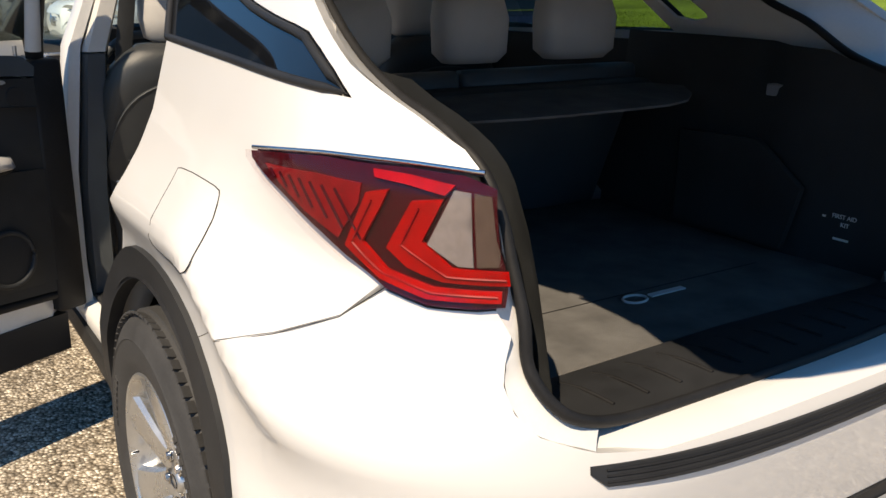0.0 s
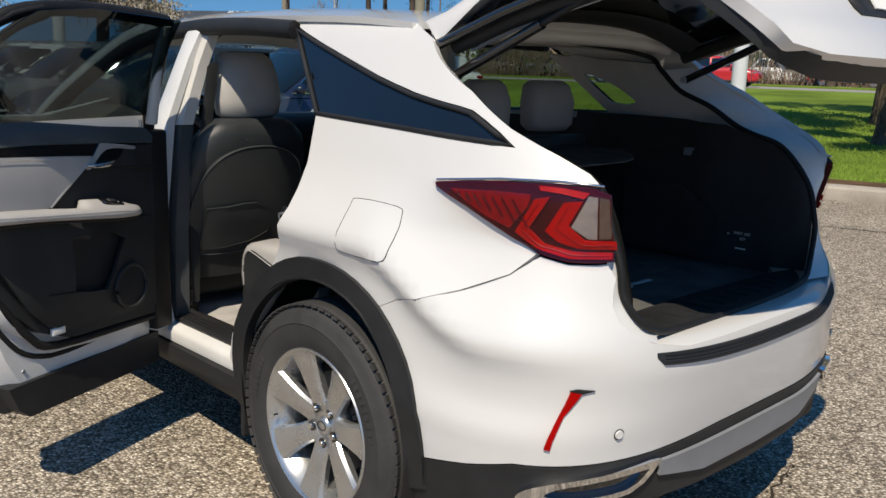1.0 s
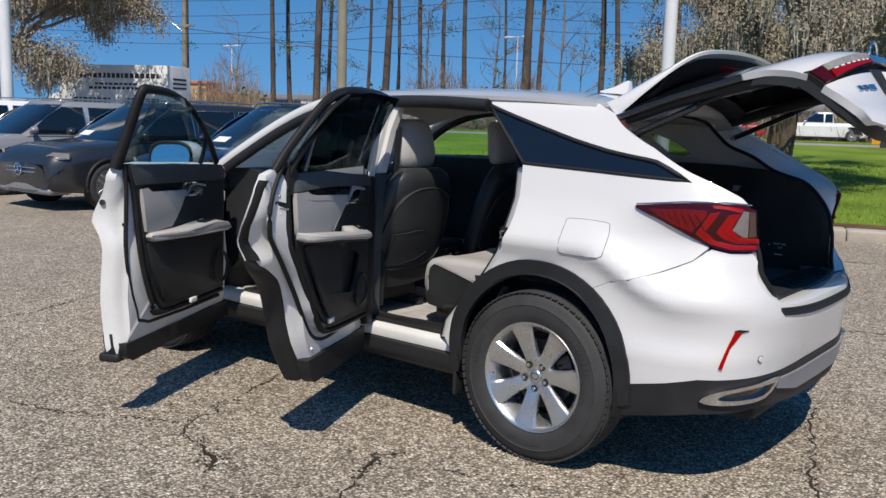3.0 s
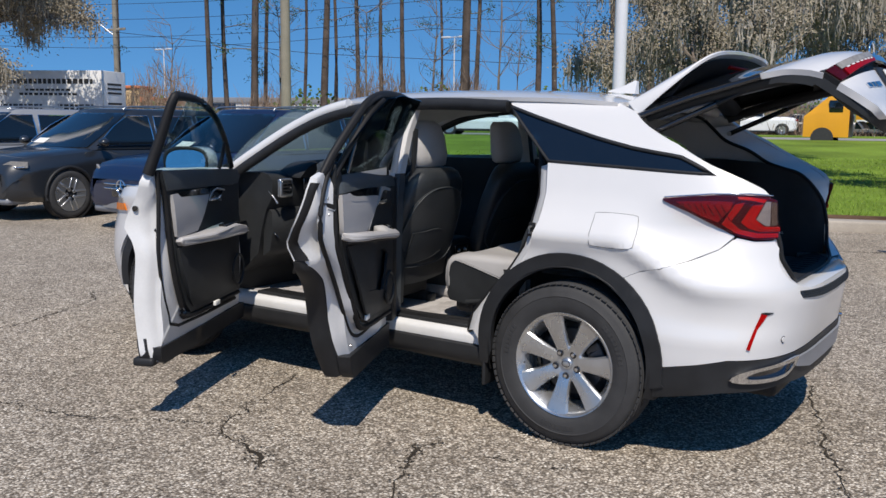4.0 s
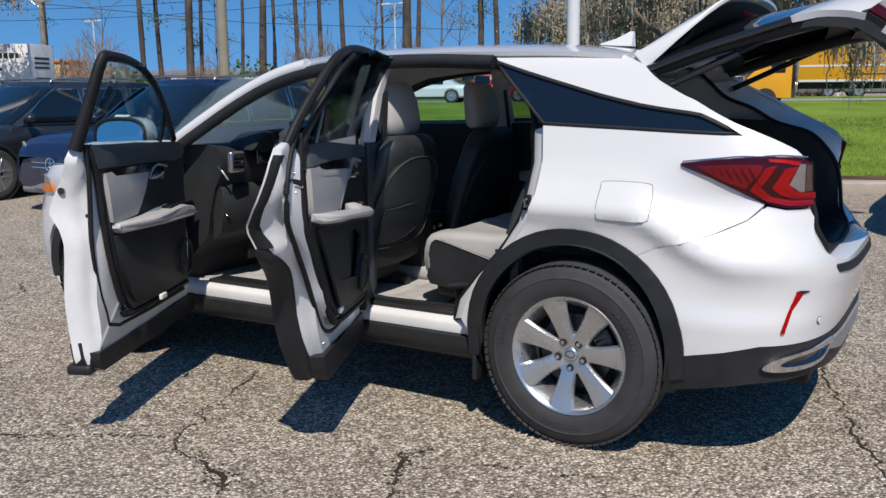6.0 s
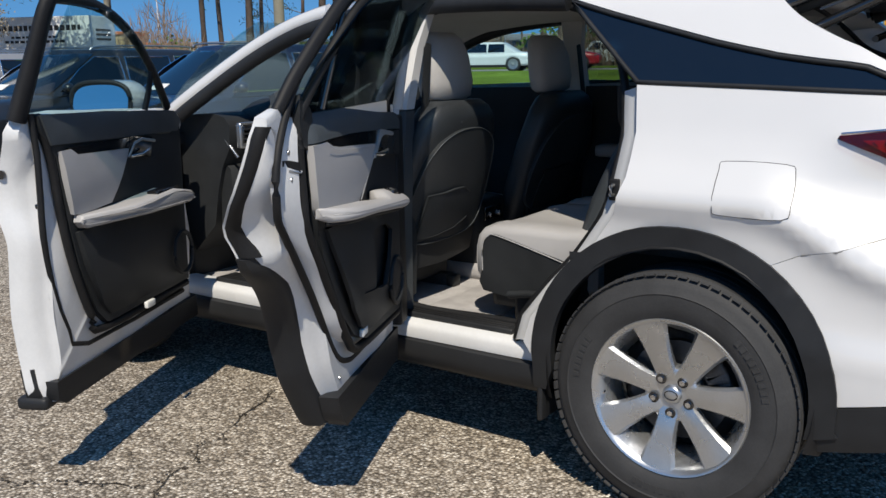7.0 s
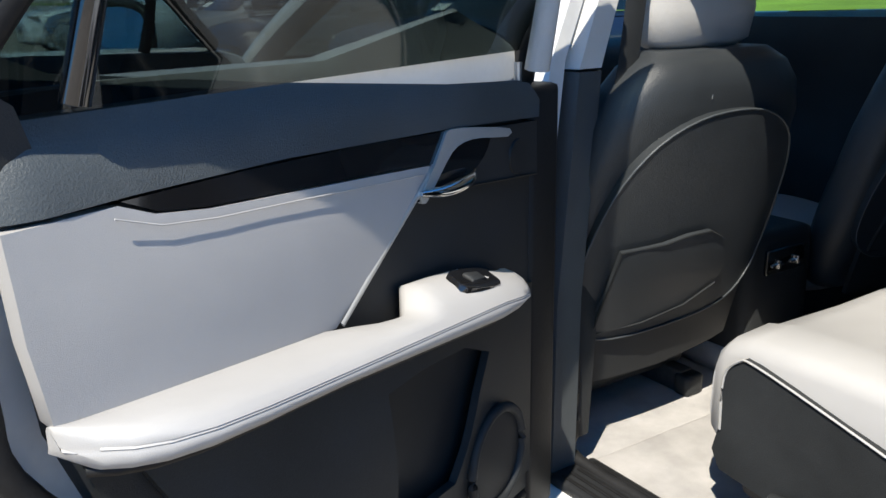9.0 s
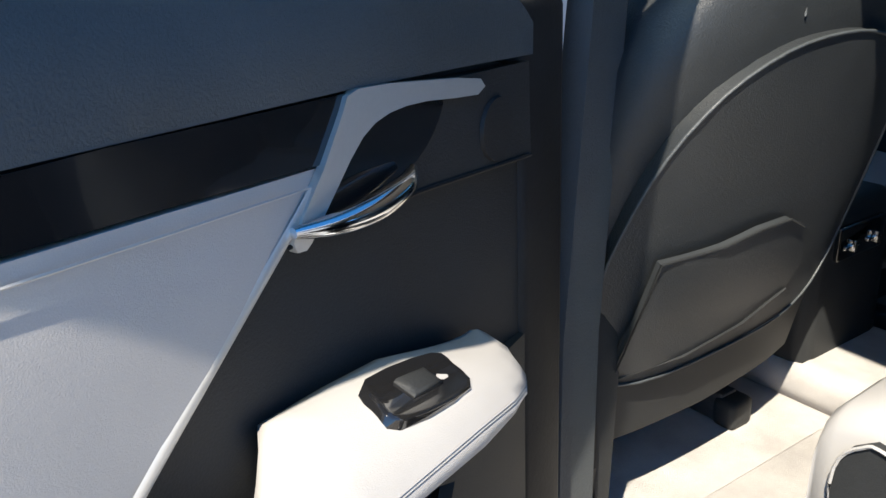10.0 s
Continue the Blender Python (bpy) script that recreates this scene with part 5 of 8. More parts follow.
frame_bar([(-1.885, -0.745, 1.215), (-1.895, -0.73, 1.28), (-1.90, -0.715, 1.36)], [0.014, 0.013, 0.012], RUBBER, front_door, "glass_divider")
part("window_glass", sheet(ccw([(-1.22, 1.225), (-1.25, 1.56), (-1.5, 1.55), (-1.7, 1.485), (-1.9, 1.365), (-2.1, 1.215)]), lambda x, z: (x, -half_width(-0.6, z) + 0.035, z), 0.004, 0.08), PANE, front_door, "greenish clear door glass")
part("trim_panel", xz_sheet([(-2.14, 0.51), (-1.51, 0.505), (-1.45, 0.56), (-1.375, 0.735), (-1.335, 0.90), (-1.305, 1.10), (-1.245, 1.19), (-1.235, 1.232), (-1.6, 1.222), (-2.1, 1.195), (-2.16, 1.15)], -0.748, 0.05, 0.05), BLACK, front_door, "black moulded door trim", angle=50)
part("upper_pad", xz_sheet([(-1.28, 1.14), (-2.13, 1.12), (-2.15, 1.16), (-2.1, 1.20), (-1.6, 1.228), (-1.24, 1.236)], -0.742, 0.02, 0.05, 0.02), LEATHER, front_door, "soft black upper door pad", angle=60)
part("gloss_trim", xz_sheet([(-1.36, 1.125), (-1.74, 1.125), (-1.73, 1.092), (-1.40, 1.10)], -0.735, 0.015, 0.05), GLOSS, front_door)
part("door_insert", xz_sheet([(-1.315, 1.118), (-1.37, 1.120), (-1.40, 1.10), (-1.735, 1.088), (-1.66, 1.0), (-1.58, 0.915), (-1.40, 0.905), (-1.352, 0.91), (-1.328, 1.0)], -0.735, 0.02, 0.05, 0.012), LIGHT, front_door, "light grey leather door insert", angle=60)
part("handle_bezel", xz_sheet([(-1.745, 1.13), (-1.90, 1.115), (-1.88, 1.04), (-1.72, 1.07)], -0.733, 0.012, 0.05), GLOSS, front_door)
part("silver_edge", tube([(-1.90, -0.722, 1.10), (-1.80, -0.72, 1.115), (-1.745, -0.72, 1.105), (-1.70, -0.722, 1.06)], 0.005, 8, flat=0.45, up=(0, 1, 0)), SATIN, front_door)
part("door_handle", tube([(-1.715, -0.722, 1.06), (-1.77, -0.708, 1.062), (-1.83, -0.712, 1.075)], 0.006, 8), CHROME, front_door, "chrome inner door handle")
armrest([(-1.365, 0.905), (-1.358, 0.885), (-1.38, 0.862), (-1.7, 0.855), (-2.03, 0.848), (-2.06, 0.865), (-2.04, 0.895), (-1.9, 0.92), (-1.6, 0.905)], -0.745, -0.65, front_door)
part("window_switch", box(-1.95, -1.78, -0.71, -0.665, 0.905, 0.926, 0.005), GLOSS, front_door)
part("lower_panel", xz_sheet([(-2.12, 0.53), (-1.53, 0.53), (-1.47, 0.58), (-1.40, 0.73), (-1.365, 0.85), (-1.45, 0.86), (-2.05, 0.85), (-2.13, 0.83)], -0.742, 0.03, 0.05, 0.028), BLACK, front_door)
spk = part("speaker", tube([(-2.05 + 0.075 * math.cos(a), -0.716, 0.64 + 0.085 * math.sin(a)) for a in np.linspace(0, math.tau, 33)[:-1]], 0.008, 8, closed=True), BLACK, front_door)
part("courtesy_light", box(-1.76, -1.70, -0.715, -0.70, 0.50, 0.525, 0.004), LABEL, front_door, "small white courtesy light")
part("latch_slot", box(-1.30, -1.245, -0.812, -0.784, 0.945, 0.962, 0.005), GLOSS, front_door, "dark door latch")
bolts(front_door, [(-1.262, -0.786, 0.995), (-1.25, -0.786, 0.915), (-1.275, -0.786, 0.912), (-1.30, -0.786, 0.45)])
part("key_hole", cyl((-1.193, -0.86, 1.06), (-1.185, -0.86, 1.06), 0.014, 0.014, 16), GLOSS, front_door)
part("lower_cladding", sheet([(-2.25, 0.315), (-1.24, 0.30), (-1.20, 0.33), (-1.20, 0.43), (-2.25, 0.43)], lambda x, z: (x, -half_width(x, z) - 0.010, z), 0.05, 0.05), CLAD, front_door, "black lower door cladding")
part("cladding_end", box(-1.262, -1.191, -0.908, -0.80, 0.297, 0.340, 0.018, seg=3), CLAD, front_door, "rounded black end of the cladding")
part("bottom_step", xz_sheet([(-2.24, 0.322), (-1.25, 0.306), (-1.215, 0.33), (-1.215, 0.39), (-2.24, 0.41)], -0.768, 0.06, 0.06), CLAD, front_door, "black lower edge of the door")
for z in (0.50, 0.575, 0.65):
    part("edge_rib", box(-1.335 + (z - 0.5) * 0.3, -1.262 + (z - 0.5) * 0.1, -0.80, -0.784, z, z + 0.035, 0.005), JAMB, front_door, "embossed rib in the door edge")
# mirror on the front door
mr = bmesh.new()
rings = []
for k, x in enumerate((-2.24, -2.225, -2.17, -2.10, -2.06)):
    s = (0.55, 0.8, 1.0, 1.0, 0.97)[k]
    rings.append([(x + 0.02 * math.cos(a), -1.005 + 0.135 * s * math.copysign(abs(math.cos(a)) ** 0.7, math.cos(a)), 1.238 + 0.085 * s * math.copysign(abs(math.sin(a)) ** 0.7, math.sin(a))) for a in np.linspace(0, math.tau, 25)[:-1]])
mirror = part("door_mirror", loft(rings), PAINT, front_door, "white door mirror housing", angle=60)
MIRROR = surface("mirror_glass", (0.75, 0.8, 0.82), 0.02, metal=1.0, vary=0.02, rvary=0.0)
part("mirror_glass", sheet([(0.118 * math.copysign(abs(math.cos(a)) ** 0.7, math.cos(a)), 0.074 * math.copysign(abs(math.sin(a)) ** 0.7, math.sin(a))) for a in np.linspace(0, math.tau, 25)[:-1]], lambda u, v: (-2.026 - 0.13 * v, -1.005 + u, 1.238 + v), 0.003, 0.05), MIRROR, mirror, "mirror glass")
part("mirror_bezel", tube([(-2.030, -1.005 + 0.125 * math.copysign(abs(math.cos(a)) ** 0.7, math.cos(a)), 1.238 + 0.079 * math.copysign(abs(math.sin(a)) ** 0.7, math.sin(a))) for a in np.linspace(0, math.tau, 33)[:-1]], 0.010, 8, closed=True), CLAD, mirror, "black bezel round the glass")
part("mirror_rim", tube([(-2.042, -1.005 + 0.124 * math.copysign(abs(math.cos(a)) ** 0.7, math.cos(a)), 1.238 + 0.080 * math.copysign(abs(math.sin(a)) ** 0.7, math.sin(a))) for a in np.linspace(0, math.tau, 25)[:-1]], 0.007, 6, closed=True), CLAD, mirror)
part("mirror_foot", tube([(-2.12, -0.80, 1.20), (-2.15, -0.88, 1.185), (-2.15, -0.95, 1.19)], [0.03, 0.026, 0.03], 8), CLAD, mirror)
# ------------------------------------------------------------------ cabin and load space
def cushion(rings_in, name, mat, parent, label="", angle=70, n=4.0, seg=28):
    """A padded form: (centre, half depth x, half width y, tilt) from ring to ring, rounded squares."""
    rings = []
    for (cx, cy, cz), rx, ry, dz in rings_in:
        ring = []
        for k in range(seg):
            a = k * math.tau / seg
            c, s = math.copysign(abs(math.cos(a)) ** (2 / n), math.cos(a)), math.copysign(abs(math.sin(a)) ** (2 / n), math.sin(a))
            ring.append((cx + rx * c, cy + ry * s, cz + dz * c))
        rings.append(ring)
    return part(name, loft(rings), mat, parent, label, angle=angle)


def front_seat(cy):
    back = cushion([((-1.225, cy, 0.585), 0.05, 0.22, 0), ((-1.222, cy, 0.61), 0.075, 0.25, 0), ((-1.212, cy, 0.66), 0.083, 0.268, 0), ((-1.17, cy, 0.80), 0.088, 0.275, 0), ((-1.11, cy, 1.00), 0.083, 0.272, 0), ((-1.075, cy, 1.10), 0.083, 0.258, 0), ((-1.062, cy, 1.16), 0.080, 0.232, 0), ((-1.058, cy, 1.20), 0.072, 0.195, 0), ((-1.06, cy, 1.226), 0.05, 0.15, 0)], "front_seat", LEATHER_HI, CAR, "front seat with black leather back and grey headrest", n=3.2)

    def shell_x(z):
        return float(np.interp(z, (0.52, 0.62, 0.75, 0.90, 1.0, 1.06, 1.12), (-1.128, -1.108, -1.076, -1.030, -1.000, -0.984, -0.974)))

    def on_shell(u, z, lift=0.0):
        return (shell_x(z) + lift - 0.030 * (abs(u) / 0.245) ** 3.5, cy + u, z)
    # moulded rear shell with a rounded rim
    outline = [(-0.185, 0.690), (-0.08, 0.684), (0.08, 0.692), (0.17, 0.716), (0.224, 0.76), (0.242, 0.82), (0.236, 0.92), (0.212, 1.01), (0.165, 1.075), (0.09, 1.112), (0.0, 1.122), (-0.09, 1.112), (-0.165, 1.075), (-0.212, 1.01), (-0.236, 0.92), (-0.246, 0.82), (-0.235, 0.735)]
    edge = rounded([(u * (1.08 if u < 0 else 1.0), z) for u, z in outline], 3)
    part("back_shell", sheet(ccw(edge), lambda u, z: on_shell(u, z), 0.02, 0.035), LEATHER_HI, back, "black seat back shell", angle=60)
    part("seat_valance", sheet(ccw([(-0.225, 0.585), (0.0, 0.580), (0.215, 0.600), (0.222, 0.72), (0.0, 0.71), (-0.225, 0.72)]), lambda u, z: (shell_x(z) - 0.012 - 0.022 * (abs(u) / 0.245) ** 3.5, cy + u, z), 0.012, 0.05), BLACK, back, "black flap under the seat back")
    part("shell_rim", tube([on_shell(u, z, 0.001) for u, z in edge], 0.0022, 6, closed=True), LEATHER, back)
    pocket = [(-0.200, 0.706), (-0.09, 0.712), (0.02, 0.728), (0.095, 0.762), (0.105, 0.800), (0.06, 0.872), (0.02, 0.892), (-0.04, 0.892), (-0.10, 0.884), (-0.192, 0.880)]
    part("back_pocket", sheet(ccw(pocket), lambda u, z: on_shell(u - 0.02, z, 0.006 + 0.012 * ease_step((z - 0.66) / 0.2)), 0.008, 0.03), LEATHER_HI, back, "black seat back pocket", angle=60)
    part("pocket_seam", tube([on_shell(u - 0.02, z, 0.008 + 0.012 * ease_step((z - 0.66) / 0.2)) for u, z in pocket[5:] + pocket[:4]], 0.0018, 5), BLACK, back)
    part("seam", tube([(-0.984, cy - 0.06, 1.145), (-0.988, cy - 0.055, 1.18), (-1.004, cy - 0.05, 1.212)], 0.0016, 5), LEATHER, back)
    hy = cy + (0.022 if cy < 0 else -0.022)
    cushion([((-1.11, hy, 1.226), 0.040, 0.11, 0), ((-1.11, hy, 1.240), 0.056, 0.136, 0), ((-1.112, hy, 1.295), 0.066, 0.148, 0), ((-1.125, hy, 1.395), 0.063, 0.140, 0), ((-1.14, hy, 1.455), 0.055, 0.124, 0), ((-1.15, hy, 1.482), 0.035, 0.092, 0)], "headrest", HEADREST, back, "grey leather headrest", n=2.7)
    for d in (-0.055, 0.055):
        part("headrest_post", cyl((-1.10, cy + d, 1.18), (-1.12, cy + d, 1.29), 0.006, n=10), CHROME, back)
    cushion([((-1.46, cy, 0.555), 0.22, 0.25, 0.0), ((-1.47, cy, 0.58), 0.25, 0.27, 0.0), ((-1.47, cy, 0.62), 0.275, 0.275, -0.02), ((-1.47, cy, 0.66), 0.26, 0.26, -0.02), ((-1.47, cy, 0.675), 0.22, 0.22, -0.02)], "seat_cushion", LIGHT, back, "light grey seat cushion", n=4)
    part("seat_base", box(-1.72, -1.27, cy - 0.25, cy + 0.25, 0.47, 0.56, 0.02), BLACK, back)
    for d in (-0.2, 0.2):
        part("seat_rail", box(-1.75, -1.22, cy + d - 0.02, cy + d + 0.02, 0.425, 0.48, 0.005), DARK_METAL, back)
        part("rail_end", box(-1.235, -1.19, cy + d - 0.028, cy + d + 0.028, 0.424, 0.476, 0.012), BLACK, back)


front_seat(-0.468)
front_seat(0.44)

# floor and shell
part("cabin_floor", box(-2.35, -0.42, -0.755, 0.755, 0.385, 0.425, 0.01), CARPET, CAR, "light beige carpet")
part("floor_mat", box(-1.10, -0.80, -0.70, -0.18, 0.424, 0.434, 0.004), CARPET, CAR, "light beige floor mat")
part("floor_tunnel", box(-2.2, -0.6, -0.13, 0.13, 0.42, 0.50, 0.03), CARPET, CAR)
part("underbody", box(-3.35, 0.40, -0.58, 0.58, 0.24, 0.385, 0.03), RUBBER, CAR, "black underbody")
part("underbody", box(-2.3, -0.47, -0.80, 0.80, 0.27, 0.38, 0.02), RUBBER, CAR)
part("underbody", box(0.40, 0.86, -0.60, 0.60, 0.30, 0.74, 0.03), RUBBER, CAR)
part("axle", cyl((0, -0.7, 0.38), (0, 0.7, 0.38), 0.06), DARK_METAL, CAR)

# rear bench
bench = part("rear_bench", box(-0.82, -0.40, -0.595, 0.595, 0.47, 0.60, 0.03), BLACK, CAR, "grey leather rear bench")
for y0, y1 in ((-0.645, -0.02), (0.02, 0.645)):
    rows = []
    for x, zt, zb in ((-0.848, 0.735, 0.62), (-0.843, 0.758, 0.585), (-0.826, 0.776, 0.57), (-0.78, 0.787, 0.57), (-0.65, 0.790, 0.57), (-0.50, 0.788, 0.57), (-0.36, 0.80, 0.57)):
        rows.append([(x, y0 + 0.02, zb), (x, y0, zb + 0.03), (x, y0 + 0.003, zt - 0.03), (x, y0 + 0.012, zt - 0.010), (x, y0 + 0.03, zt - 0.001), (x, y0 + 0.11, zt + 0.004), (x, y0 + 0.13, zt - 0.004), (x, (y0 + y1) / 2, zt - 0.008), (x, y1 - 0.13, zt - 0.004), (x, y1 - 0.11, zt + 0.004), (x, y1 - 0.03, zt), (x, y1, zt - 0.03), (x, y1, zb + 0.03), (x, y1 - 0.02, zb)])
    part("bench_cushion", loft(rows), LIGHT, bench, "light grey leather cushion", angle=60)
part("cushion_side", sheet(ccw(rounded([(-0.815, 0.545), (-0.822, 0.62), (-0.815, 0.72), (-0.79, 0.752), (-0.755, 0.755), (-0.60, 0.715), (-0.42, 0.665), (-0.40, 0.60), (-0.42, 0.56), (-0.60, 0.535)], 2)), lambda x, z: (x, -0.653, z), 0.03, 0.05), BLACK, bench, "black side panel of the cushion")
part("side_piping", tube(smooth_line([(x, -0.656, z) for x, z in ((-0.817, 0.62), (-0.816, 0.715), (-0.79, 0.752), (-0.755, 0.755), (-0.60, 0.716), (-0.42, 0.666))], 4), 0.0022, 5), HEADREST, bench)
part("cushion_foot", box(-0.70, -0.42, -0.63, -0.40, 0.435, 0.575, 0.02), BLACK, bench)
part("recline_lever", tube([(-0.70, -0.665, 0.545), (-0.62, -0.672, 0.560), (-0.54, -0.67, 0.565), (-0.48, -0.665, 0.555)], 0.014, 8), BLACK, bench)
for y0, y1 in ((-0.60, -0.03), (-0.025, 0.60)):
    rows = []
    for x, z, d in ((-0.42, 0.70, 0.06), (-0.40, 0.76, 0.075), (-0.35, 0.90, 0.08), (-0.285, 1.05, 0.075), (-0.24, 1.15, 0.065), (-0.23, 1.185, 0.045), (-0.228, 1.195, 0.02)):
        rows.append([(x - d, y0 + 0.04, z), (x - d * 0.6, y0 + 0.008, z), (x + d * 0.6, y0 + 0.004, z), (x + d, y0 + 0.03, z), (x + d, y1 - 0.03, z), (x + d * 0.6, y1 - 0.004, z), (x - d * 0.6, y1 - 0.008, z), (x - d, y1 - 0.04, z)])
    part("bench_back", loft(rows), LEATHER, bench, "dark rear seat back", angle=60)
for cy in (-0.36, 0.02, 0.38):
    big = 1.0 if abs(cy) > 0.1 else 0.8
    cushion([((-0.235, cy, 1.215), 0.04, 0.10 * big, 0), ((-0.235, cy, 1.24), 0.058, 0.13 * big, 0), ((-0.235, cy, 1.33), 0.06, 0.135 * big, 0), ((-0.245, cy, 1.39), 0.05, 0.118 * big, 0), ((-0.25, cy, 1.41), 0.03, 0.09 * big, 0)], "headrest", HEADREST, bench, "grey leather headrest", n=3)

# load space
part("load_floor", box(-0.30, 0.735, -0.60, 0.60, 0.735, 0.765, 0.004), DARK_CARPET, CAR, "charcoal carpet load floor")
bm = bmesh.new()
add_box(bm, 0.40, 0.402, -0.45, 0.45, 0.7655, 0.7665)
part("floor_joint", bm, RUBBER, CAR)
part("strap", tube([(0.02, -0.35, 0.772), (0.2, -0.30, 0.775), (0.33, -0.22, 0.772)], 0.010, 6, flat=0.3), BLACK, CAR)
lip = rounded([(0.69, -0.52), (0.845, -0.52), (0.866, -0.42), (0.866, 0.0), (0.852, 0.26), (0.828, 0.40), (0.79, 0.50), (0.69, 0.52)], 2)
sc = part("load_lip_cover", sheet(ccw(lip), lambda x, y: (x, y, 0.801 - 0.012 * ease_step((0.74 - x) / 0.05)), 0.05, 0.04), CLAD, CAR, "ribbed black load lip cover")
for k in range(12):
    y = -0.44 + k * 0.075
    part("rib", tube([(0.715, y - 0.010, 0.793), (0.76, y - 0.004, 0.8015), (0.80, y, 0.8025), (0.832 - tuck(0.9, y, 0.8), y + 0.002, 0.8015)], 0.0035, 6), RUBBER, sc)
for side in (-1, 1):
    prof = []
    edge = RIM_LEFT if side < 0 else RIM_RIGHT
    for x in list(np.linspace(-0.30, 0.42, 8)) + [0.50, 0.57, 0.63, 0.68, 0.72, 0.755, 0.775] + ([0.81, 0.835, 0.855, 0.868] if side < 0 else []):
        w = 0.60 + 0.02 * math.sin((x + 0.3) * 2.5)
        top = min(1.285 - 0.05 * max(0, x) ** 2, float(np.interp(x, [e[0] for e in edge[:13]], [e[1] for e in edge[:13]])) - 0.004)
        w = w if x < 0.3 else min(w, 0.597)
        bulge = 0.05 * math.exp(-((x - 0.05) / 0.32) ** 2)
        flare_out = 1.0 if x < 0.3 else 0.1
        prof.append([(x, side * y, min(z, top - d)) for y, z, d in ((w - bulge, 0.74, 0.05), (w - bulge, 0.90, 0.04), (w - bulge * 0.6, 1.05, 0.03), (w + 0.02 * flare_out, 1.15, 0.02), (w + 0.05 * flare_out, 1.18, 0.01), (w + 0.06 * flare_out, top, 0.0))])
    part("load_side_trim", loft(prof, closed=False), BLACK, CAR, "black load space side trim")
part("side_bin", sheet(ccw([(0.05, 0.79), (0.40, 0.79), (0.44, 0.95), (0.30, 1.05), (0.05, 1.04)]), lambda x, z: (x, 0.552, z), 0.02, 0.08, flip=True), BLACK, CAR)
part("vent_grille", box(0.25, 0.33, 0.612, 0.640, 1.150, 1.180, 0.004), GREY_CLAD, CAR)
bm = bmesh.new()
add_box(bm, 0.458, 0.482, 0.588, 0.593, 0.8825, 0.8875)
add_box(bm, 0.4675, 0.4725, 0.588, 0.593, 0.873, 0.897)
part("cross_sign", bm, PRINT, CAR, "white cross marking the first aid kit")


def lettering(body, size, m, parent, mat, name="lettering"):
    cu = bpy.data.curves.new(name, "FONT")
    cu.body, cu.size, cu.extrude, cu.align_x = body, size, 0.0008, "LEFT"
    tmp = new(name, cu)
    dg = bpy.context.evaluated_depsgraph_get()
    me = bpy.data.meshes.new_from_object(tmp.evaluated_get(dg))
    bpy.data.objects.remove(tmp)
    ob = new(name, me)
    me.materials.append(mat)
    ob.parent = parent
    ob.matrix_basis = m
    return ob


lettering("FIRST AID", 0.015, pose(0.50, 0.586, 0.887, 90, 0, 0), CAR, PRINT)
lettering("KIT", 0.015, pose(0.525, 0.586, 0.868, 90, 0, 0), CAR, PRINT)
part("small_mark", box(0.51, 0.55, 0.585, 0.588, 0.834, 0.839), PRINT, CAR)
lm = part("floor_emblem", tube([(0.44 + 0.022 * math.cos(a), 0.0 + 0.03 * math.sin(a), 0.768) for a in np.linspace(0, math.tau, 25)[:-1]], 0.003, 6, closed=True), PRINT, CAR, "pale oval emblem on the carpet")
part("emblem_bar", box(0.432, 0.448, 0.045, 0.15, 0.766, 0.769), PRINT, CAR, "pale bar beside the emblem")
# tonneau cover
part("tonneau_cover", box(-0.20, -0.10, -0.58, 0.58, 1.10, 1.16, 0.025), BLACK, CAR, "black tonneau cassette")
part("tonneau_sheet", sheet(rounded([(-0.10, -0.55), (0.10, -0.50), (0.17, -0.2), (0.18, 0.1), (0.14, 0.45), (-0.10, 0.55)], 3), lambda x, y: (x, y, 1.150 - 0.06 * (x + 0.1)), 0.006, 0.08), DARK_CARPET, CAR, "charcoal load cover")

# dash, console, wheel
rows = []
for y in np.linspace(-0.74, 0.74, 15):
    k = 0.03 * math.cos(y * 4)
    rows.append([(-2.30, y, 0.55), (-2.13 + k, y, 0.68), (-2.10 + k, y, 0.82), (-2.06 + k, y, 0.94), (-2.01 + k, y, 1.02), (-2.0 + k, y, 1.12), (-2.03 + k, y, 1.155), (-2.12, y, 1.17), (-2.35, y, 1.16), (-2.45, y, 1.0)])
dash = part("dashboard", loft(rows), BLACK, CAR, "black dashboard", angle=50)
hood_rows = []
for y in np.linspace(-0.60, -0.18, 11):
    h = 0.085 * (1 - abs((y + 0.39) / 0.21) ** 3)
    hood_rows.append([(-1.945, y, 1.135), (-1.925, y, 1.150 + h * 0.9), (-1.95, y, 1.155 + h), (-2.12, y, 1.155 + h * 0.8), (-2.20, y, 1.14)])
part("instrument_hood", loft(hood_rows), BLACK, dash, "black hood over the instruments", angle=50)
part("instrument_face", box(-1.975, -1.955, -0.55, -0.23, 1.06, 1.14, 0.008), GLOSS, dash)
for y in (-0.69, 0.69):
    vent = part("air_vent", box(-1.992, -1.962, y - 0.052, y + 0.052, 1.025, 1.135, 0.012), SATIN, dash, "silver framed air vent")
    part("vent_core", box(-1.968, -1.957, y - 0.040, y + 0.040, 1.045, 1.125, 0.008), GLOSS, vent)
    for z in (1.066, 1.086, 1.106):
        part("vent_slat", box(-1.960, -1.952, y - 0.036, y + 0.036, z - 0.003, z + 0.003, 0.001), CLAD, vent)
part("silver_trim", tube([(-2.13, -0.728, 1.085), (-2.08, -0.732, 1.075), (-2.045, -0.735, 1.04), (-2.01, -0.72, 0.985)], 0.007, 6), SATIN, dash, "thin silver line at the end of the dash")
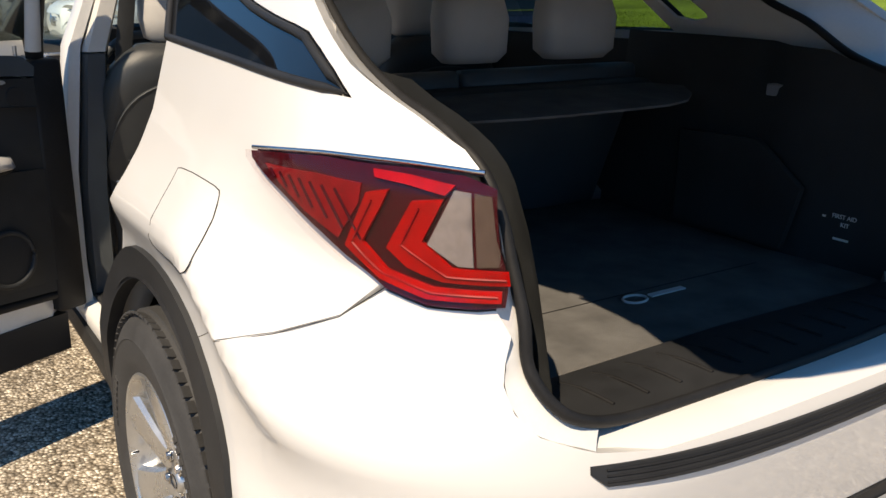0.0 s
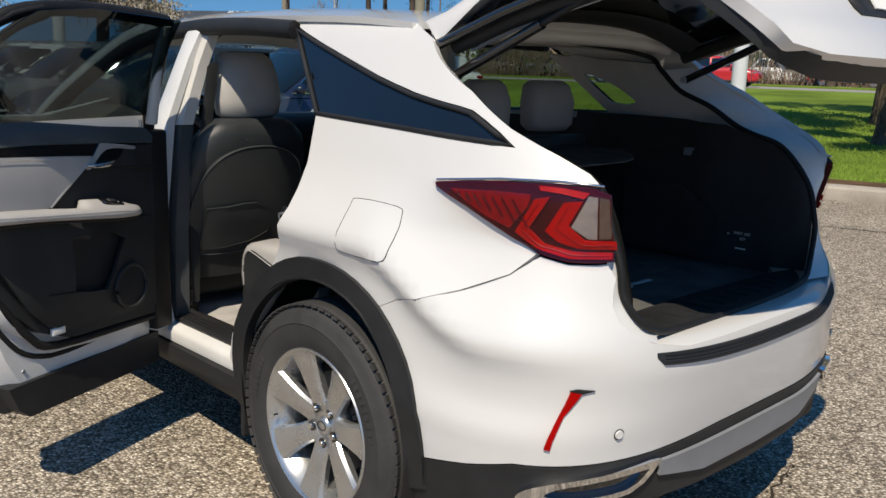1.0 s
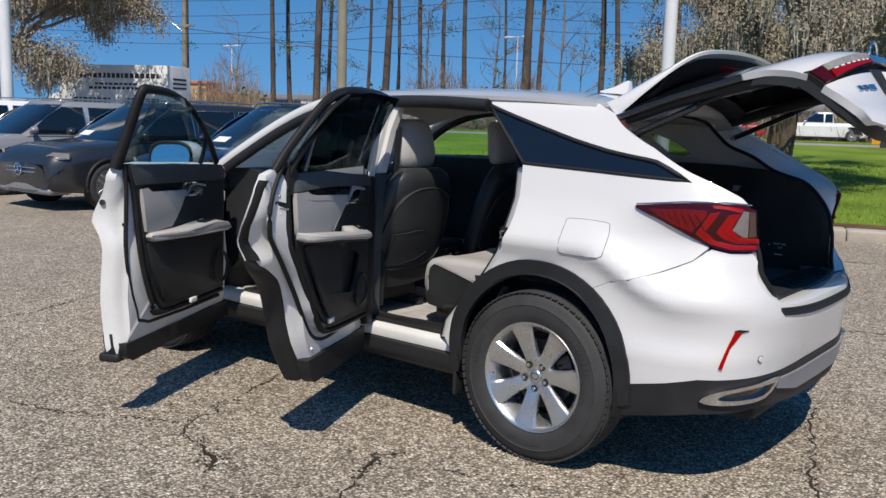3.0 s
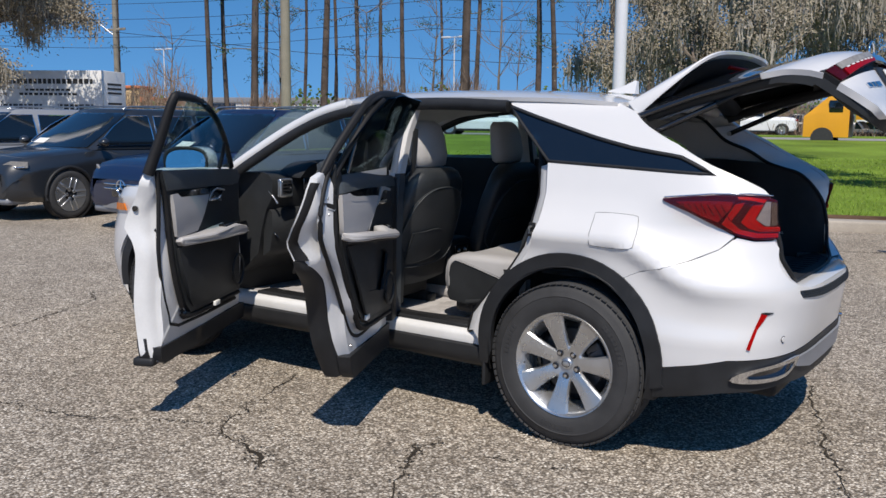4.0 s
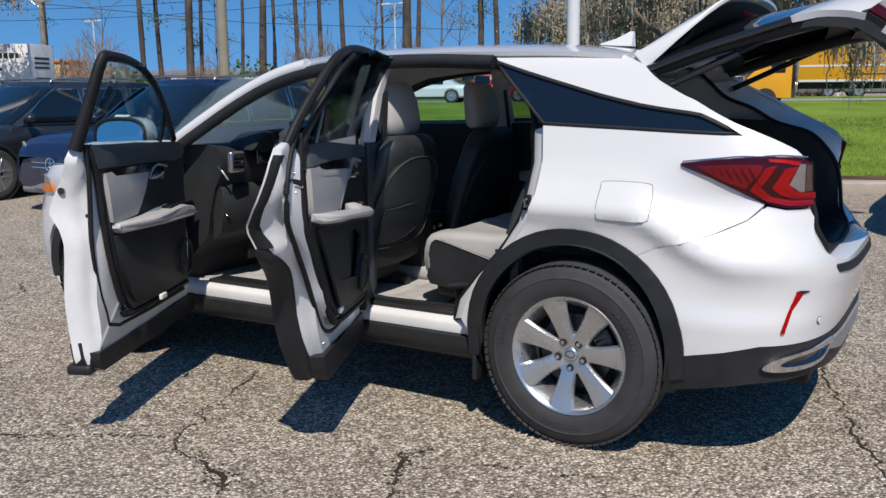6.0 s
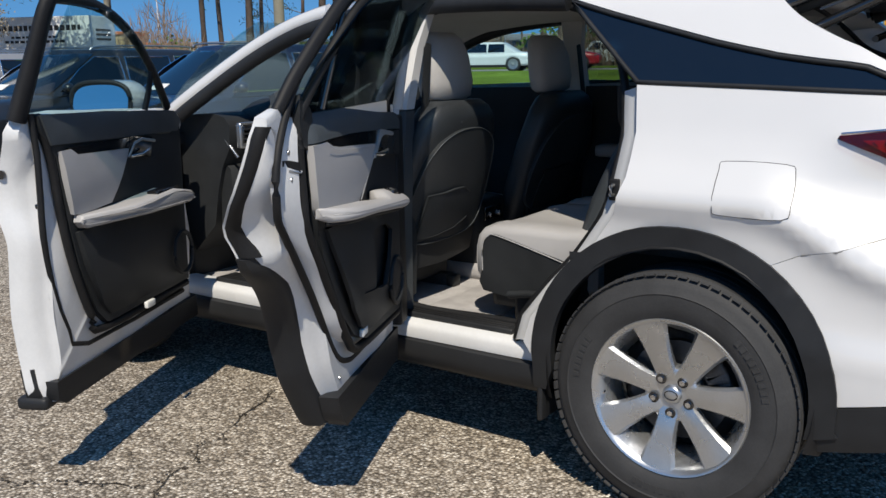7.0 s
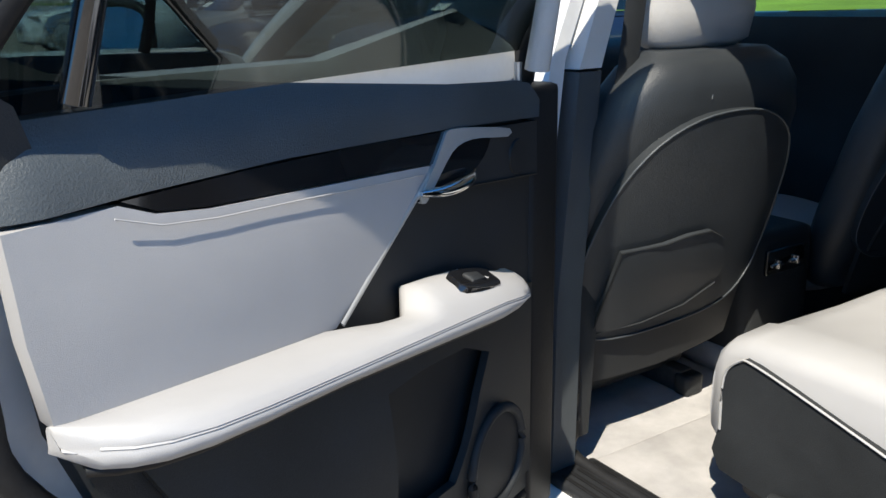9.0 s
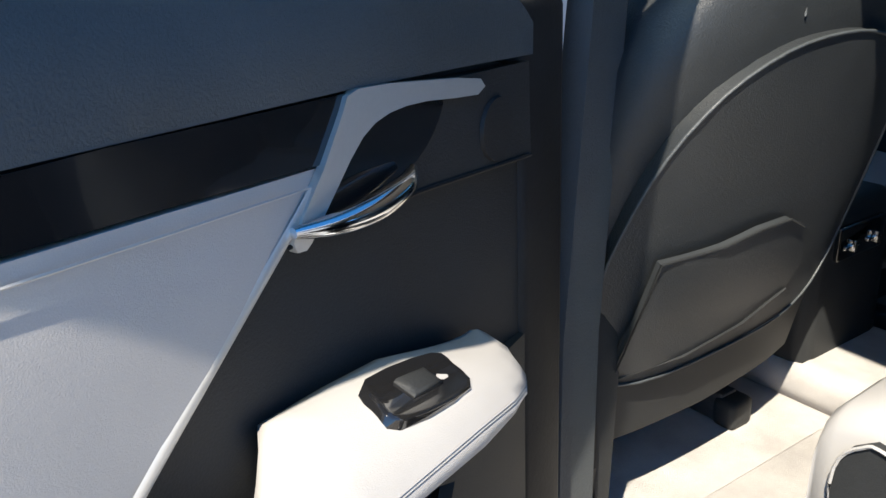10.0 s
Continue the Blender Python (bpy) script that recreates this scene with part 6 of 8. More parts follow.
part("screen", box(-2.10, -2.08, -0.12, 0.2, 1.16, 1.27, 0.008), GLOSS, dash)
knee = []
for y in np.linspace(-0.72, -0.12, 9):
    e = 0.03 * abs((y + 0.42) / 0.30) ** 4
    knee.append([(-2.11 - e, y, 0.66), (-2.05 - e, y, 0.70), (-2.025 - e, y, 0.82), (-2.03 - e, y, 0.93), (-2.06 - e, y, 0.955), (-2.12, y, 0.95)])
part("knee_panel", loft(knee), BLACK, dash, "black knee panel", angle=50)
part("bonnet_lever", tube([(-2.07, -0.70, 0.815), (-2.045, -0.705, 0.80), (-2.03, -0.69, 0.775)], 0.010, 8, flat=0.6), GLOSS, dash)
for x, y in ((-2.13, -0.45), (-2.15, -0.28)):
    part("pedal", box(x, x + 0.02, y - 0.035, y + 0.035, 0.52, 0.62, 0.006), RUBBER, dash)
hub = Matrix.Translation((-1.80, -0.385, 1.03)) @ pose(0, 0, 0, 0, 68, 0)
wheel_rim = part("steering_wheel", tube([hub @ Vector((0.185 * math.cos(a), 0.185 * math.sin(a), 0)) for a in np.linspace(0, math.tau, 41)[:-1]], 0.016, 10, closed=True), LEATHER, CAR, "black leather steering wheel")
bm = bmesh.new()
add_tube(bm, [hub @ Vector((0, -0.18, 0)), hub @ Vector((0, 0.18, 0))], 0.02, 8)
add_tube(bm, [hub @ Vector((0, 0, 0)), hub @ Vector((0.18, 0, 0))], 0.018, 8)
add_cyl(bm, hub @ Vector((0, 0, -0.02)), hub @ Vector((0, 0, 0.035)), 0.07, 0.055, 20)
add_cyl(bm, hub @ Vector((0, 0, -0.18)), hub @ Vector((0, 0, 0)), 0.035, 0.035, 12)
part("spoke", bm, SATIN, wheel_rim)
part("centre_console", box(-2.0, -1.18, -0.12, 0.12, 0.45, 0.78, 0.03), BLACK, CAR, "black centre console")
part("console_vents", box(-1.185, -1.170, -0.07, 0.07, 0.68, 0.74, 0.004), GLOSS, CAR)
for d in (-0.035, 0.035):
    bm = bmesh.new()
    add_box(bm, -1.172, -1.166, d - 0.022, d + 0.022, 0.70, 0.706, 0.001)
    add_box(bm, -1.172, -1.160, d - 0.004, d + 0.004, 0.695, 0.715, 0.001)
    part("vent_key", bm, CHROME, CAR)
part("rear_mirror", box(-1.83, -1.80, -0.12, 0.12, 1.42, 1.49, 0.015), BLACK, CAR)

# right flank seen from inside: inner trim with the window openings, pillars and glass
rt = [(-2.25, 0.45), (-0.55, 0.45), (-0.30, 0.75), (-0.14, 1.0), (-0.14, 1.255), (-2.2, 1.225)]
part("door_trim", sheet(rt, lambda x, z: (x, half_width(x, min(z, 1.1)) - 0.15, z), 0.02, 0.12), BLACK, CAR, "black trim of the shut right doors")
body = [(-2.30, 0.40), (-0.46, 0.40), (-0.42, 0.58), (-0.30, 0.77), (-0.18, 0.93), (-0.16, 1.1), (-0.19, 1.29), (-2.2, 1.235), (-2.32, 1.1)]
part("door_skin", sheet(body, lambda x, z: (x, half_width(x, z), z), 0.01, 0.08, flip=True), PAINT, CAR, "shut white right doors", angle=60)
part("door_glass", sheet([(-1.12, 1.25), (-0.20, 1.285), (-0.47, 1.55), (-1.09, 1.565)], lambda x, z: (x, half_width(-0.6, z) - 0.02, z), 0.004, 0.1, flip=True), SIDE_TINT, CAR)
part("door_glass", sheet([(-2.12, 1.22), (-1.18, 1.245), (-1.16, 1.56), (-1.5, 1.53), (-1.8, 1.42)], lambda x, z: (x, half_width(-0.6, z) - 0.02, z), 0.004, 0.1, flip=True), PANE, CAR)
part("inner_handle", tube([(-0.72, 0.73, 1.09), (-0.66, 0.71, 1.10), (-0.60, 0.72, 1.11)], 0.008, 6), CHROME, CAR)
part("armrest", box(-1.0, -0.40, 0.66, 0.76, 0.90, 0.96, 0.02), LIGHT, CAR)
part("windscreen", sheet([(-0.60, 0), (-0.70, 0.5), (-0.76, 1), (0.76, 1), (0.70, 0.5), (0.60, 0)], lambda y, t: (-1.93 - 0.60 * t - 0.10 * (1 - (y / 0.76) ** 2), y, 1.545 - 0.47 * t + 0.05 * math.sin(math.pi * t)), 0.005, 0.12, flip=True), CLEAR, CAR, "clear windscreen")

# ------------------------------------------------------------------ nose
NOSE_Z, NOSE_X = (0.2, 0.35, 0.55, 0.75, 0.9, 1.0), (-3.60, -3.78, -3.84, -3.82, -3.76, -3.66)


def nose(side, off=0.0):
    def fn(s, z):
        if s <= 0:
            return Vector((XF - s, side * (half_width(0.0, min(z, 1.02)) + off - 0.01), z))
        return None
    def wrap(s, z):
        a = -XF + np.interp(z, NOSE_Z, NOSE_X)
        b = half_width(0.0, min(z, 1.02)) - 0.01 + off
        f = s / 1.4 * math.pi / 2
        r = (math.sin(f) ** 3 + math.cos(f) ** 3) ** (-1 / 3)
        return Vector((XF + (a - off) * r * math.sin(f), side * b * r * math.cos(f), z))
    return lambda s, z: fn(-s, z) if s <= 0 and fn(-s, z) is not None else (Vector((XF - s, side * (half_width(0.0, min(z, 1.02)) + off - 0.01), z)) if s <= 0 else wrap(s, z))


def hood_z(x, y):
    return float(np.interp(x, (-3.72, -3.6, -3.3, -2.9, -2.4), (0.93, 0.985, 1.05, 1.085, 1.10))) + 0.02 * (1 - (y / 0.8) ** 2)


for side in (-1, 1):
    arch_cut = [(-(x - XF), z) for x, z in arc(-2.79, ARCH_Z, ARCH_OUT, 180, 0, 18)]
    f = [(-0.46, 0.40), (-0.46, 1.06), (0.0, 1.055), (0.5, 1.03), (0.75, 0.98), (0.75, 0.30), (0.55, 0.27)] + arch_cut
    part("front_fender", sheet(ccw(f), nose(side), 0.02, 0.05, flip=side < 0), PAINT, CAR, "white front wing", angle=50)
    b = [(0.755, 0.29), (0.755, 0.975), (1.1, 0.95), (1.4, 0.94), (1.4, 0.26), (1.0, 0.26)]
    part("front_bumper", sheet(ccw(b), nose(side), 0.02, 0.05, flip=side < 0), PAINT, CAR, angle=50)
    part("grille", sheet([(1.15, 0.35), (1.4, 0.35), (1.4, 0.9), (1.22, 0.9)], nose(side, 0.006), 0.01, 0.06, flip=side < 0), GLOSS, CAR)
    part("headlamp", sheet([(0.45, 0.88), (0.62, 0.86), (1.0, 0.84), (1.05, 0.92), (0.7, 0.965), (0.5, 0.955)], nose(side, 0.008), 0.01, 0.06, flip=side < 0), SMOKE, CAR, "clear headlamp")
    part("side_marker", sheet([(0.42, 0.875), (0.60, 0.865), (0.62, 0.91), (0.45, 0.92)], nose(side, 0.012), 0.008, 0.05, flip=side < 0), AMBER, CAR, "amber side marker")
    part("front_valance", sheet([(0.5, 0.20), (1.4, 0.20), (1.4, 0.275), (0.5, 0.29)], nose(side, 0.006), 0.02, 0.06, flip=side < 0), CLAD, CAR)
part("bonnet", sheet([(-3.70, -0.45), (-3.55, -0.66), (-3.3, -0.80), (-2.9, -0.87), (-2.4, -0.86), (-2.38, 0.86), (-2.9, 0.87), (-3.3, 0.80), (-3.55, 0.66), (-3.70, 0.45)], lambda x, y: (x, y, hood_z(x, y) - 0.03 * (abs(y) / 0.86) ** 4), 0.015, 0.09), PAINT, CAR, "white bonnet", angle=60)
part("firewall", box(-2.45, -2.33, -0.74, 0.74, 0.35, 1.04, 0.02), BLACK, CAR)
part("cowl", box(-2.55, -2.32, -0.80, 0.80, 1.03, 1.09, 0.02), CLAD, CAR)
# ------------------------------------------------------------------ ground
def asphalt_material():
    m, nt, b = nodes_of("exposed_aggregate_asphalt")
    tc = nt.nodes.new("ShaderNodeTexCoord")
    vo = nt.nodes.new("ShaderNodeTexVoronoi")
    vo.inputs["Scale"].default_value = 88
    nt.links.new(tc.outputs["Object"], vo.inputs["Vector"])
    vo2 = nt.nodes.new("ShaderNodeTexVoronoi")
    vo2.inputs["Scale"].default_value = 27
    nt.links.new(tc.outputs["Object"], vo2.inputs["Vector"])
    pebble = ramp(nt, vo.outputs["Color"], [(0.0, (0.10, 0.088, 0.072)), (0.3, (0.275, 0.242, 0.20)), (0.55, (0.485, 0.43, 0.36)), (0.75, (0.67, 0.605, 0.52)), (1.0, (1.0, 0.96, 0.87))])
    pebble2 = ramp(nt, vo2.outputs["Color"], [(0.15, (0.80, 0.79, 0.78)), (0.8, (1.12, 1.11, 1.09))])
    col = mixed(nt, 1.0, pebble.outputs[0], pebble2.outputs[0], "MULTIPLY")
    gaps = ramp(nt, vo.outputs["Distance"], [(0.32, (1.04, 1.04, 1.04)), (0.68, (0.46, 0.43, 0.40))])
    col = mixed(nt, 1.0, col, gaps.outputs[0], "MULTIPLY")
    big = noise_node(nt, 0.55, 5)
    stains = ramp(nt, big.outputs["Fac"], [(0.32, (0.80, 0.79, 0.78)), (0.55, (1.0, 1.0, 1.0)), (0.75, (1.13, 1.10, 1.05))])
    col = mixed(nt, 1.0, col, stains.outputs[0], "MULTIPLY")
    mid = noise_node(nt, 6.0, 5)
    spots = ramp(nt, mid.outputs["Fac"], [(0.28, (0.78, 0.77, 0.76)), (0.45, (1, 1, 1))])
    col = mixed(nt, 1.0, col, spots.outputs[0], "MULTIPLY")
    nt.links.new(col, b.inputs["Base Color"])
    b.inputs["Roughness"].default_value = 0.85
    b.inputs["Specular IOR Level"].default_value = 0.3
    bp = nt.nodes.new("ShaderNodeBump")
    bp.inputs["Strength"].default_value, bp.inputs["Distance"].default_value = 1.0, 0.008
    bp.invert = True
    nt.links.new(vo.outputs["Distance"], bp.inputs["Height"])
    nt.links.new(bp.outputs[0], b.inputs["Normal"])
    return m


ASPHALT = asphalt_material()
GRASS_SOIL = surface("lawn_green", (0.16, 0.245, 0.035), 0.9, vary=0.35, grain=14, broad=0.35, bump=0.6, spec=0.1)
BLADE = surface("grass_blade", (0.21, 0.33, 0.045), 0.7, vary=0.3, grain=3, broad=0.4, spec=0.2)
CONCRETE = surface("kerb_concrete", (0.40, 0.36, 0.31), 0.85, vary=0.2, grain=60, broad=1.5, bump=0.6, spec=0.3)
MULCH = surface("brown_mulch", (0.14, 0.085, 0.05), 0.95, vary=0.4, grain=30, broad=2, bump=1.0, spec=0.1)
ROAD = surface("pale_road", (0.30, 0.29, 0.28), 0.85, vary=0.12, grain=20, broad=0.2, bump=0.3, spec=0.3)
CRACK = surface("crack_fill", (0.055, 0.046, 0.036), 0.95, vary=0.4, grain=60, broad=4, spec=0.1)

bm = bmesh.new()
bmesh.ops.create_grid(bm, x_segments=4, y_segments=4, size=900)
tagged(link_mesh("ground", bm, ASPHALT, smooth=False), "grey-brown exposed aggregate parking lot", "ground", kind="structure")

ALONG, AWAY, CORNER = Vector((0.945, 0.326, 0)), Vector((-0.326, 0.945, 0)), Vector((-1.2, 8.8, 0))


def land(e, n):
    """The lawn climbs to the street behind it."""
    return 0.7 * ease_step((n - 0.9) / 27) * ease_step((e + 20 + 14 * ease_step((n - 18) / 11)) / 7)


def plot(e, n, z=0.0):
    """A place by metres along the kerb and metres behind it, on the land there."""
    return CORNER + ALONG * e + AWAY * n + Vector((0, 0, z + land(e, n)))


def land_at(x, y):
    d = Vector((x, y, 0)) - CORNER
    return land(d.dot(ALONG), d.dot(AWAY))


def slab(name, e0, e1, n0, n1, z0, z1, mat, label, category, nodes=(1, 1)):
    """A strip of ground that follows the land, with an edge all round."""
    ne, nn = nodes
    rows = [[(e0 + (e1 - e0) * i / ne, n0 + (n1 - n0) * j / nn) for i in range(ne + 1)] for j in range(nn + 1)]
    bm = bmesh.new()
    top = [[bm.verts.new(plot(e, n, z1)) for e, n in r] for r in rows]
    for a, b in zip(top, top[1:]):
        for i in range(ne):
            bm.faces.new((a[i], a[i + 1], b[i + 1], b[i]))
    rim = top[0] + [r[-1] for r in top[1:]] + top[-1][-2::-1] + [r[0] for r in top[-2:0:-1]]
    low = [bm.verts.new((v.co.x, v.co.y, z0)) for v in rim]
    for k in range(len(rim)):
        bm.faces.new((rim[k - 1], low[k - 1], low[k], rim[k]))
    bmesh.ops.recalc_face_normals(bm, faces=bm.faces)
    return tagged(link_mesh(name, bm, mat), label, category, kind="structure")


slab("lawn", -19.8, 70, 0.55, 29.6, -0.05, 0.15, GRASS_SOIL, "bright green mown lawn beyond the kerb", "lawn", (60, 28))
slab("road", -140, 150, 29.7, 41, -0.05, 0.10, ROAD, "pale grey street beyond the lawn", "road", (140, 6))
slab("mulch_bed", -19.7, 70, 0.36, 0.9, -0.05, 0.158, MULCH, "brown mulch edge of the lawn", "mulch", (30, 1))
slab("far_verge", -140, 150, 41.02, 46, -0.05, 0.18, GRASS_SOIL, "grass verge on the far side of the street", "lawn", (140, 4))
slab("far_lot", -140, 150, 46.02, 330, -0.05, 0.12, ASPHALT, "grey parking lot on the far side of the street", "ground", (140, 8))
kerb = thing("kerb", "worn pale concrete kerb round the lawn", "kerb", kind="structure")
for k in range(40):
    bm = bmesh.new()
    add_box(bm, -20 + k * 2.0, -18.008 + k * 2.0, 0.0, 0.37, -0.05, 0.155 + 0.004 * math.sin(k * 2.3), 0.03)
    for v in bm.verts:
        v.co = plot(v.co.x, v.co.y, v.co.z)
    bmesh.ops.recalc_face_normals(bm, faces=bm.faces)
    part("kerb_stone", bm, CONCRETE, kerb)

# grass blades, thick near the kerb
random.seed(3)
verts, faces = [], []
for k in range(26000):
    e, n = random.uniform(-14, 6), 0.9 + 14 * random.random() ** 1.6
    p = plot(e, n, 0.148)
    a, h, w = random.uniform(0, math.tau), random.uniform(0.03, 0.075), random.uniform(0.004, 0.008) * (1 + n * 0.1)
    d = Vector((math.cos(a), math.sin(a), 0))
    lean = Vector((random.uniform(-0.03, 0.03), random.uniform(-0.03, 0.03), h))
    i = len(verts)
    verts += [p - d * w, p + d * w, p + lean]
    faces.append((i, i + 1, i + 2))
me = bpy.data.meshes.new("grass")
me.from_pydata(verts, [], faces)
me.materials.append(BLADE)
tagged(new("grass", me), "short bright green grass blades on the lawn", "grass", kind="stuff")

# cracks in the lot
random.seed(5)


def crack(points, width, name="ground_crack"):
    pts = []
    for a, b in zip(points, points[1:]):
        a, b = Vector((*a, 0)), Vector((*b, 0))
        k = max(2, int((b - a).length / 0.05))
        pts += [a.lerp(b, i / k) + Vector((random.uniform(-0.018, 0.018), random.uniform(-0.018, 0.018), 0)) for i in range(k)]
    bm = bmesh.new()
    last = None
    for i, p in enumerate(pts):
        d = (pts[min(i + 1, len(pts) - 1)] - pts[max(i - 1, 0)]).normalized()
        s = Vector((-d.y, d.x, 0))
        w = width * random.uniform(0.15, 1.0) * (0.25 + 0.75 * abs(math.sin(i * 0.23 + points[0][0] * 5)) ** 1.5)
        q = (bm.verts.new(p + s * w + Vector((0, 0, 0.0045))), bm.verts.new(p - s * w * random.uniform(0.5, 1.0) + Vector((0, 0, 0.0045))))
        if last:
            bm.faces.new((last[0], last[1], q[1], q[0]))
        last = q
        for _ in range(random.randint(1, 4) if width < 0.011 else random.randint(6, 12)):
            c = p + Vector((random.gauss(0, 1), random.gauss(0, 1), 0)) * (0.010 + w * 1.6)
            r, a0 = random.uniform(0.003, 0.009), random.uniform(0, 6)
            bm.faces.new([bm.verts.new((c.x + r * random.uniform(0.6, 1.2) * math.cos(a0 + j * 1.257), c.y + r * random.uniform(0.6, 1.2) * math.sin(a0 + j * 1.257), 0.0045 + 0.0004 * random.random())) for j in range(5)])
    bmesh.ops.recalc_face_normals(bm, faces=bm.faces)
    tagged(link_mesh(name, bm, CRACK, smooth=False), "thin dark crack in the asphalt", "crack", group="cracks in the lot", kind="structure")


crack([(-2.9, -2.15), (-2.08, -2.0), (-1.52, -1.66)], 0.007)
crack([(-1.77, -0.81), (-1.70, -1.04), (-1.52, -1.52), (-1.45, -1.70), (-1.22, -1.80)], 0.006)
crack([(-1.22, -1.78), (-1.05, -1.84), (-0.95, -1.90), (-0.90, -1.96)], 0.022)
crack([(-0.46, -1.22), (-0.54, -1.33), (-0.50, -1.42), (-0.40, -1.60)], 0.012)
crack([(-0.40, -1.60), (-0.32, -1.77), (-0.15, -2.1)], 0.007)
crack([(-0.20, -1.25), (0.10, -1.20), (0.25, -1.15)], 0.006)
crack([(0.72, 0.75), (0.79, 0.47), (0.88, 0.24), (1.0, -0.2), (1.2, -0.73), (1.35, -1.3)], 0.010)
crack([(-4.9, -0.05), (-4.62, -0.22), (-4.23, -1.12), (-4.4, -1.5)], 0.010)
crack([(0.2, 7.0), (-0.9, 6.6), (-2.4, 6.1), (-4.0, 5.4)], 0.016)
crack([(1.0, 3.2), (-0.1, 2.7), (-1.5, 2.3)], 0.010)


# ------------------------------------------------------------------ parked cars
def paint(name, col):
    return surface(name, col, 0.35, vary=0.05, grain=300, broad=1.5, coat=0.7)


CAR_GLASS = surface("dark_car_glass", (0.006, 0.008, 0.010), 0.03, vary=0.1, grain=10, broad=2, coat=1.0, rvary=0.02)
STEEL_RIM = surface("grey_wheel_rim", (0.42, 0.43, 0.44), 0.3, metal=0.8, vary=0.1, grain=60)


def parked_car(label, mat, m, high=1.64, length=4.65, group="parked cars", near=True, bed=False):
    """A parked car, nose towards +x of its own frame, origin on the ground under its middle."""
    car = thing("parked_car", label, "car", m, group)
    L, H, W = length / 2, high, 0.945
    belt, suv = H * 0.615, high > 1.55

    def section(x):
        t = (-L, -L + 0.06, -L + 0.25, -L + 0.7, -0.2, 0.9, L - 0.95, L - 0.5, L - 0.22, L - 0.08, L - 0.02, L)
        zs = float(np.interp(x, t, (0.42, 0.36, 0.29, 0.25, 0.25, 0.25, 0.25, 0.26, 0.28, 0.30, 0.33, 0.38)))
        zb = belt + float(np.interp(x, t, (-0.22, -0.08, -0.01, 0.03, 0.0, 0.01, -0.03, -0.07, -0.13, -0.21, -0.29, -0.36)))
        w = float(np.interp(x, t, (0.70, 0.80, 0.88, W, W * 0.985, W * 0.985, W, 0.925, 0.86, 0.79, 0.74, 0.66)))
        half = ((0.88, zs), (0.965, zs + 0.07), (0.985, zs + 0.18), (0.975, zs + 0.30), (1.0, zb - 0.24), (0.998, zb - 0.17), (0.965, zb - 0.10), (0.93, zb - 0.035), (0.86, zb), (0.70, zb + 0.020), (0.45, zb + 0.032), (0.2, zb + 0.036))
        return [(x, -w * k, z) for k, z in half] + [(x, w * k, z) for k, z in half[::-1]]
    part("body", loft([section(x) for x in (-L, -L + 0.03, -L + 0.06, -L + 0.14, -L + 0.25, -L + 0.45, -L + 0.7, -1.0, -0.2, 0.5, 0.9, 1.15, L - 0.95, L - 0.7, L - 0.5, L - 0.35, L - 0.22, L - 0.14, L - 0.08, L - 0.04, L - 0.02, L)]), mat, car, angle=35)

    def cab(t):
        xb = (-L + 0.14 + 0.42 * t ** 1.4) if suv else (-L + 0.60 + 0.85 * t)
        if bed:
            xb = -0.80 + 0.1 * t
        return xb, 1.20 - 1.02 * t + 0.06 * t * t, 0.872 - 0.165 * t ** 1.5, belt - 0.015 + (H - 0.045 - belt) * t

    def front(t, v):
        """x of the windscreen's surface at the share v of the half width."""
        xb, xf, w, z = cab(t)
        return xf + 0.05 - 0.16 * v ** 2.6 - 0.16 * v ** 12

    def ring(t, k=1.0, up=0.0):
        xb, xf, w, z = cab(t)
        vs = np.linspace(-1, 1, 15)
        fr = [(front(t, abs(v)) * k, v * w * k, z + up) for v in vs]
        re_ = [((xb + 0.10 * abs(v) ** 3 + 0.10 * abs(v) ** 10) * k, v * w * k, z + up) for v in vs[::-1]]
        return fr + re_
    part("cabin", loft([ring(0.0), ring(0.2), ring(0.4), ring(0.6), ring(0.8), ring(0.92), ring(1.0), ring(1.0, 0.955, 0.022), ring(1.0, 0.80, 0.038), ring(1.0, 0.45, 0.045)]), mat, car, angle=40)
    part("windscreen", sheet([(-0.90, 0.06), (0.90, 0.06), (0.885, 0.95), (-0.885, 0.95)], lambda v, t: (front(t, abs(v)) + 0.008, v * cab(t)[2], cab(t)[3] + 0.004), 0.004, 0.1), CAR_GLASS, car, "dark windscreen")
    rear = cab(0.1)[0]
    splits = [(-0.16, 0.72), (-1.06, -0.22)] + ([(rear + 0.26, -1.12)] if suv and not bed else [])
    if bed:
        splits = [(-0.16, 0.72), (rear + 0.12, -0.22)]
    for side in (-1, 1):
        for x0, x1 in splits:
            lean_f = 0.66 if x1 > 0.5 else 0.03
            lean_b = 0.40 if x0 < -1.2 else 0.02
            poly = [(x0, 0.10), (x1 + (0.20 if x1 > 0.5 else 0), 0.10), (x1 + (0.20 if x1 > 0.5 else 0) - lean_f * 0.55, 0.60), (x1 + (0.20 if x1 > 0.5 else 0) - lean_f, 0.88), (x0 + lean_b, 0.88), (x0 + lean_b * 0.4, 0.5)]
            gl = part("window", sheet(ccw(poly), lambda x, t: (x, side * (cab(t)[2] + 0.006), cab(t)[3]), 0.004, 0.12, flip=side > 0), CAR_GLASS, car, "dark side window")
            if near:
                part("window_frame", tube([(x, side * (cab(t)[2] + 0.008), cab(t)[3]) for x, t in resample(ccw(poly), 0.12)], 0.008, 5, closed=True), CHROME, gl)
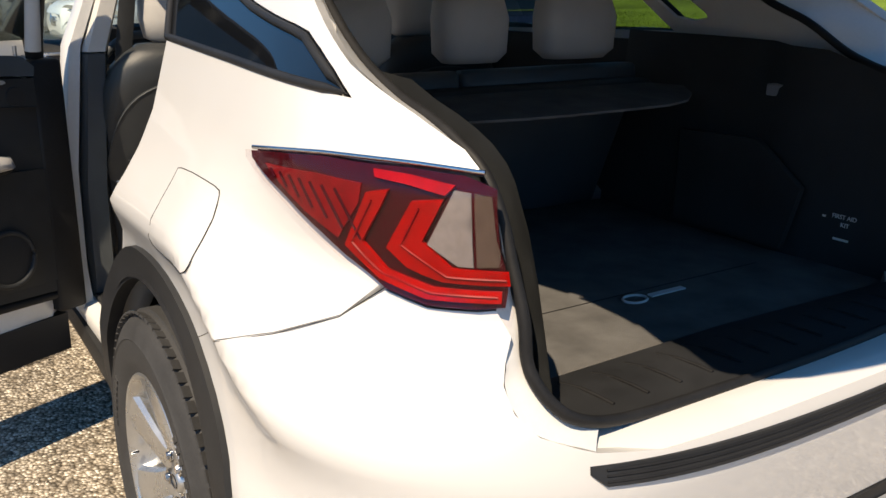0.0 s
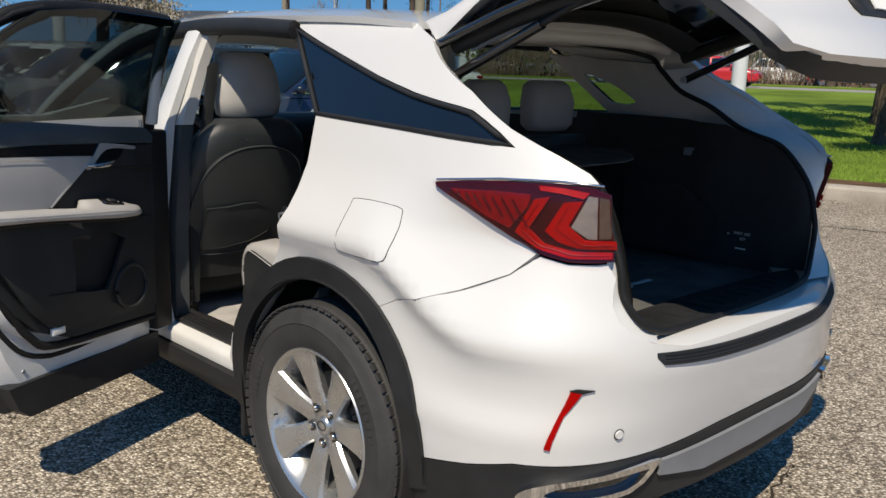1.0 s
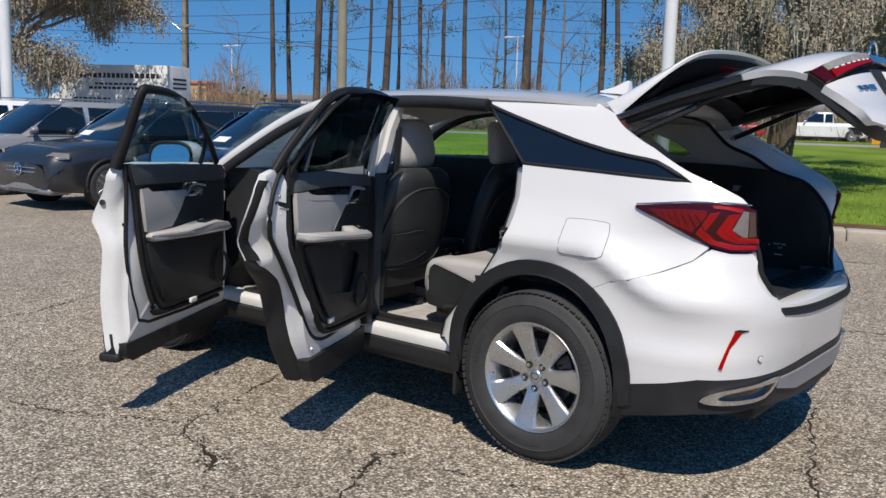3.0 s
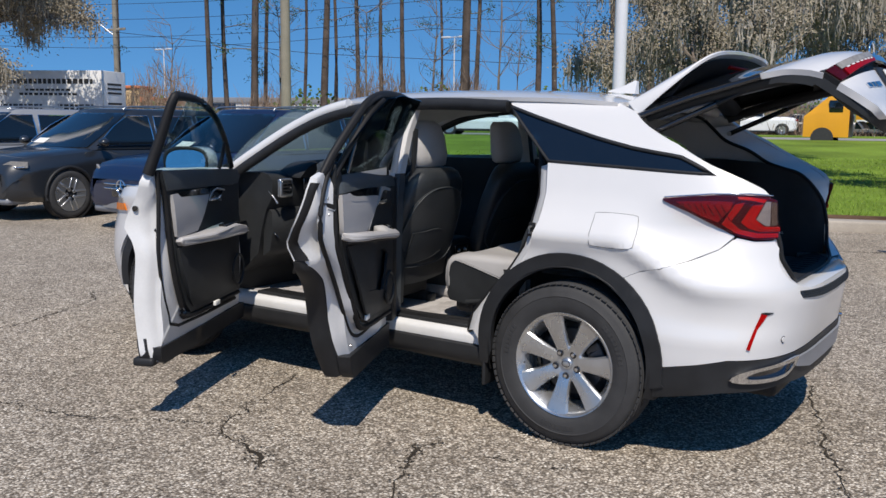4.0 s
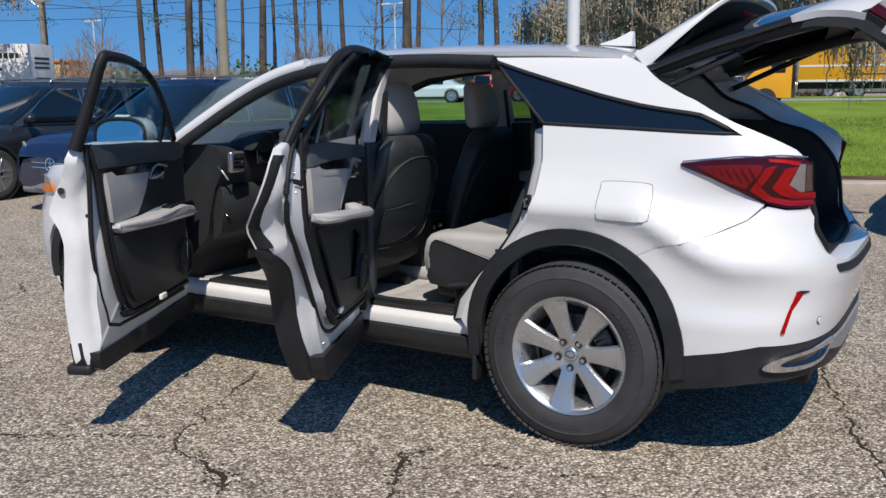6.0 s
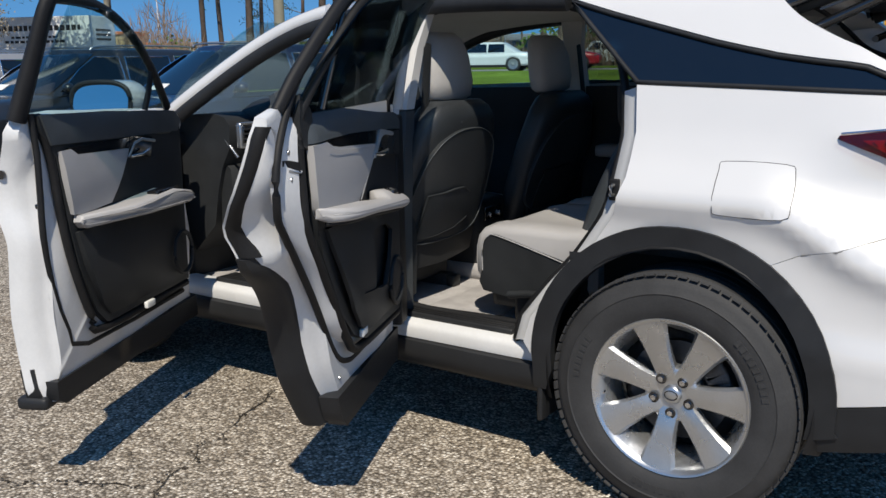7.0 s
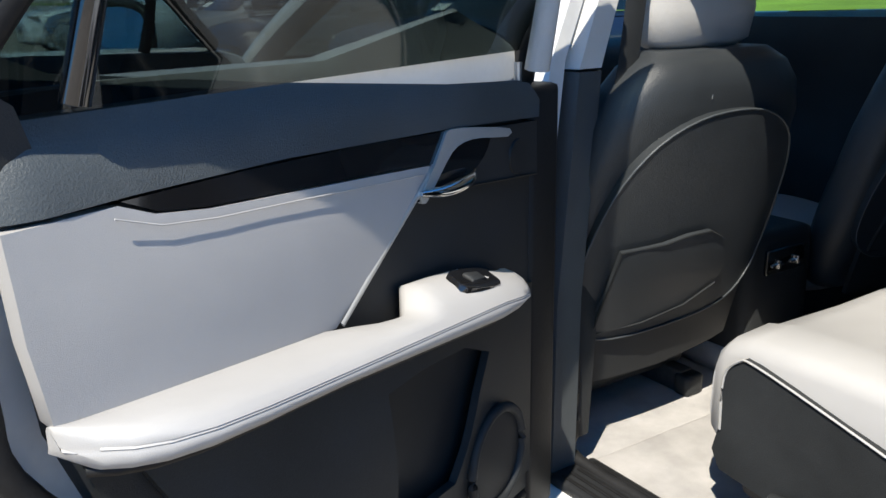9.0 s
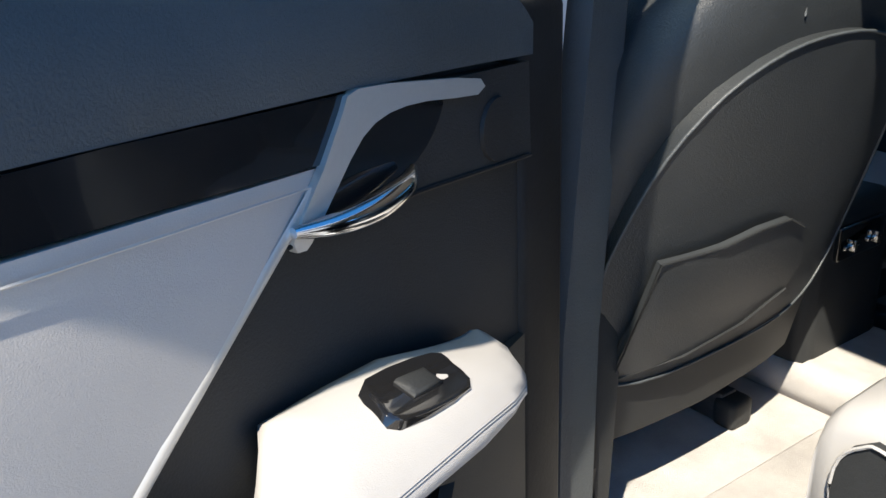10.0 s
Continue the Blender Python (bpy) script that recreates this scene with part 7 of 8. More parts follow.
        hl = part("headlamp", sheet(ccw([(-0.05, 0.0), (0.30, 0.035), (0.30, 0.115), (0.12, 0.125), (-0.04, 0.06)]), lambda u, v: (L - 0.085 - 1.30 * max(0.0, u) ** 1.65 + 0.012, side * (0.60 + u), belt - 0.275 + v), 0.03, 0.05, flip=side < 0), SMOKE, car, "clear headlamp")
        if near:
            part("lamp_strip", tube([(L - 0.06 - 1.30 * max(0.0, u) ** 1.65, side * (0.60 + u), belt - 0.262 + 0.10 * u) for u in (0.0, 0.1, 0.2, 0.28)], 0.012, 6), CHROME, hl)
        part("tail_lamp", box(-L - 0.005, -L + 0.16, side * 0.70 - 0.13, side * 0.70 + 0.12, belt - 0.22, belt - 0.10, 0.03), RED_DEEP, car)
        part("door_mirror", loft([[(0.86 + 0.07 * k + 0.015 * math.cos(a), side * (W + 0.065) + 0.105 * c * math.cos(a), belt + 0.10 + 0.068 * c * math.sin(a)) for a in np.linspace(0, math.tau, 13)[:-1]] for k, c in ((0, 0.95), (0.5, 1.0), (1.2, 0.8), (1.6, 0.4))]), mat, car)
        part("sill_cladding", box(-L + 0.9, L - 0.95, side * (W - 0.06) - 0.03, side * (W - 0.06) + 0.055, 0.21, 0.33, 0.03), CLAD, car)
        if suv and not bed:
            part("roof_rail", tube(smooth_line([(-L + 0.72, side * 0.60, H - 0.03), (-L + 0.82, side * 0.61, H + 0.015), (-0.4, side * 0.625, H + 0.025), (0.12, side * 0.62, H + 0.008), (0.22, side * 0.61, H - 0.035)], 4), 0.014, 6), SATIN if near else CLAD, car)
    part("front_valance", box(L - 0.40, L - 0.03, -0.70, 0.70, 0.235, 0.35, 0.05), CLAD if not near else GREY_CLAD, car)
    if near:
        gr = part("grille", sheet([(-0.40, belt - 0.55), (0.40, belt - 0.55), (0.46, belt - 0.42), (0.42, belt - 0.285), (-0.42, belt - 0.285), (-0.46, belt - 0.42)], lambda y, z: (L + 0.012 - 0.20 * y * y - 0.30 * max(0.0, z - belt + 0.42), y, z), 0.03, 0.08), GLOSS, car, "dark grille with chrome bars")
        for z in (belt - 0.445, belt - 0.385):
            part("grille_bar", tube([(L + 0.022 - 0.20 * y * y, y, z) for y in np.linspace(-0.43, 0.43, 9)], 0.013, 6), CHROME, gr)
        part("grille_disc", tube([(L + 0.034, 0.088 * math.cos(a), belt - 0.415 + 0.088 * math.sin(a)) for a in np.linspace(0, math.tau, 25)[:-1]], 0.011, 6, closed=True), CHROME, gr, "round chrome badge")
        for k in range(3):
            a = math.pi / 2 + k * math.tau / 3
            part("badge_ray", tube([(L + 0.034, 0, belt - 0.415), (L + 0.034, 0.085 * math.cos(a), belt - 0.415 + 0.085 * math.sin(a))], [0.014, 0.005], 6), CHROME, gr)
        part("skid_plate", sheet([(-0.62, 0.30), (0.62, 0.30), (0.50, 0.385), (-0.50, 0.385)], lambda y, z: (L + 0.005 - 0.16 * y * y, y, z), 0.02, 0.08), SATIN, car, "silver lower bumper trim")
        for side in (-1, 1):
            part("side_intake", sheet(ccw([(side * 0.50, 0.42), (side * 0.72, 0.43), (side * 0.74, 0.53), (side * 0.56, 0.50)]), lambda y, z: (L + 0.006 - 0.12 * y * y - 0.55 * max(0.0, abs(y) - 0.5) ** 1.6, y, z), 0.02, 0.06), GLOSS, car)
        part("price_sheet", sheet([(-0.55, 0.14), (-0.18, 0.14), (-0.18, 0.26), (-0.55, 0.26)], lambda v, t: (front(t, abs(v)) + 0.014, v * cab(t)[2], cab(t)[3] + 0.008), 0.002, 0.1), LABEL, car, "white price sheet behind the windscreen")
    for wx in (-L + 0.92, L - 0.88):
        for side in (-1, 1):
            mm = pose(wx, side * (W - 0.105), 0.36, 0, 0, 0 if side < 0 else 180)
            w = part("wheel", lathe([(0.10, -0.10), (0.235, -0.107), (0.252, -0.110), (0.252, -0.09), (0.21, -0.03), (0.05, -0.03)], 28), STEEL_RIM, car)
            w.matrix_basis = mm
            part("tyre", lathe([(0.245, -0.10), (0.29, -0.115), (0.335, -0.105), (0.36, -0.08), (0.36, 0.08), (0.33, 0.11), (0.24, 0.10)], 32), TIRE, w)
            bm = bmesh.new()
            for k in range(5):
                rot = Matrix.Rotation(k * math.tau / 5, 4, "Y")
                for d in (-0.042, 0.042):
                    add_box(bm, 0.03, 0.245, -0.110, -0.085, d - 0.015, d + 0.015, 0.004, rot, 1)
            part("spoke", bm, STEEL_RIM, w)
            part("wheel_hole", lathe([(0.0, -0.02), (0.23, -0.02)], 20), RUBBER, w)
            part("arch", tube([(wx + 0.395 * math.cos(a), side * (W - 0.004), 0.365 + 0.395 * math.sin(a)) for a in np.linspace(-0.2, math.pi + 0.2, 17)], 0.024, 6), CLAD if suv else mat, car)
            # black cup on the closed body stands in for shade inside the arch
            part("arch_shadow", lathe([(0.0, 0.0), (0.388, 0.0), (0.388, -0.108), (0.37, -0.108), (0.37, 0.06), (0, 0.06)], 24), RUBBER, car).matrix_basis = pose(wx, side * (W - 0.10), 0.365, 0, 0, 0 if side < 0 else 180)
    return car


SLATE = paint("slate_grey_paint", (0.016, 0.019, 0.024))
NAVY = paint("dark_blue_paint", (0.007, 0.014, 0.045))
SILVER = paint("silver_grey_paint", (0.22, 0.23, 0.25))
BLACKP = paint("black_green_paint", (0.012, 0.016, 0.015))
WHITEP = paint("plain_white_paint", (0.72, 0.73, 0.74))
REDP = paint("bright_red_paint", (0.50, 0.015, 0.02))
GREYP = paint("mid_grey_paint", (0.16, 0.165, 0.17))
parked_car("slate grey SUV parked nose out in the row", SLATE, pose(-11.1, 4.55, 0, 0, 0, -88))
parked_car("dark blue SUV parked nose out in the row", NAVY, pose(-8.15, 4.95, 0, 0, 0, -90))
parked_car("silver grey SUV parked nose out in the row", SILVER, pose(-14.1, 4.4, 0, 0, 0, -90))
parked_car("white SUV parked nose out in the row", WHITEP, pose(-16.75, 4.3, 0, 0, 0, -90))
parked_car("mid grey SUV parked nose out in the row", GREYP, pose(-19.5, 4.2, 0, 0, 0, -91))
parked_car("white SUV parked nose out at the end of the row", WHITEP, pose(-22.3, 4.1, 0, 0, 0, -90))
parked_car("black SUV parked nose out by the kerb", BLACKP, pose(1.72, 7.35, 0, 0, 0, -92))
parked_car("white sedan on the street beyond the lawn", WHITEP, Matrix.Translation(plot(-12.3, 32.8, 0.10)) @ pose(0, 0, 0, 0, 0, 19 + 180), 1.45, 4.85, "cars in the street", False)
parked_car("bright red hatchback on the street", REDP, Matrix.Translation(plot(-9.2, 36.6, 0.10)) @ pose(0, 0, 0, 0, 0, 19), 1.52, 4.4, "cars in the street", False)
parked_car("white pickup truck parked far off", WHITEP, pose(-27.0, 26.0, 0, 0, 0, 150), 1.85, 5.6, "cars in the street", False, True)
random.seed(11)
for k, (e, n, mt, lab, hh, bd) in enumerate([(2.0, 47.5, WHITEP, "white pickup truck in the far lot", 1.85, True), (5.4, 49, BLACKP, "black sedan in the far lot", 1.45, False), (8.6, 47.5, GREYP, "grey sedan in the far lot", 1.46, False), (13.0, 46.5, GREYP, "grey sedan in the far lot", 1.46, False), (-3.5, 49, REDP, "red car in the far lot", 1.5, False), (-7.2, 50, WHITEP, "white van-like SUV in the far lot", 1.7, False), (-22, 48, SILVER, "silver car in the far lot", 1.5, False), (-27, 49, WHITEP, "white car in the far lot", 1.5, False)]):
    parked_car(lab, mt, Matrix.Translation(plot(e, n, 0.12)) @ pose(0, 0, 0, 0, 0, 19 + (0 if k % 2 else 180)), hh, 4.7 if not bd else 5.5, "cars in the far lot", False, bd)

# ------------------------------------------------------------------ trucks
TRUCK_WHITE = surface("white_truck_side", (0.68, 0.68, 0.67), 0.5, vary=0.08, grain=20, broad=1)
TRUCK_YELLOW = surface("yellow_truck_side", (0.72, 0.33, 0.015), 0.45, vary=0.06, grain=20, broad=1)
BLUEBAND = surface("blue_band", (0.02, 0.05, 0.42), 0.45, vary=0.06, grain=20, broad=1)
PRINT_BLACK = surface("black_print", (0.02, 0.02, 0.02), 0.6, vary=0.1)


def box_truck(label, mat, m, length, top, low):
    t = thing("box_truck", label, "truck", m)
    part("cargo_box", box(-length, 0, -1.22, 1.22, low, top, 0.03), mat, t)
    part("box_frame", box(-length, 0.0, -1.0, 1.0, low - 0.28, low - 0.01, 0.02), CLAD, t)
    for x in (-length, 0):
        for y in (-1.22, 1.22):
            part("corner_post", box(x - 0.03, x + 0.03, y - 0.03, y + 0.03, low, top, 0.01), SATIN, t)
    part("cab", loft([[(0.25, y, z) for y, z in ((-1.0, 0.5), (1.0, 0.5), (1.0, 2.0), (0.85, 2.45), (-0.85, 2.45), (-1.0, 2.0))], [(1.1, y, z) for y, z in ((-1.0, 0.5), (1.0, 0.5), (1.0, 1.7), (0.8, 2.3), (-0.8, 2.3), (-1.0, 1.7))], [(2.1, y, z) for y, z in ((-1.0, 0.5), (1.0, 0.5), (1.0, 1.3), (0.9, 1.4), (-0.9, 1.4), (-1.0, 1.3))]]), mat, t)
    part("cab_window", box(0.5, 1.1, -1.01, 1.01, 1.55, 2.1, 0.05), CAR_GLASS, t)
    for x in (-length + 1.4, 1.3):
        for y in (-1.0, 1.0):
            part("wheel", cyl((x, y - 0.13, 0.46), (x, y + 0.13, 0.46), 0.46, n=24), TIRE, t)
    return t


yt = box_truck("yellow rental box truck with a blue band", TRUCK_YELLOW, Matrix.Translation((-5.7, 38.5, 0.49)) @ pose(0, 0, 0, 0, 0, 180 + 5), 6.2, 3.65, 1.15)
part("blue_band", box(-5.9, -0.55, 1.222, 1.232, 2.78, 3.06, 0.004), BLUEBAND, yt)
part("white_line", box(-6.1, -0.05, 1.222, 1.230, 1.80, 1.88), TRUCK_WHITE, yt)
part("white_line", box(-6.1, -0.05, 1.222, 1.230, 1.17, 1.26), TRUCK_WHITE, yt)
part("white_line", box(-6.1, -0.05, 1.222, 1.230, 3.09, 3.13), TRUCK_WHITE, yt)
for x0, x1, z in ((-2.5, -1.2, 2.95), (-2.7, -1.2, 2.82)):
    part("print_bar", box(x0, x1, 1.232, 1.236, z, z + 0.075), TRUCK_WHITE, yt)
part("print_bar", box(-4.8, -2.2, 1.228, 1.232, 1.45, 1.50), PRINT_BLACK, yt)
wt = box_truck("white moving truck with black printed lines", TRUCK_WHITE, Matrix.Translation((-50.1, 24.65, 0)) @ pose(0, 0, 0, 0, 0, 205), 7.2, 4.1, 1.2)
for x0, x1, z, h in ((-6.6, -0.8, 3.35, 0.28), (-5.2, -2.4, 2.95, 0.12), (-5.6, -2.0, 2.7, 0.14), (-6.6, -4.4, 1.9, 0.3), (-3.4, -0.8, 1.9, 0.3)):
    x = x0
    random.seed(int(z * 100))
    while x < x1:
        w = random.uniform(0.14, 0.3)
        part("print_bar", box(x, min(x + w, x1), 1.222, 1.232, z, z + h), PRINT_BLACK, wt)
        x += w + 0.09
for z in (3.3, 3.05, 2.8, 2.2):
    part("print_bar", box(-7.212, -7.20, -0.8, 0.7, z, z + 0.12), PRINT_BLACK, wt)

# ------------------------------------------------------------------ building far off
STUCCO = surface("tan_stucco", (0.55, 0.40, 0.22), 0.9, vary=0.1, grain=10, broad=0.5)
CLAYTILE = surface("terracotta_roof", (0.55, 0.17, 0.07), 0.8, vary=0.15, grain=8, broad=0.6)
BRICKRED = surface("brick_wall", (0.34, 0.17, 0.10), 0.9, vary=0.15, grain=12, broad=0.6)
hb = thing("shop_building", "low tan and terracotta shop building", "building", Matrix.Translation((-75.8, 48.4, 0)) @ pose(0, 0, 0, 0, 0, 32) @ Matrix.Diagonal((0.8, 0.8, 0.74, 1)))
part("wall", box(-9, 9, -5, 5, 0, 3.9, 0.05), STUCCO, hb)
part("parapet", box(-9.2, -3.0, -5.2, 5.2, 3.6, 4.7, 0.05), STUCCO, hb)
part("roof", box(-3.0, 9.2, -5.3, 5.2, 3.9, 4.6, 0.05), CLAYTILE, hb)
part("tower", box(4.2, 7.6, -5.6, -1.0, 0, 5.6, 0.05), STUCCO, hb)
part("tower_cap", box(4.0, 7.8, -5.8, -0.8, 5.6, 5.95, 0.05), CLAYTILE, hb)
part("wall_base", box(-9.05, 9.05, -5.06, 5.05, 0, 1.3, 0.02), BRICKRED, hb)
for k in range(6):
    wnd = part("window", box(-8.2 + k * 2.0, -6.9 + k * 2.0, -5.12, -5.0, 1.4, 3.0, 0.02), CAR_GLASS, hb)
    part("sill", box(-8.3 + k * 2.0, -6.8 + k * 2.0, -5.2, -5.02, 1.28, 1.38, 0.01), CONCRETE, wnd)
part("awning", box(-8.6, 3.6, -6.0, -5.0, 3.1, 3.3, 0.03), CLAYTILE, hb)
b2 = thing("far_store", "long pale store behind the trees", "building", Matrix.Translation(plot(-10, 100)) @ pose(0, 0, 0, 0, 0, 19))
part("wall", box(-60, 60, -6, 6, 0, 3.2, 0.05), TRUCK_WHITE, b2)
part("fascia", box(-60.2, 60.2, -6.2, 6.2, 2.9, 3.6, 0.05), GREY_CLAD, b2)
for k in range(14):
    part("window", box(-54 + k * 8, -50 + k * 8, -6.1, -6.0, 0.8, 2.8, 0.02), CAR_GLASS, b2)

# ------------------------------------------------------------------ poles and cables
POLE_WHITE = surface("white_painted_pole", (0.66, 0.67, 0.69), 0.4, vary=0.06, grain=30, broad=1)
WOOD_POLE = surface("weathered_pole_wood", (0.27, 0.24, 0.19), 0.9, vary=0.2, grain=30, broad=1, bump=0.5)
CABLE = surface("black_cable", (0.015, 0.015, 0.017), 0.6, vary=0.1)


def pole(label, x, y, r, h, mat, heads=0, base=False, top_r=0.7):
    p = thing("street_lamp" if heads else "utility_pole", label, "lamp post" if heads else "pole", pose(x, y, land_at(x, y)), "poles")
    part("post", cyl((0, 0, 0), (0, 0, h), r, r * top_r, 16), mat, p)
    if base:
        part("footing", cyl((0, 0, 0), (0, 0, 0.5), r * 2.4, r * 2.3, 24), CONCRETE, p)
    for k in range(heads):
        d = -1 if k else 1
        part("arm", tube([(0, 0, h - 0.1), (d * 0.6, 0, h - 0.05)], 0.04, 6), mat, p)
        part("lamp_head", box(d * 0.5, d * 1.3, -0.18, 0.18, h - 0.14, h + 0.02, 0.04) if d > 0 else box(-1.3, -0.5, -0.18, 0.18, h - 0.14, h + 0.02, 0.04), POLE_WHITE, p)
    return p


pole("tall white steel lamp post by the kerb", -4.85, 10.65, 0.115, 11, POLE_WHITE, 2, True, 0.95)
pole("tall white steel lamp post among the parked cars", -18.0, 5.4, 0.13, 11, POLE_WHITE, 2, True, 0.95)
pole("thick weathered wooden pole", -21.5, 19.2, 0.19, 14, WOOD_POLE)
up = pole("wooden utility pole with street light arm", -62.7, 41.6, 0.24, 15, WOOD_POLE)
part("crossarm", box(-1.3, 1.3, -0.06, 0.06, 8.5, 8.7, 0.02), WOOD_POLE, up)
part("lamp_arm", tube([(0, 0, 8.0), (-1.6, -0.8, 9.4), (-3.6, -1.6, 10.0), (-4.2, -1.9, 10.0)], 0.05, 6), SATIN, up)
part("lamp_head", box(-4.9, -4.1, -2.1, -1.8, 9.92, 10.06, 0.03), POLE_WHITE, up)
for x, y, h in ((-43.0, 62.0, 8.2), (-22.5, 66.0, 8.4), (-7.0, 61.0, 7.9), (3.0, 70.0, 10.2), (-80, 60, 9)):
    pole("distant grey lamp post", x, y, 0.08, h, POLE_WHITE, 2)
cb = thing("overhead_cables", "thin black overhead cables between poles", "cables")
for z0, z1, e0, n0, e1, n1, sag in ((7.6, 8.4, -64, 48, 70, 46, 0.9), (8.4, 9.2, -64, 48, 70, 46, 0.9), (9.6, 10.4, -64, 48.5, 70, 46.5, 0.7), (10.8, 11.2, -64, 49, 70, 47, 0.6), (13.0, 13.4, -64, 49, 70, 47, 0.6), (11.9, 12.1, -64, 49, 70, 47, 0.6)):
    pts = []
    for i in range(25):
        t = i / 24
        p = plot(e0 + (e1 - e0) * t, n0 + (n1 - n0) * t)
        s = (t * 3) % 1.0
        pts.append((p.x, p.y, z0 + (z1 - z0) * t - sag * 4 * s * (1 - s)))
    part("cable", tube(pts, 0.018, 5), CABLE, cb)
part("cable", tube([(-62.7, 41.5, 8.4), (-45, 46, 6.4), (-30, 52, 5.6)], 0.022, 5), CABLE, cb)
# ------------------------------------------------------------------ trees
BARK = surface("grey_brown_bark", (0.12, 0.095, 0.07), 0.95, vary=0.35, grain=25, broad=3, bump=1.0, spec=0.1)
PINE_BARK = surface("pine_bark", (0.11, 0.085, 0.07), 0.95, vary=0.35, grain=12, broad=1.2, bump=1.0, spec=0.1)
TWIG = surface("bare_twigs", (0.22, 0.18, 0.145), 0.95, vary=0.3, grain=6, broad=0.5, spec=0.1)
MOSS = surface("grey_hanging_moss", (0.36, 0.33, 0.28), 0.95, vary=0.35, grain=5, broad=0.8, spec=0.1)
OAKLEAF = surface("dry_olive_leaves", (0.31, 0.27, 0.20), 0.8, vary=0.45, grain=3, broad=0.7, spec=0.2)
LEAF = surface("small_green_leaves", (0.085, 0.14, 0.03), 0.7, vary=0.4, grain=5, broad=0.6, spec=0.3)
NEEDLE = surface("pine_needles", (0.05, 0.095, 0.03), 0.8, vary=0.4, grain=4, broad=0.6, spec=0.2)


def grow(rng, p, d, length, r, depth, out, tips, droop=0.0):
    """Branch by branch: fills out with (start, end, radii) and tips with the thin ends."""
    pts = [p]
    for k in range(3):
        d = (d + Vector((rng.uniform(-1, 1), rng.uniform(-1, 1), rng.uniform(-0.6, 0.8) - droop)) * 0.22).normalized()
        pts.append(pts[-1] + d * length / 3)
    out.append((pts, r))
    if depth == 0:
        tips.append(pts)
        return
    for k in range(rng.choice((2, 3, 3))):
        a = pts[rng.choice((2, 3, 3))]
        nd = (d + Vector((rng.uniform(-1, 1), rng.uniform(-1, 1), rng.uniform(-0.5, 0.7) - droop)) * 0.85).normalized()
        grow(rng, a, nd, length * rng.uniform(0.6, 0.8), r * 0.6, depth - 1, out, tips, droop)
    if depth <= 2:
        tips.append(pts)


def limbs_mesh(branches, sides=5):
    bm = bmesh.new()
    for pts, r in branches:
        add_tube(bm, pts, [max(0.004, r * (1 - 0.35 * i / 3)) for i in range(len(pts))], sides if r > 0.02 else 3)
    return bm


def leaf_mesh(rng, spots, count, size, spread, name, flat=0.5):
    verts, faces = [], []
    for k in range(count):
        pts = rng.choice(spots)
        c = pts[rng.randrange(len(pts))] + Vector((rng.gauss(0, spread), rng.gauss(0, spread), rng.gauss(0, spread)))
        a = Vector((rng.uniform(-1, 1), rng.uniform(-1, 1), rng.uniform(-1, 1))).normalized() * size * rng.uniform(0.6, 1.4)
        b = a.orthogonal().normalized() * size * flat
        i = len(verts)
        verts += [c - a, c + b, c + a, c - b]
        faces.append((i, i + 1, i + 2, i + 3))
    me = bpy.data.meshes.new(name)
    me.from_pydata([tuple(v) for v in verts], [], faces)
    return me


def moss_mesh(rng, spots, count, long_, wide):
    verts, faces = [], []
    for k in range(count):
        pts = rng.choice(spots)
        c = pts[rng.randrange(len(pts))] + Vector((rng.gauss(0, 0.12), rng.gauss(0, 0.12), 0))
        L = long_ * rng.uniform(0.25, 1.0) ** 1.5
        a = rng.uniform(0, math.tau)
        w = wide * rng.uniform(0.5, 1.3)
        d = Vector((math.cos(a), math.sin(a), 0)) * w
        i, n = len(verts), 4
        for j in range(n):
            t = j / n
            q = c + Vector((rng.gauss(0, 0.02), rng.gauss(0, 0.02), -L * t))
            s = 0.5 + 0.7 * math.sin(math.pi * min(1, t + 0.25))
            verts += [q - d * s, q + d * s]
            if j:
                faces.append((i + 2 * j - 2, i + 2 * j - 1, i + 2 * j + 1, i + 2 * j))
        verts.append(c + Vector((0, 0, -L)))
        faces.append((i + 2 * n - 2, i + 2 * n - 1, i + 2 * n))
    me = bpy.data.meshes.new("hanging_moss")
    me.from_pydata([tuple(v) for v in verts], [], faces)
    return me


def put_mesh(me, mat, parent, name, label=""):
    me.materials.append(mat)
    ob = new(name, me)
    ob.parent = parent
    if label:
        ob["label"] = label
    return ob


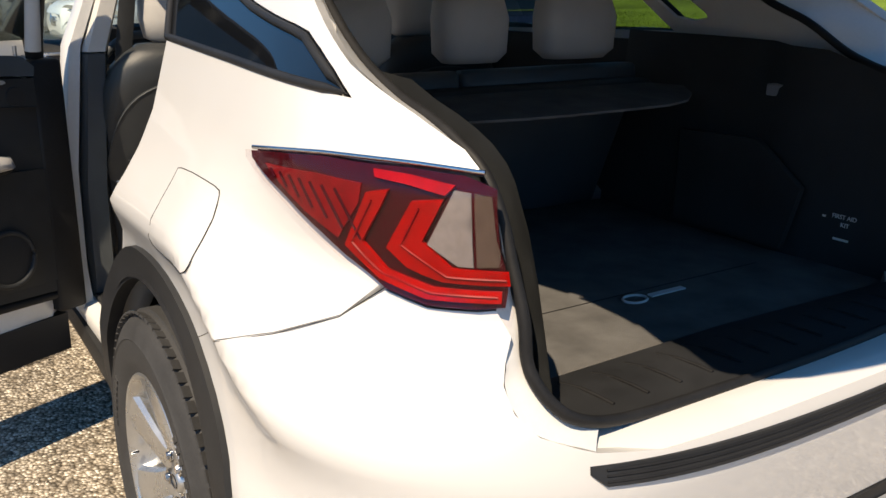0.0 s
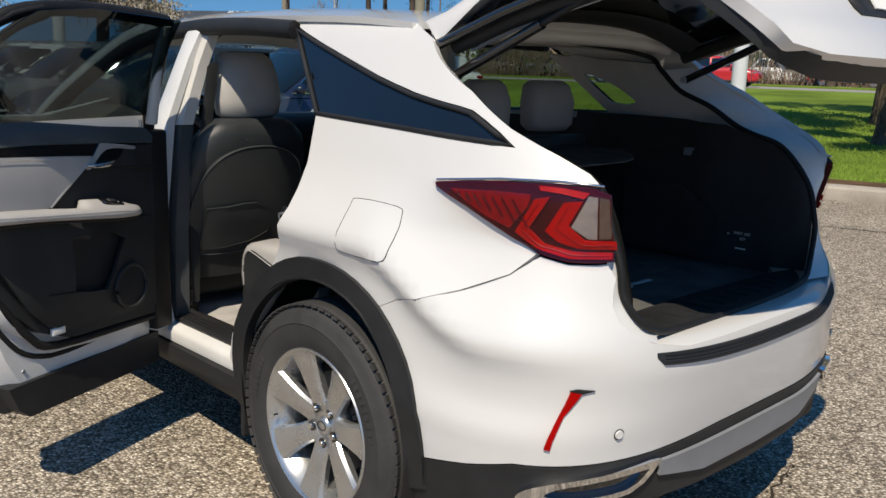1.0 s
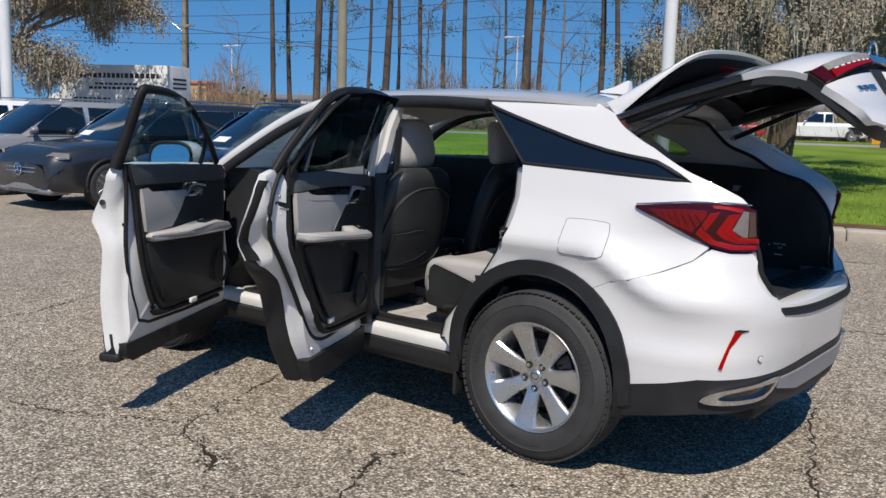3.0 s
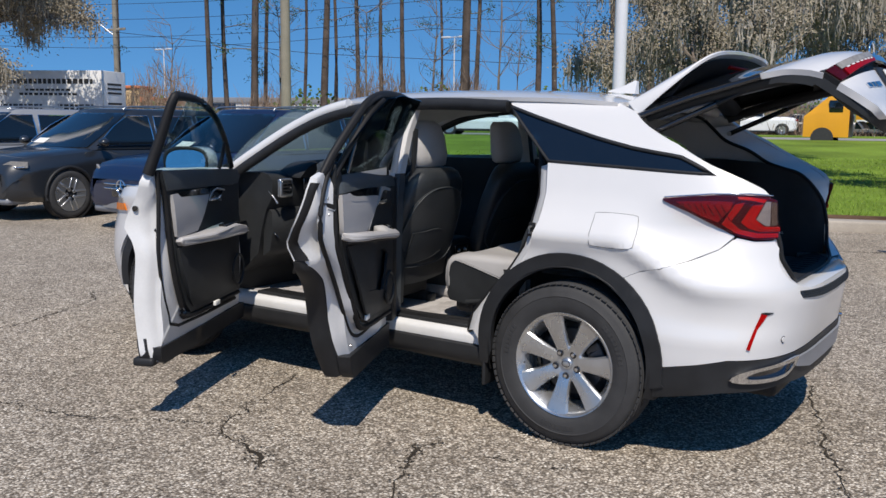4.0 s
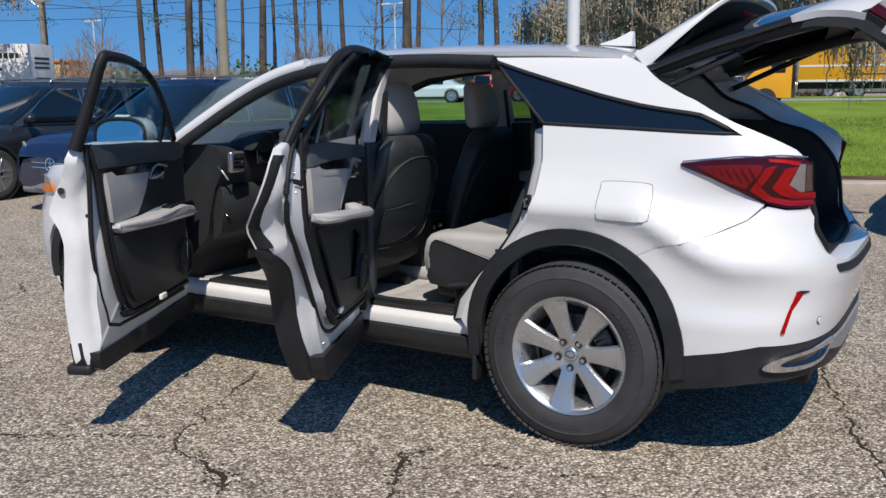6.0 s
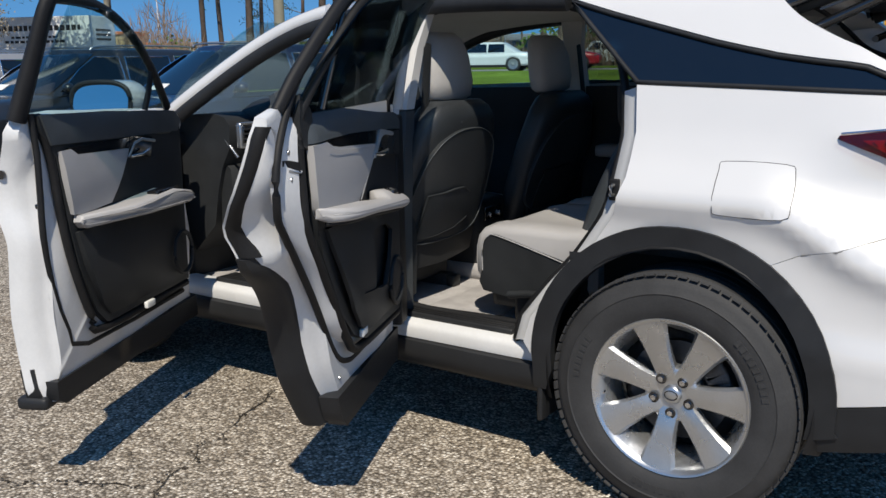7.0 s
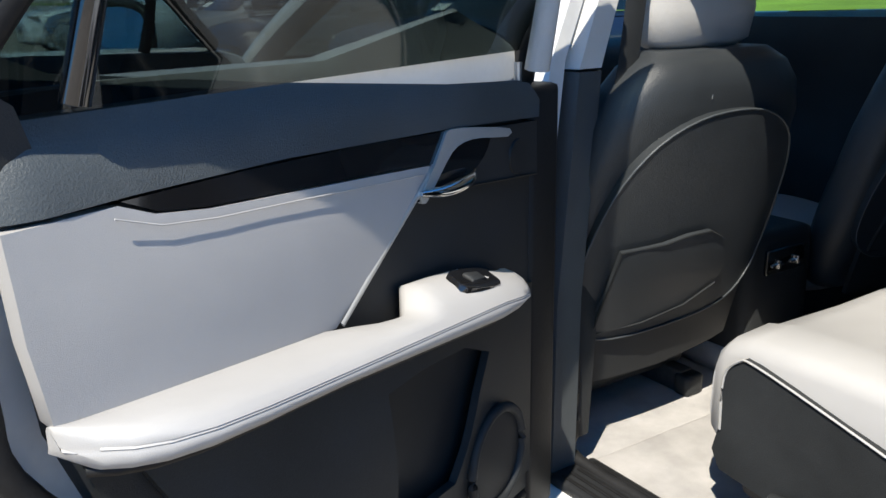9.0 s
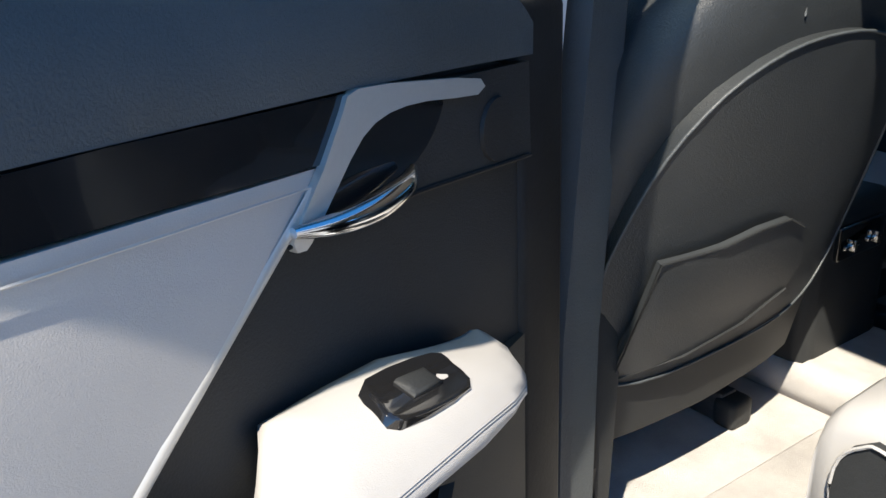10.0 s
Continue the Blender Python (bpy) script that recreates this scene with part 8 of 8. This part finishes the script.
def moss_oak(seed, x, y, scale, label, moss=2600, leaves=5000, base=0.15, long_=1.3):
    rng = random.Random(seed)
    t = thing("oak_tree", label, "tree", pose(x, y, base + land_at(x, y)))
    out, tips = [], []
    trunk_top = Vector((0.12 * scale, 0.05, 1.9 * scale))
    trunk = [Vector((0, 0, -0.2)), Vector((0.03, 0.02, 0.6 * scale)), Vector((0.10 * scale, 0.0, 1.3 * scale)), trunk_top]
    bm = bmesh.new()
    add_tube(bm, trunk, [0.20 * scale, 0.14 * scale, 0.125 * scale, 0.11 * scale], 10)
    part("trunk", bm, BARK, t)
    for k in range(7):
        a = k * math.tau / 7 + rng.uniform(-0.3, 0.3)
        grow(rng, trunk_top - Vector((0, 0, rng.uniform(0, 0.5) * scale)), Vector((math.cos(a), math.sin(a), rng.uniform(0.35, 1.2))).normalized(), 1.35 * scale, 0.06 * scale, 4, out, tips, 0.08)
    tagged(part("crown_wood", limbs_mesh(out), TWIG, t), kind="stuff")
    put_mesh(moss_mesh(rng, tips, moss, long_ * scale, 0.013 * scale), MOSS, t, "hanging_moss", "grey hanging moss")
    put_mesh(leaf_mesh(rng, tips, leaves, 0.030 * scale, 0.17 * scale, "leaves"), OAKLEAF, t, "leaves", "sparse dry olive leaves")
    return t


moss_oak(2, -4.2, 15.1, 1.15, "young oak hung with grey moss on the lawn", 5200, 42000, 0.15, 0.75)
moss_oak(7, -5.9, 19.5, 1.35, "oak hung with grey moss on the lawn", 3600, 30000, 0.15, 0.6)
moss_oak(5, -47.0, 19.0, 2.6, "large oak hung with grey moss beyond the parked cars", 6500, 60000, 0.0, 0.5)
moss_oak(9, -58.0, 14.0, 2.8, "large oak hung with grey moss in the distance", 6000, 55000, 0.0, 0.5)


def pine(seed, x, y, h, r):
    rng = random.Random(seed)
    t = thing("pine_tree", "tall bare-trunked pine with sparse needles", "tree", pose(x, y, land_at(x, y)), "pines")
    lean = rng.uniform(-0.035, 0.035)
    spine = [Vector((lean * z + 0.15 * math.sin(z * 0.25 + seed), 0.1 * math.sin(z * 0.2 + seed * 2), z)) for z in np.linspace(0, h, 9)]
    bm = bmesh.new()
    add_tube(bm, spine, [r * (1 - 0.6 * i / 8) for i in range(9)], 8)
    part("trunk", bm, PINE_BARK, t)
    out, tips = [], []
    for k in range(16):
        z = rng.uniform(0.30, 1.0) if k < 5 else rng.uniform(0.72, 1.0)
        p = spine[min(8, int(z * 8))]
        a = rng.uniform(0, math.tau)
        grow(rng, p, Vector((math.cos(a), math.sin(a), rng.uniform(-0.1, 0.4))).normalized(), rng.uniform(0.8, 2.0), 0.04, 1, out, tips, 0.05)
    tagged(part("crown_wood", limbs_mesh(out, 4), TWIG, t), kind="stuff")
    put_mesh(leaf_mesh(rng, tips, 1100, 0.16, 0.32, "needles", 0.2), NEEDLE, t, "needles")


EYE_X, EYE_Y = 1.6, -4.4
for k, (deg, dist, r) in enumerate([(50.4, 66, 0.22), (49.2, 70, 0.20), (47.6, 64, 0.30), (46.9, 76, 0.2), (43.2, 68, 0.30), (42.6, 80, 0.2), (41.3, 74, 0.22), (39.7, 78, 0.22), (38.2, 70, 0.22), (34.3, 62, 0.36), (33.6, 78, 0.24), (29.7, 70, 0.26), (28.8, 66, 0.22), (25.2, 64, 0.24), (22.8, 58, 0.30), (55.5, 84, 0.2), (19.2, 80, 0.2), (44.5, 90, 0.2), (36.0, 92, 0.18)]):
    a = radians(deg - 1.2)
    pine(k + 20, EYE_X - math.sin(a) * dist, EYE_Y + math.cos(a) * dist, 20 + (k * 7) % 5, r)


def bare_tree(seed, x, y, h, label="thin leafless deciduous tree among the pines"):
    rng = random.Random(seed)
    t = thing("bare_tree", label, "tree", pose(x, y, land_at(x, y)), "bare trees")
    out, tips = [], []
    spine = [Vector((0.1 * math.sin(k + seed), 0.1 * math.cos(k * 1.3), h * k / 6)) for k in range(7)]
    bm = bmesh.new()
    add_tube(bm, spine, [0.12 * (1 - 0.8 * i / 6) for i in range(7)], 6)
    part("trunk", bm, TWIG, t)
    for k in range(18):
        p = spine[rng.randrange(2, 7)]
        a = rng.uniform(0, math.tau)
        grow(rng, p, Vector((math.cos(a), math.sin(a), rng.uniform(0.3, 1.0))).normalized(), h * 0.13, 0.03, 2, out, tips)
    tagged(part("crown_wood", limbs_mesh(out, 3), TWIG, t), kind="stuff")


for k, (deg, dist, h) in enumerate([(36.3, 66, 10), (32.2, 60, 11), (46.0, 70, 9), (40.6, 62, 8), (27.0, 74, 9), (31.0, 84, 10), (52.5, 78, 9), (21, 66, 9)]):
    a = radians(deg - 1.2)
    bare_tree(k + 60, EYE_X - math.sin(a) * dist, EYE_Y + math.cos(a) * dist, h)

# undergrowth in front of the pines
rng = random.Random(77)
verts, faces = [], []
for k in range(42000):
    a, dist = radians(rng.uniform(8, 62)), rng.uniform(60, 84)
    p = Vector((EYE_X - math.sin(a) * dist, EYE_Y + math.cos(a) * dist, 0))
    h = rng.uniform(1.2, 6.8) * (0.62 + 0.38 * math.sin(a * 40) * math.sin(a * 17 + 2))
    z0 = rng.uniform(0, max(0.1, h - 1.2))
    d = Vector((rng.uniform(-0.5, 0.5), rng.uniform(-0.5, 0.5), 1.0)) * rng.uniform(0.5, 1.5)
    s = Vector((math.cos(a), math.sin(a), 0)) * rng.uniform(0.01, 0.03)
    i = len(verts)
    q = p + Vector((0, 0, z0 + land_at(p.x, p.y)))
    verts += [q - s, q + s, q + d]
    faces.append((i, i + 1, i + 2))
me = bpy.data.meshes.new("undergrowth")
me.from_pydata([tuple(v) for v in verts], [], faces)
me.materials.append(surface("dry_brush", (0.22, 0.16, 0.12), 0.95, vary=0.35, grain=1.0, broad=0.1, spec=0.1))
tagged(new("undergrowth", me), "dry leafless brush under the pines", "undergrowth", kind="stuff")
verts, faces = [], []
for k in range(5000):
    a, dist = radians(rng.uniform(8, 62)), rng.uniform(62, 84)
    c = Vector((EYE_X - math.sin(a) * dist, EYE_Y + math.cos(a) * dist, rng.uniform(0.2, 3.5) * (0.4 + 0.6 * math.sin(a * 23) ** 2)))
    c.z += land_at(c.x, c.y)
    d = Vector((rng.uniform(-1, 1), rng.uniform(-1, 1), rng.uniform(-1, 1))).normalized() * rng.uniform(0.1, 0.25)
    b = d.orthogonal().normalized() * 0.12
    i = len(verts)
    verts += [c - d, c + b, c + d, c - b]
    faces.append((i, i + 1, i + 2, i + 3))
me = bpy.data.meshes.new("shrubs")
me.from_pydata([tuple(v) for v in verts], [], faces)
me.materials.append(LEAF)
tagged(new("shrubs", me), "scattered green shrubs among the brush", "shrubs", kind="stuff")
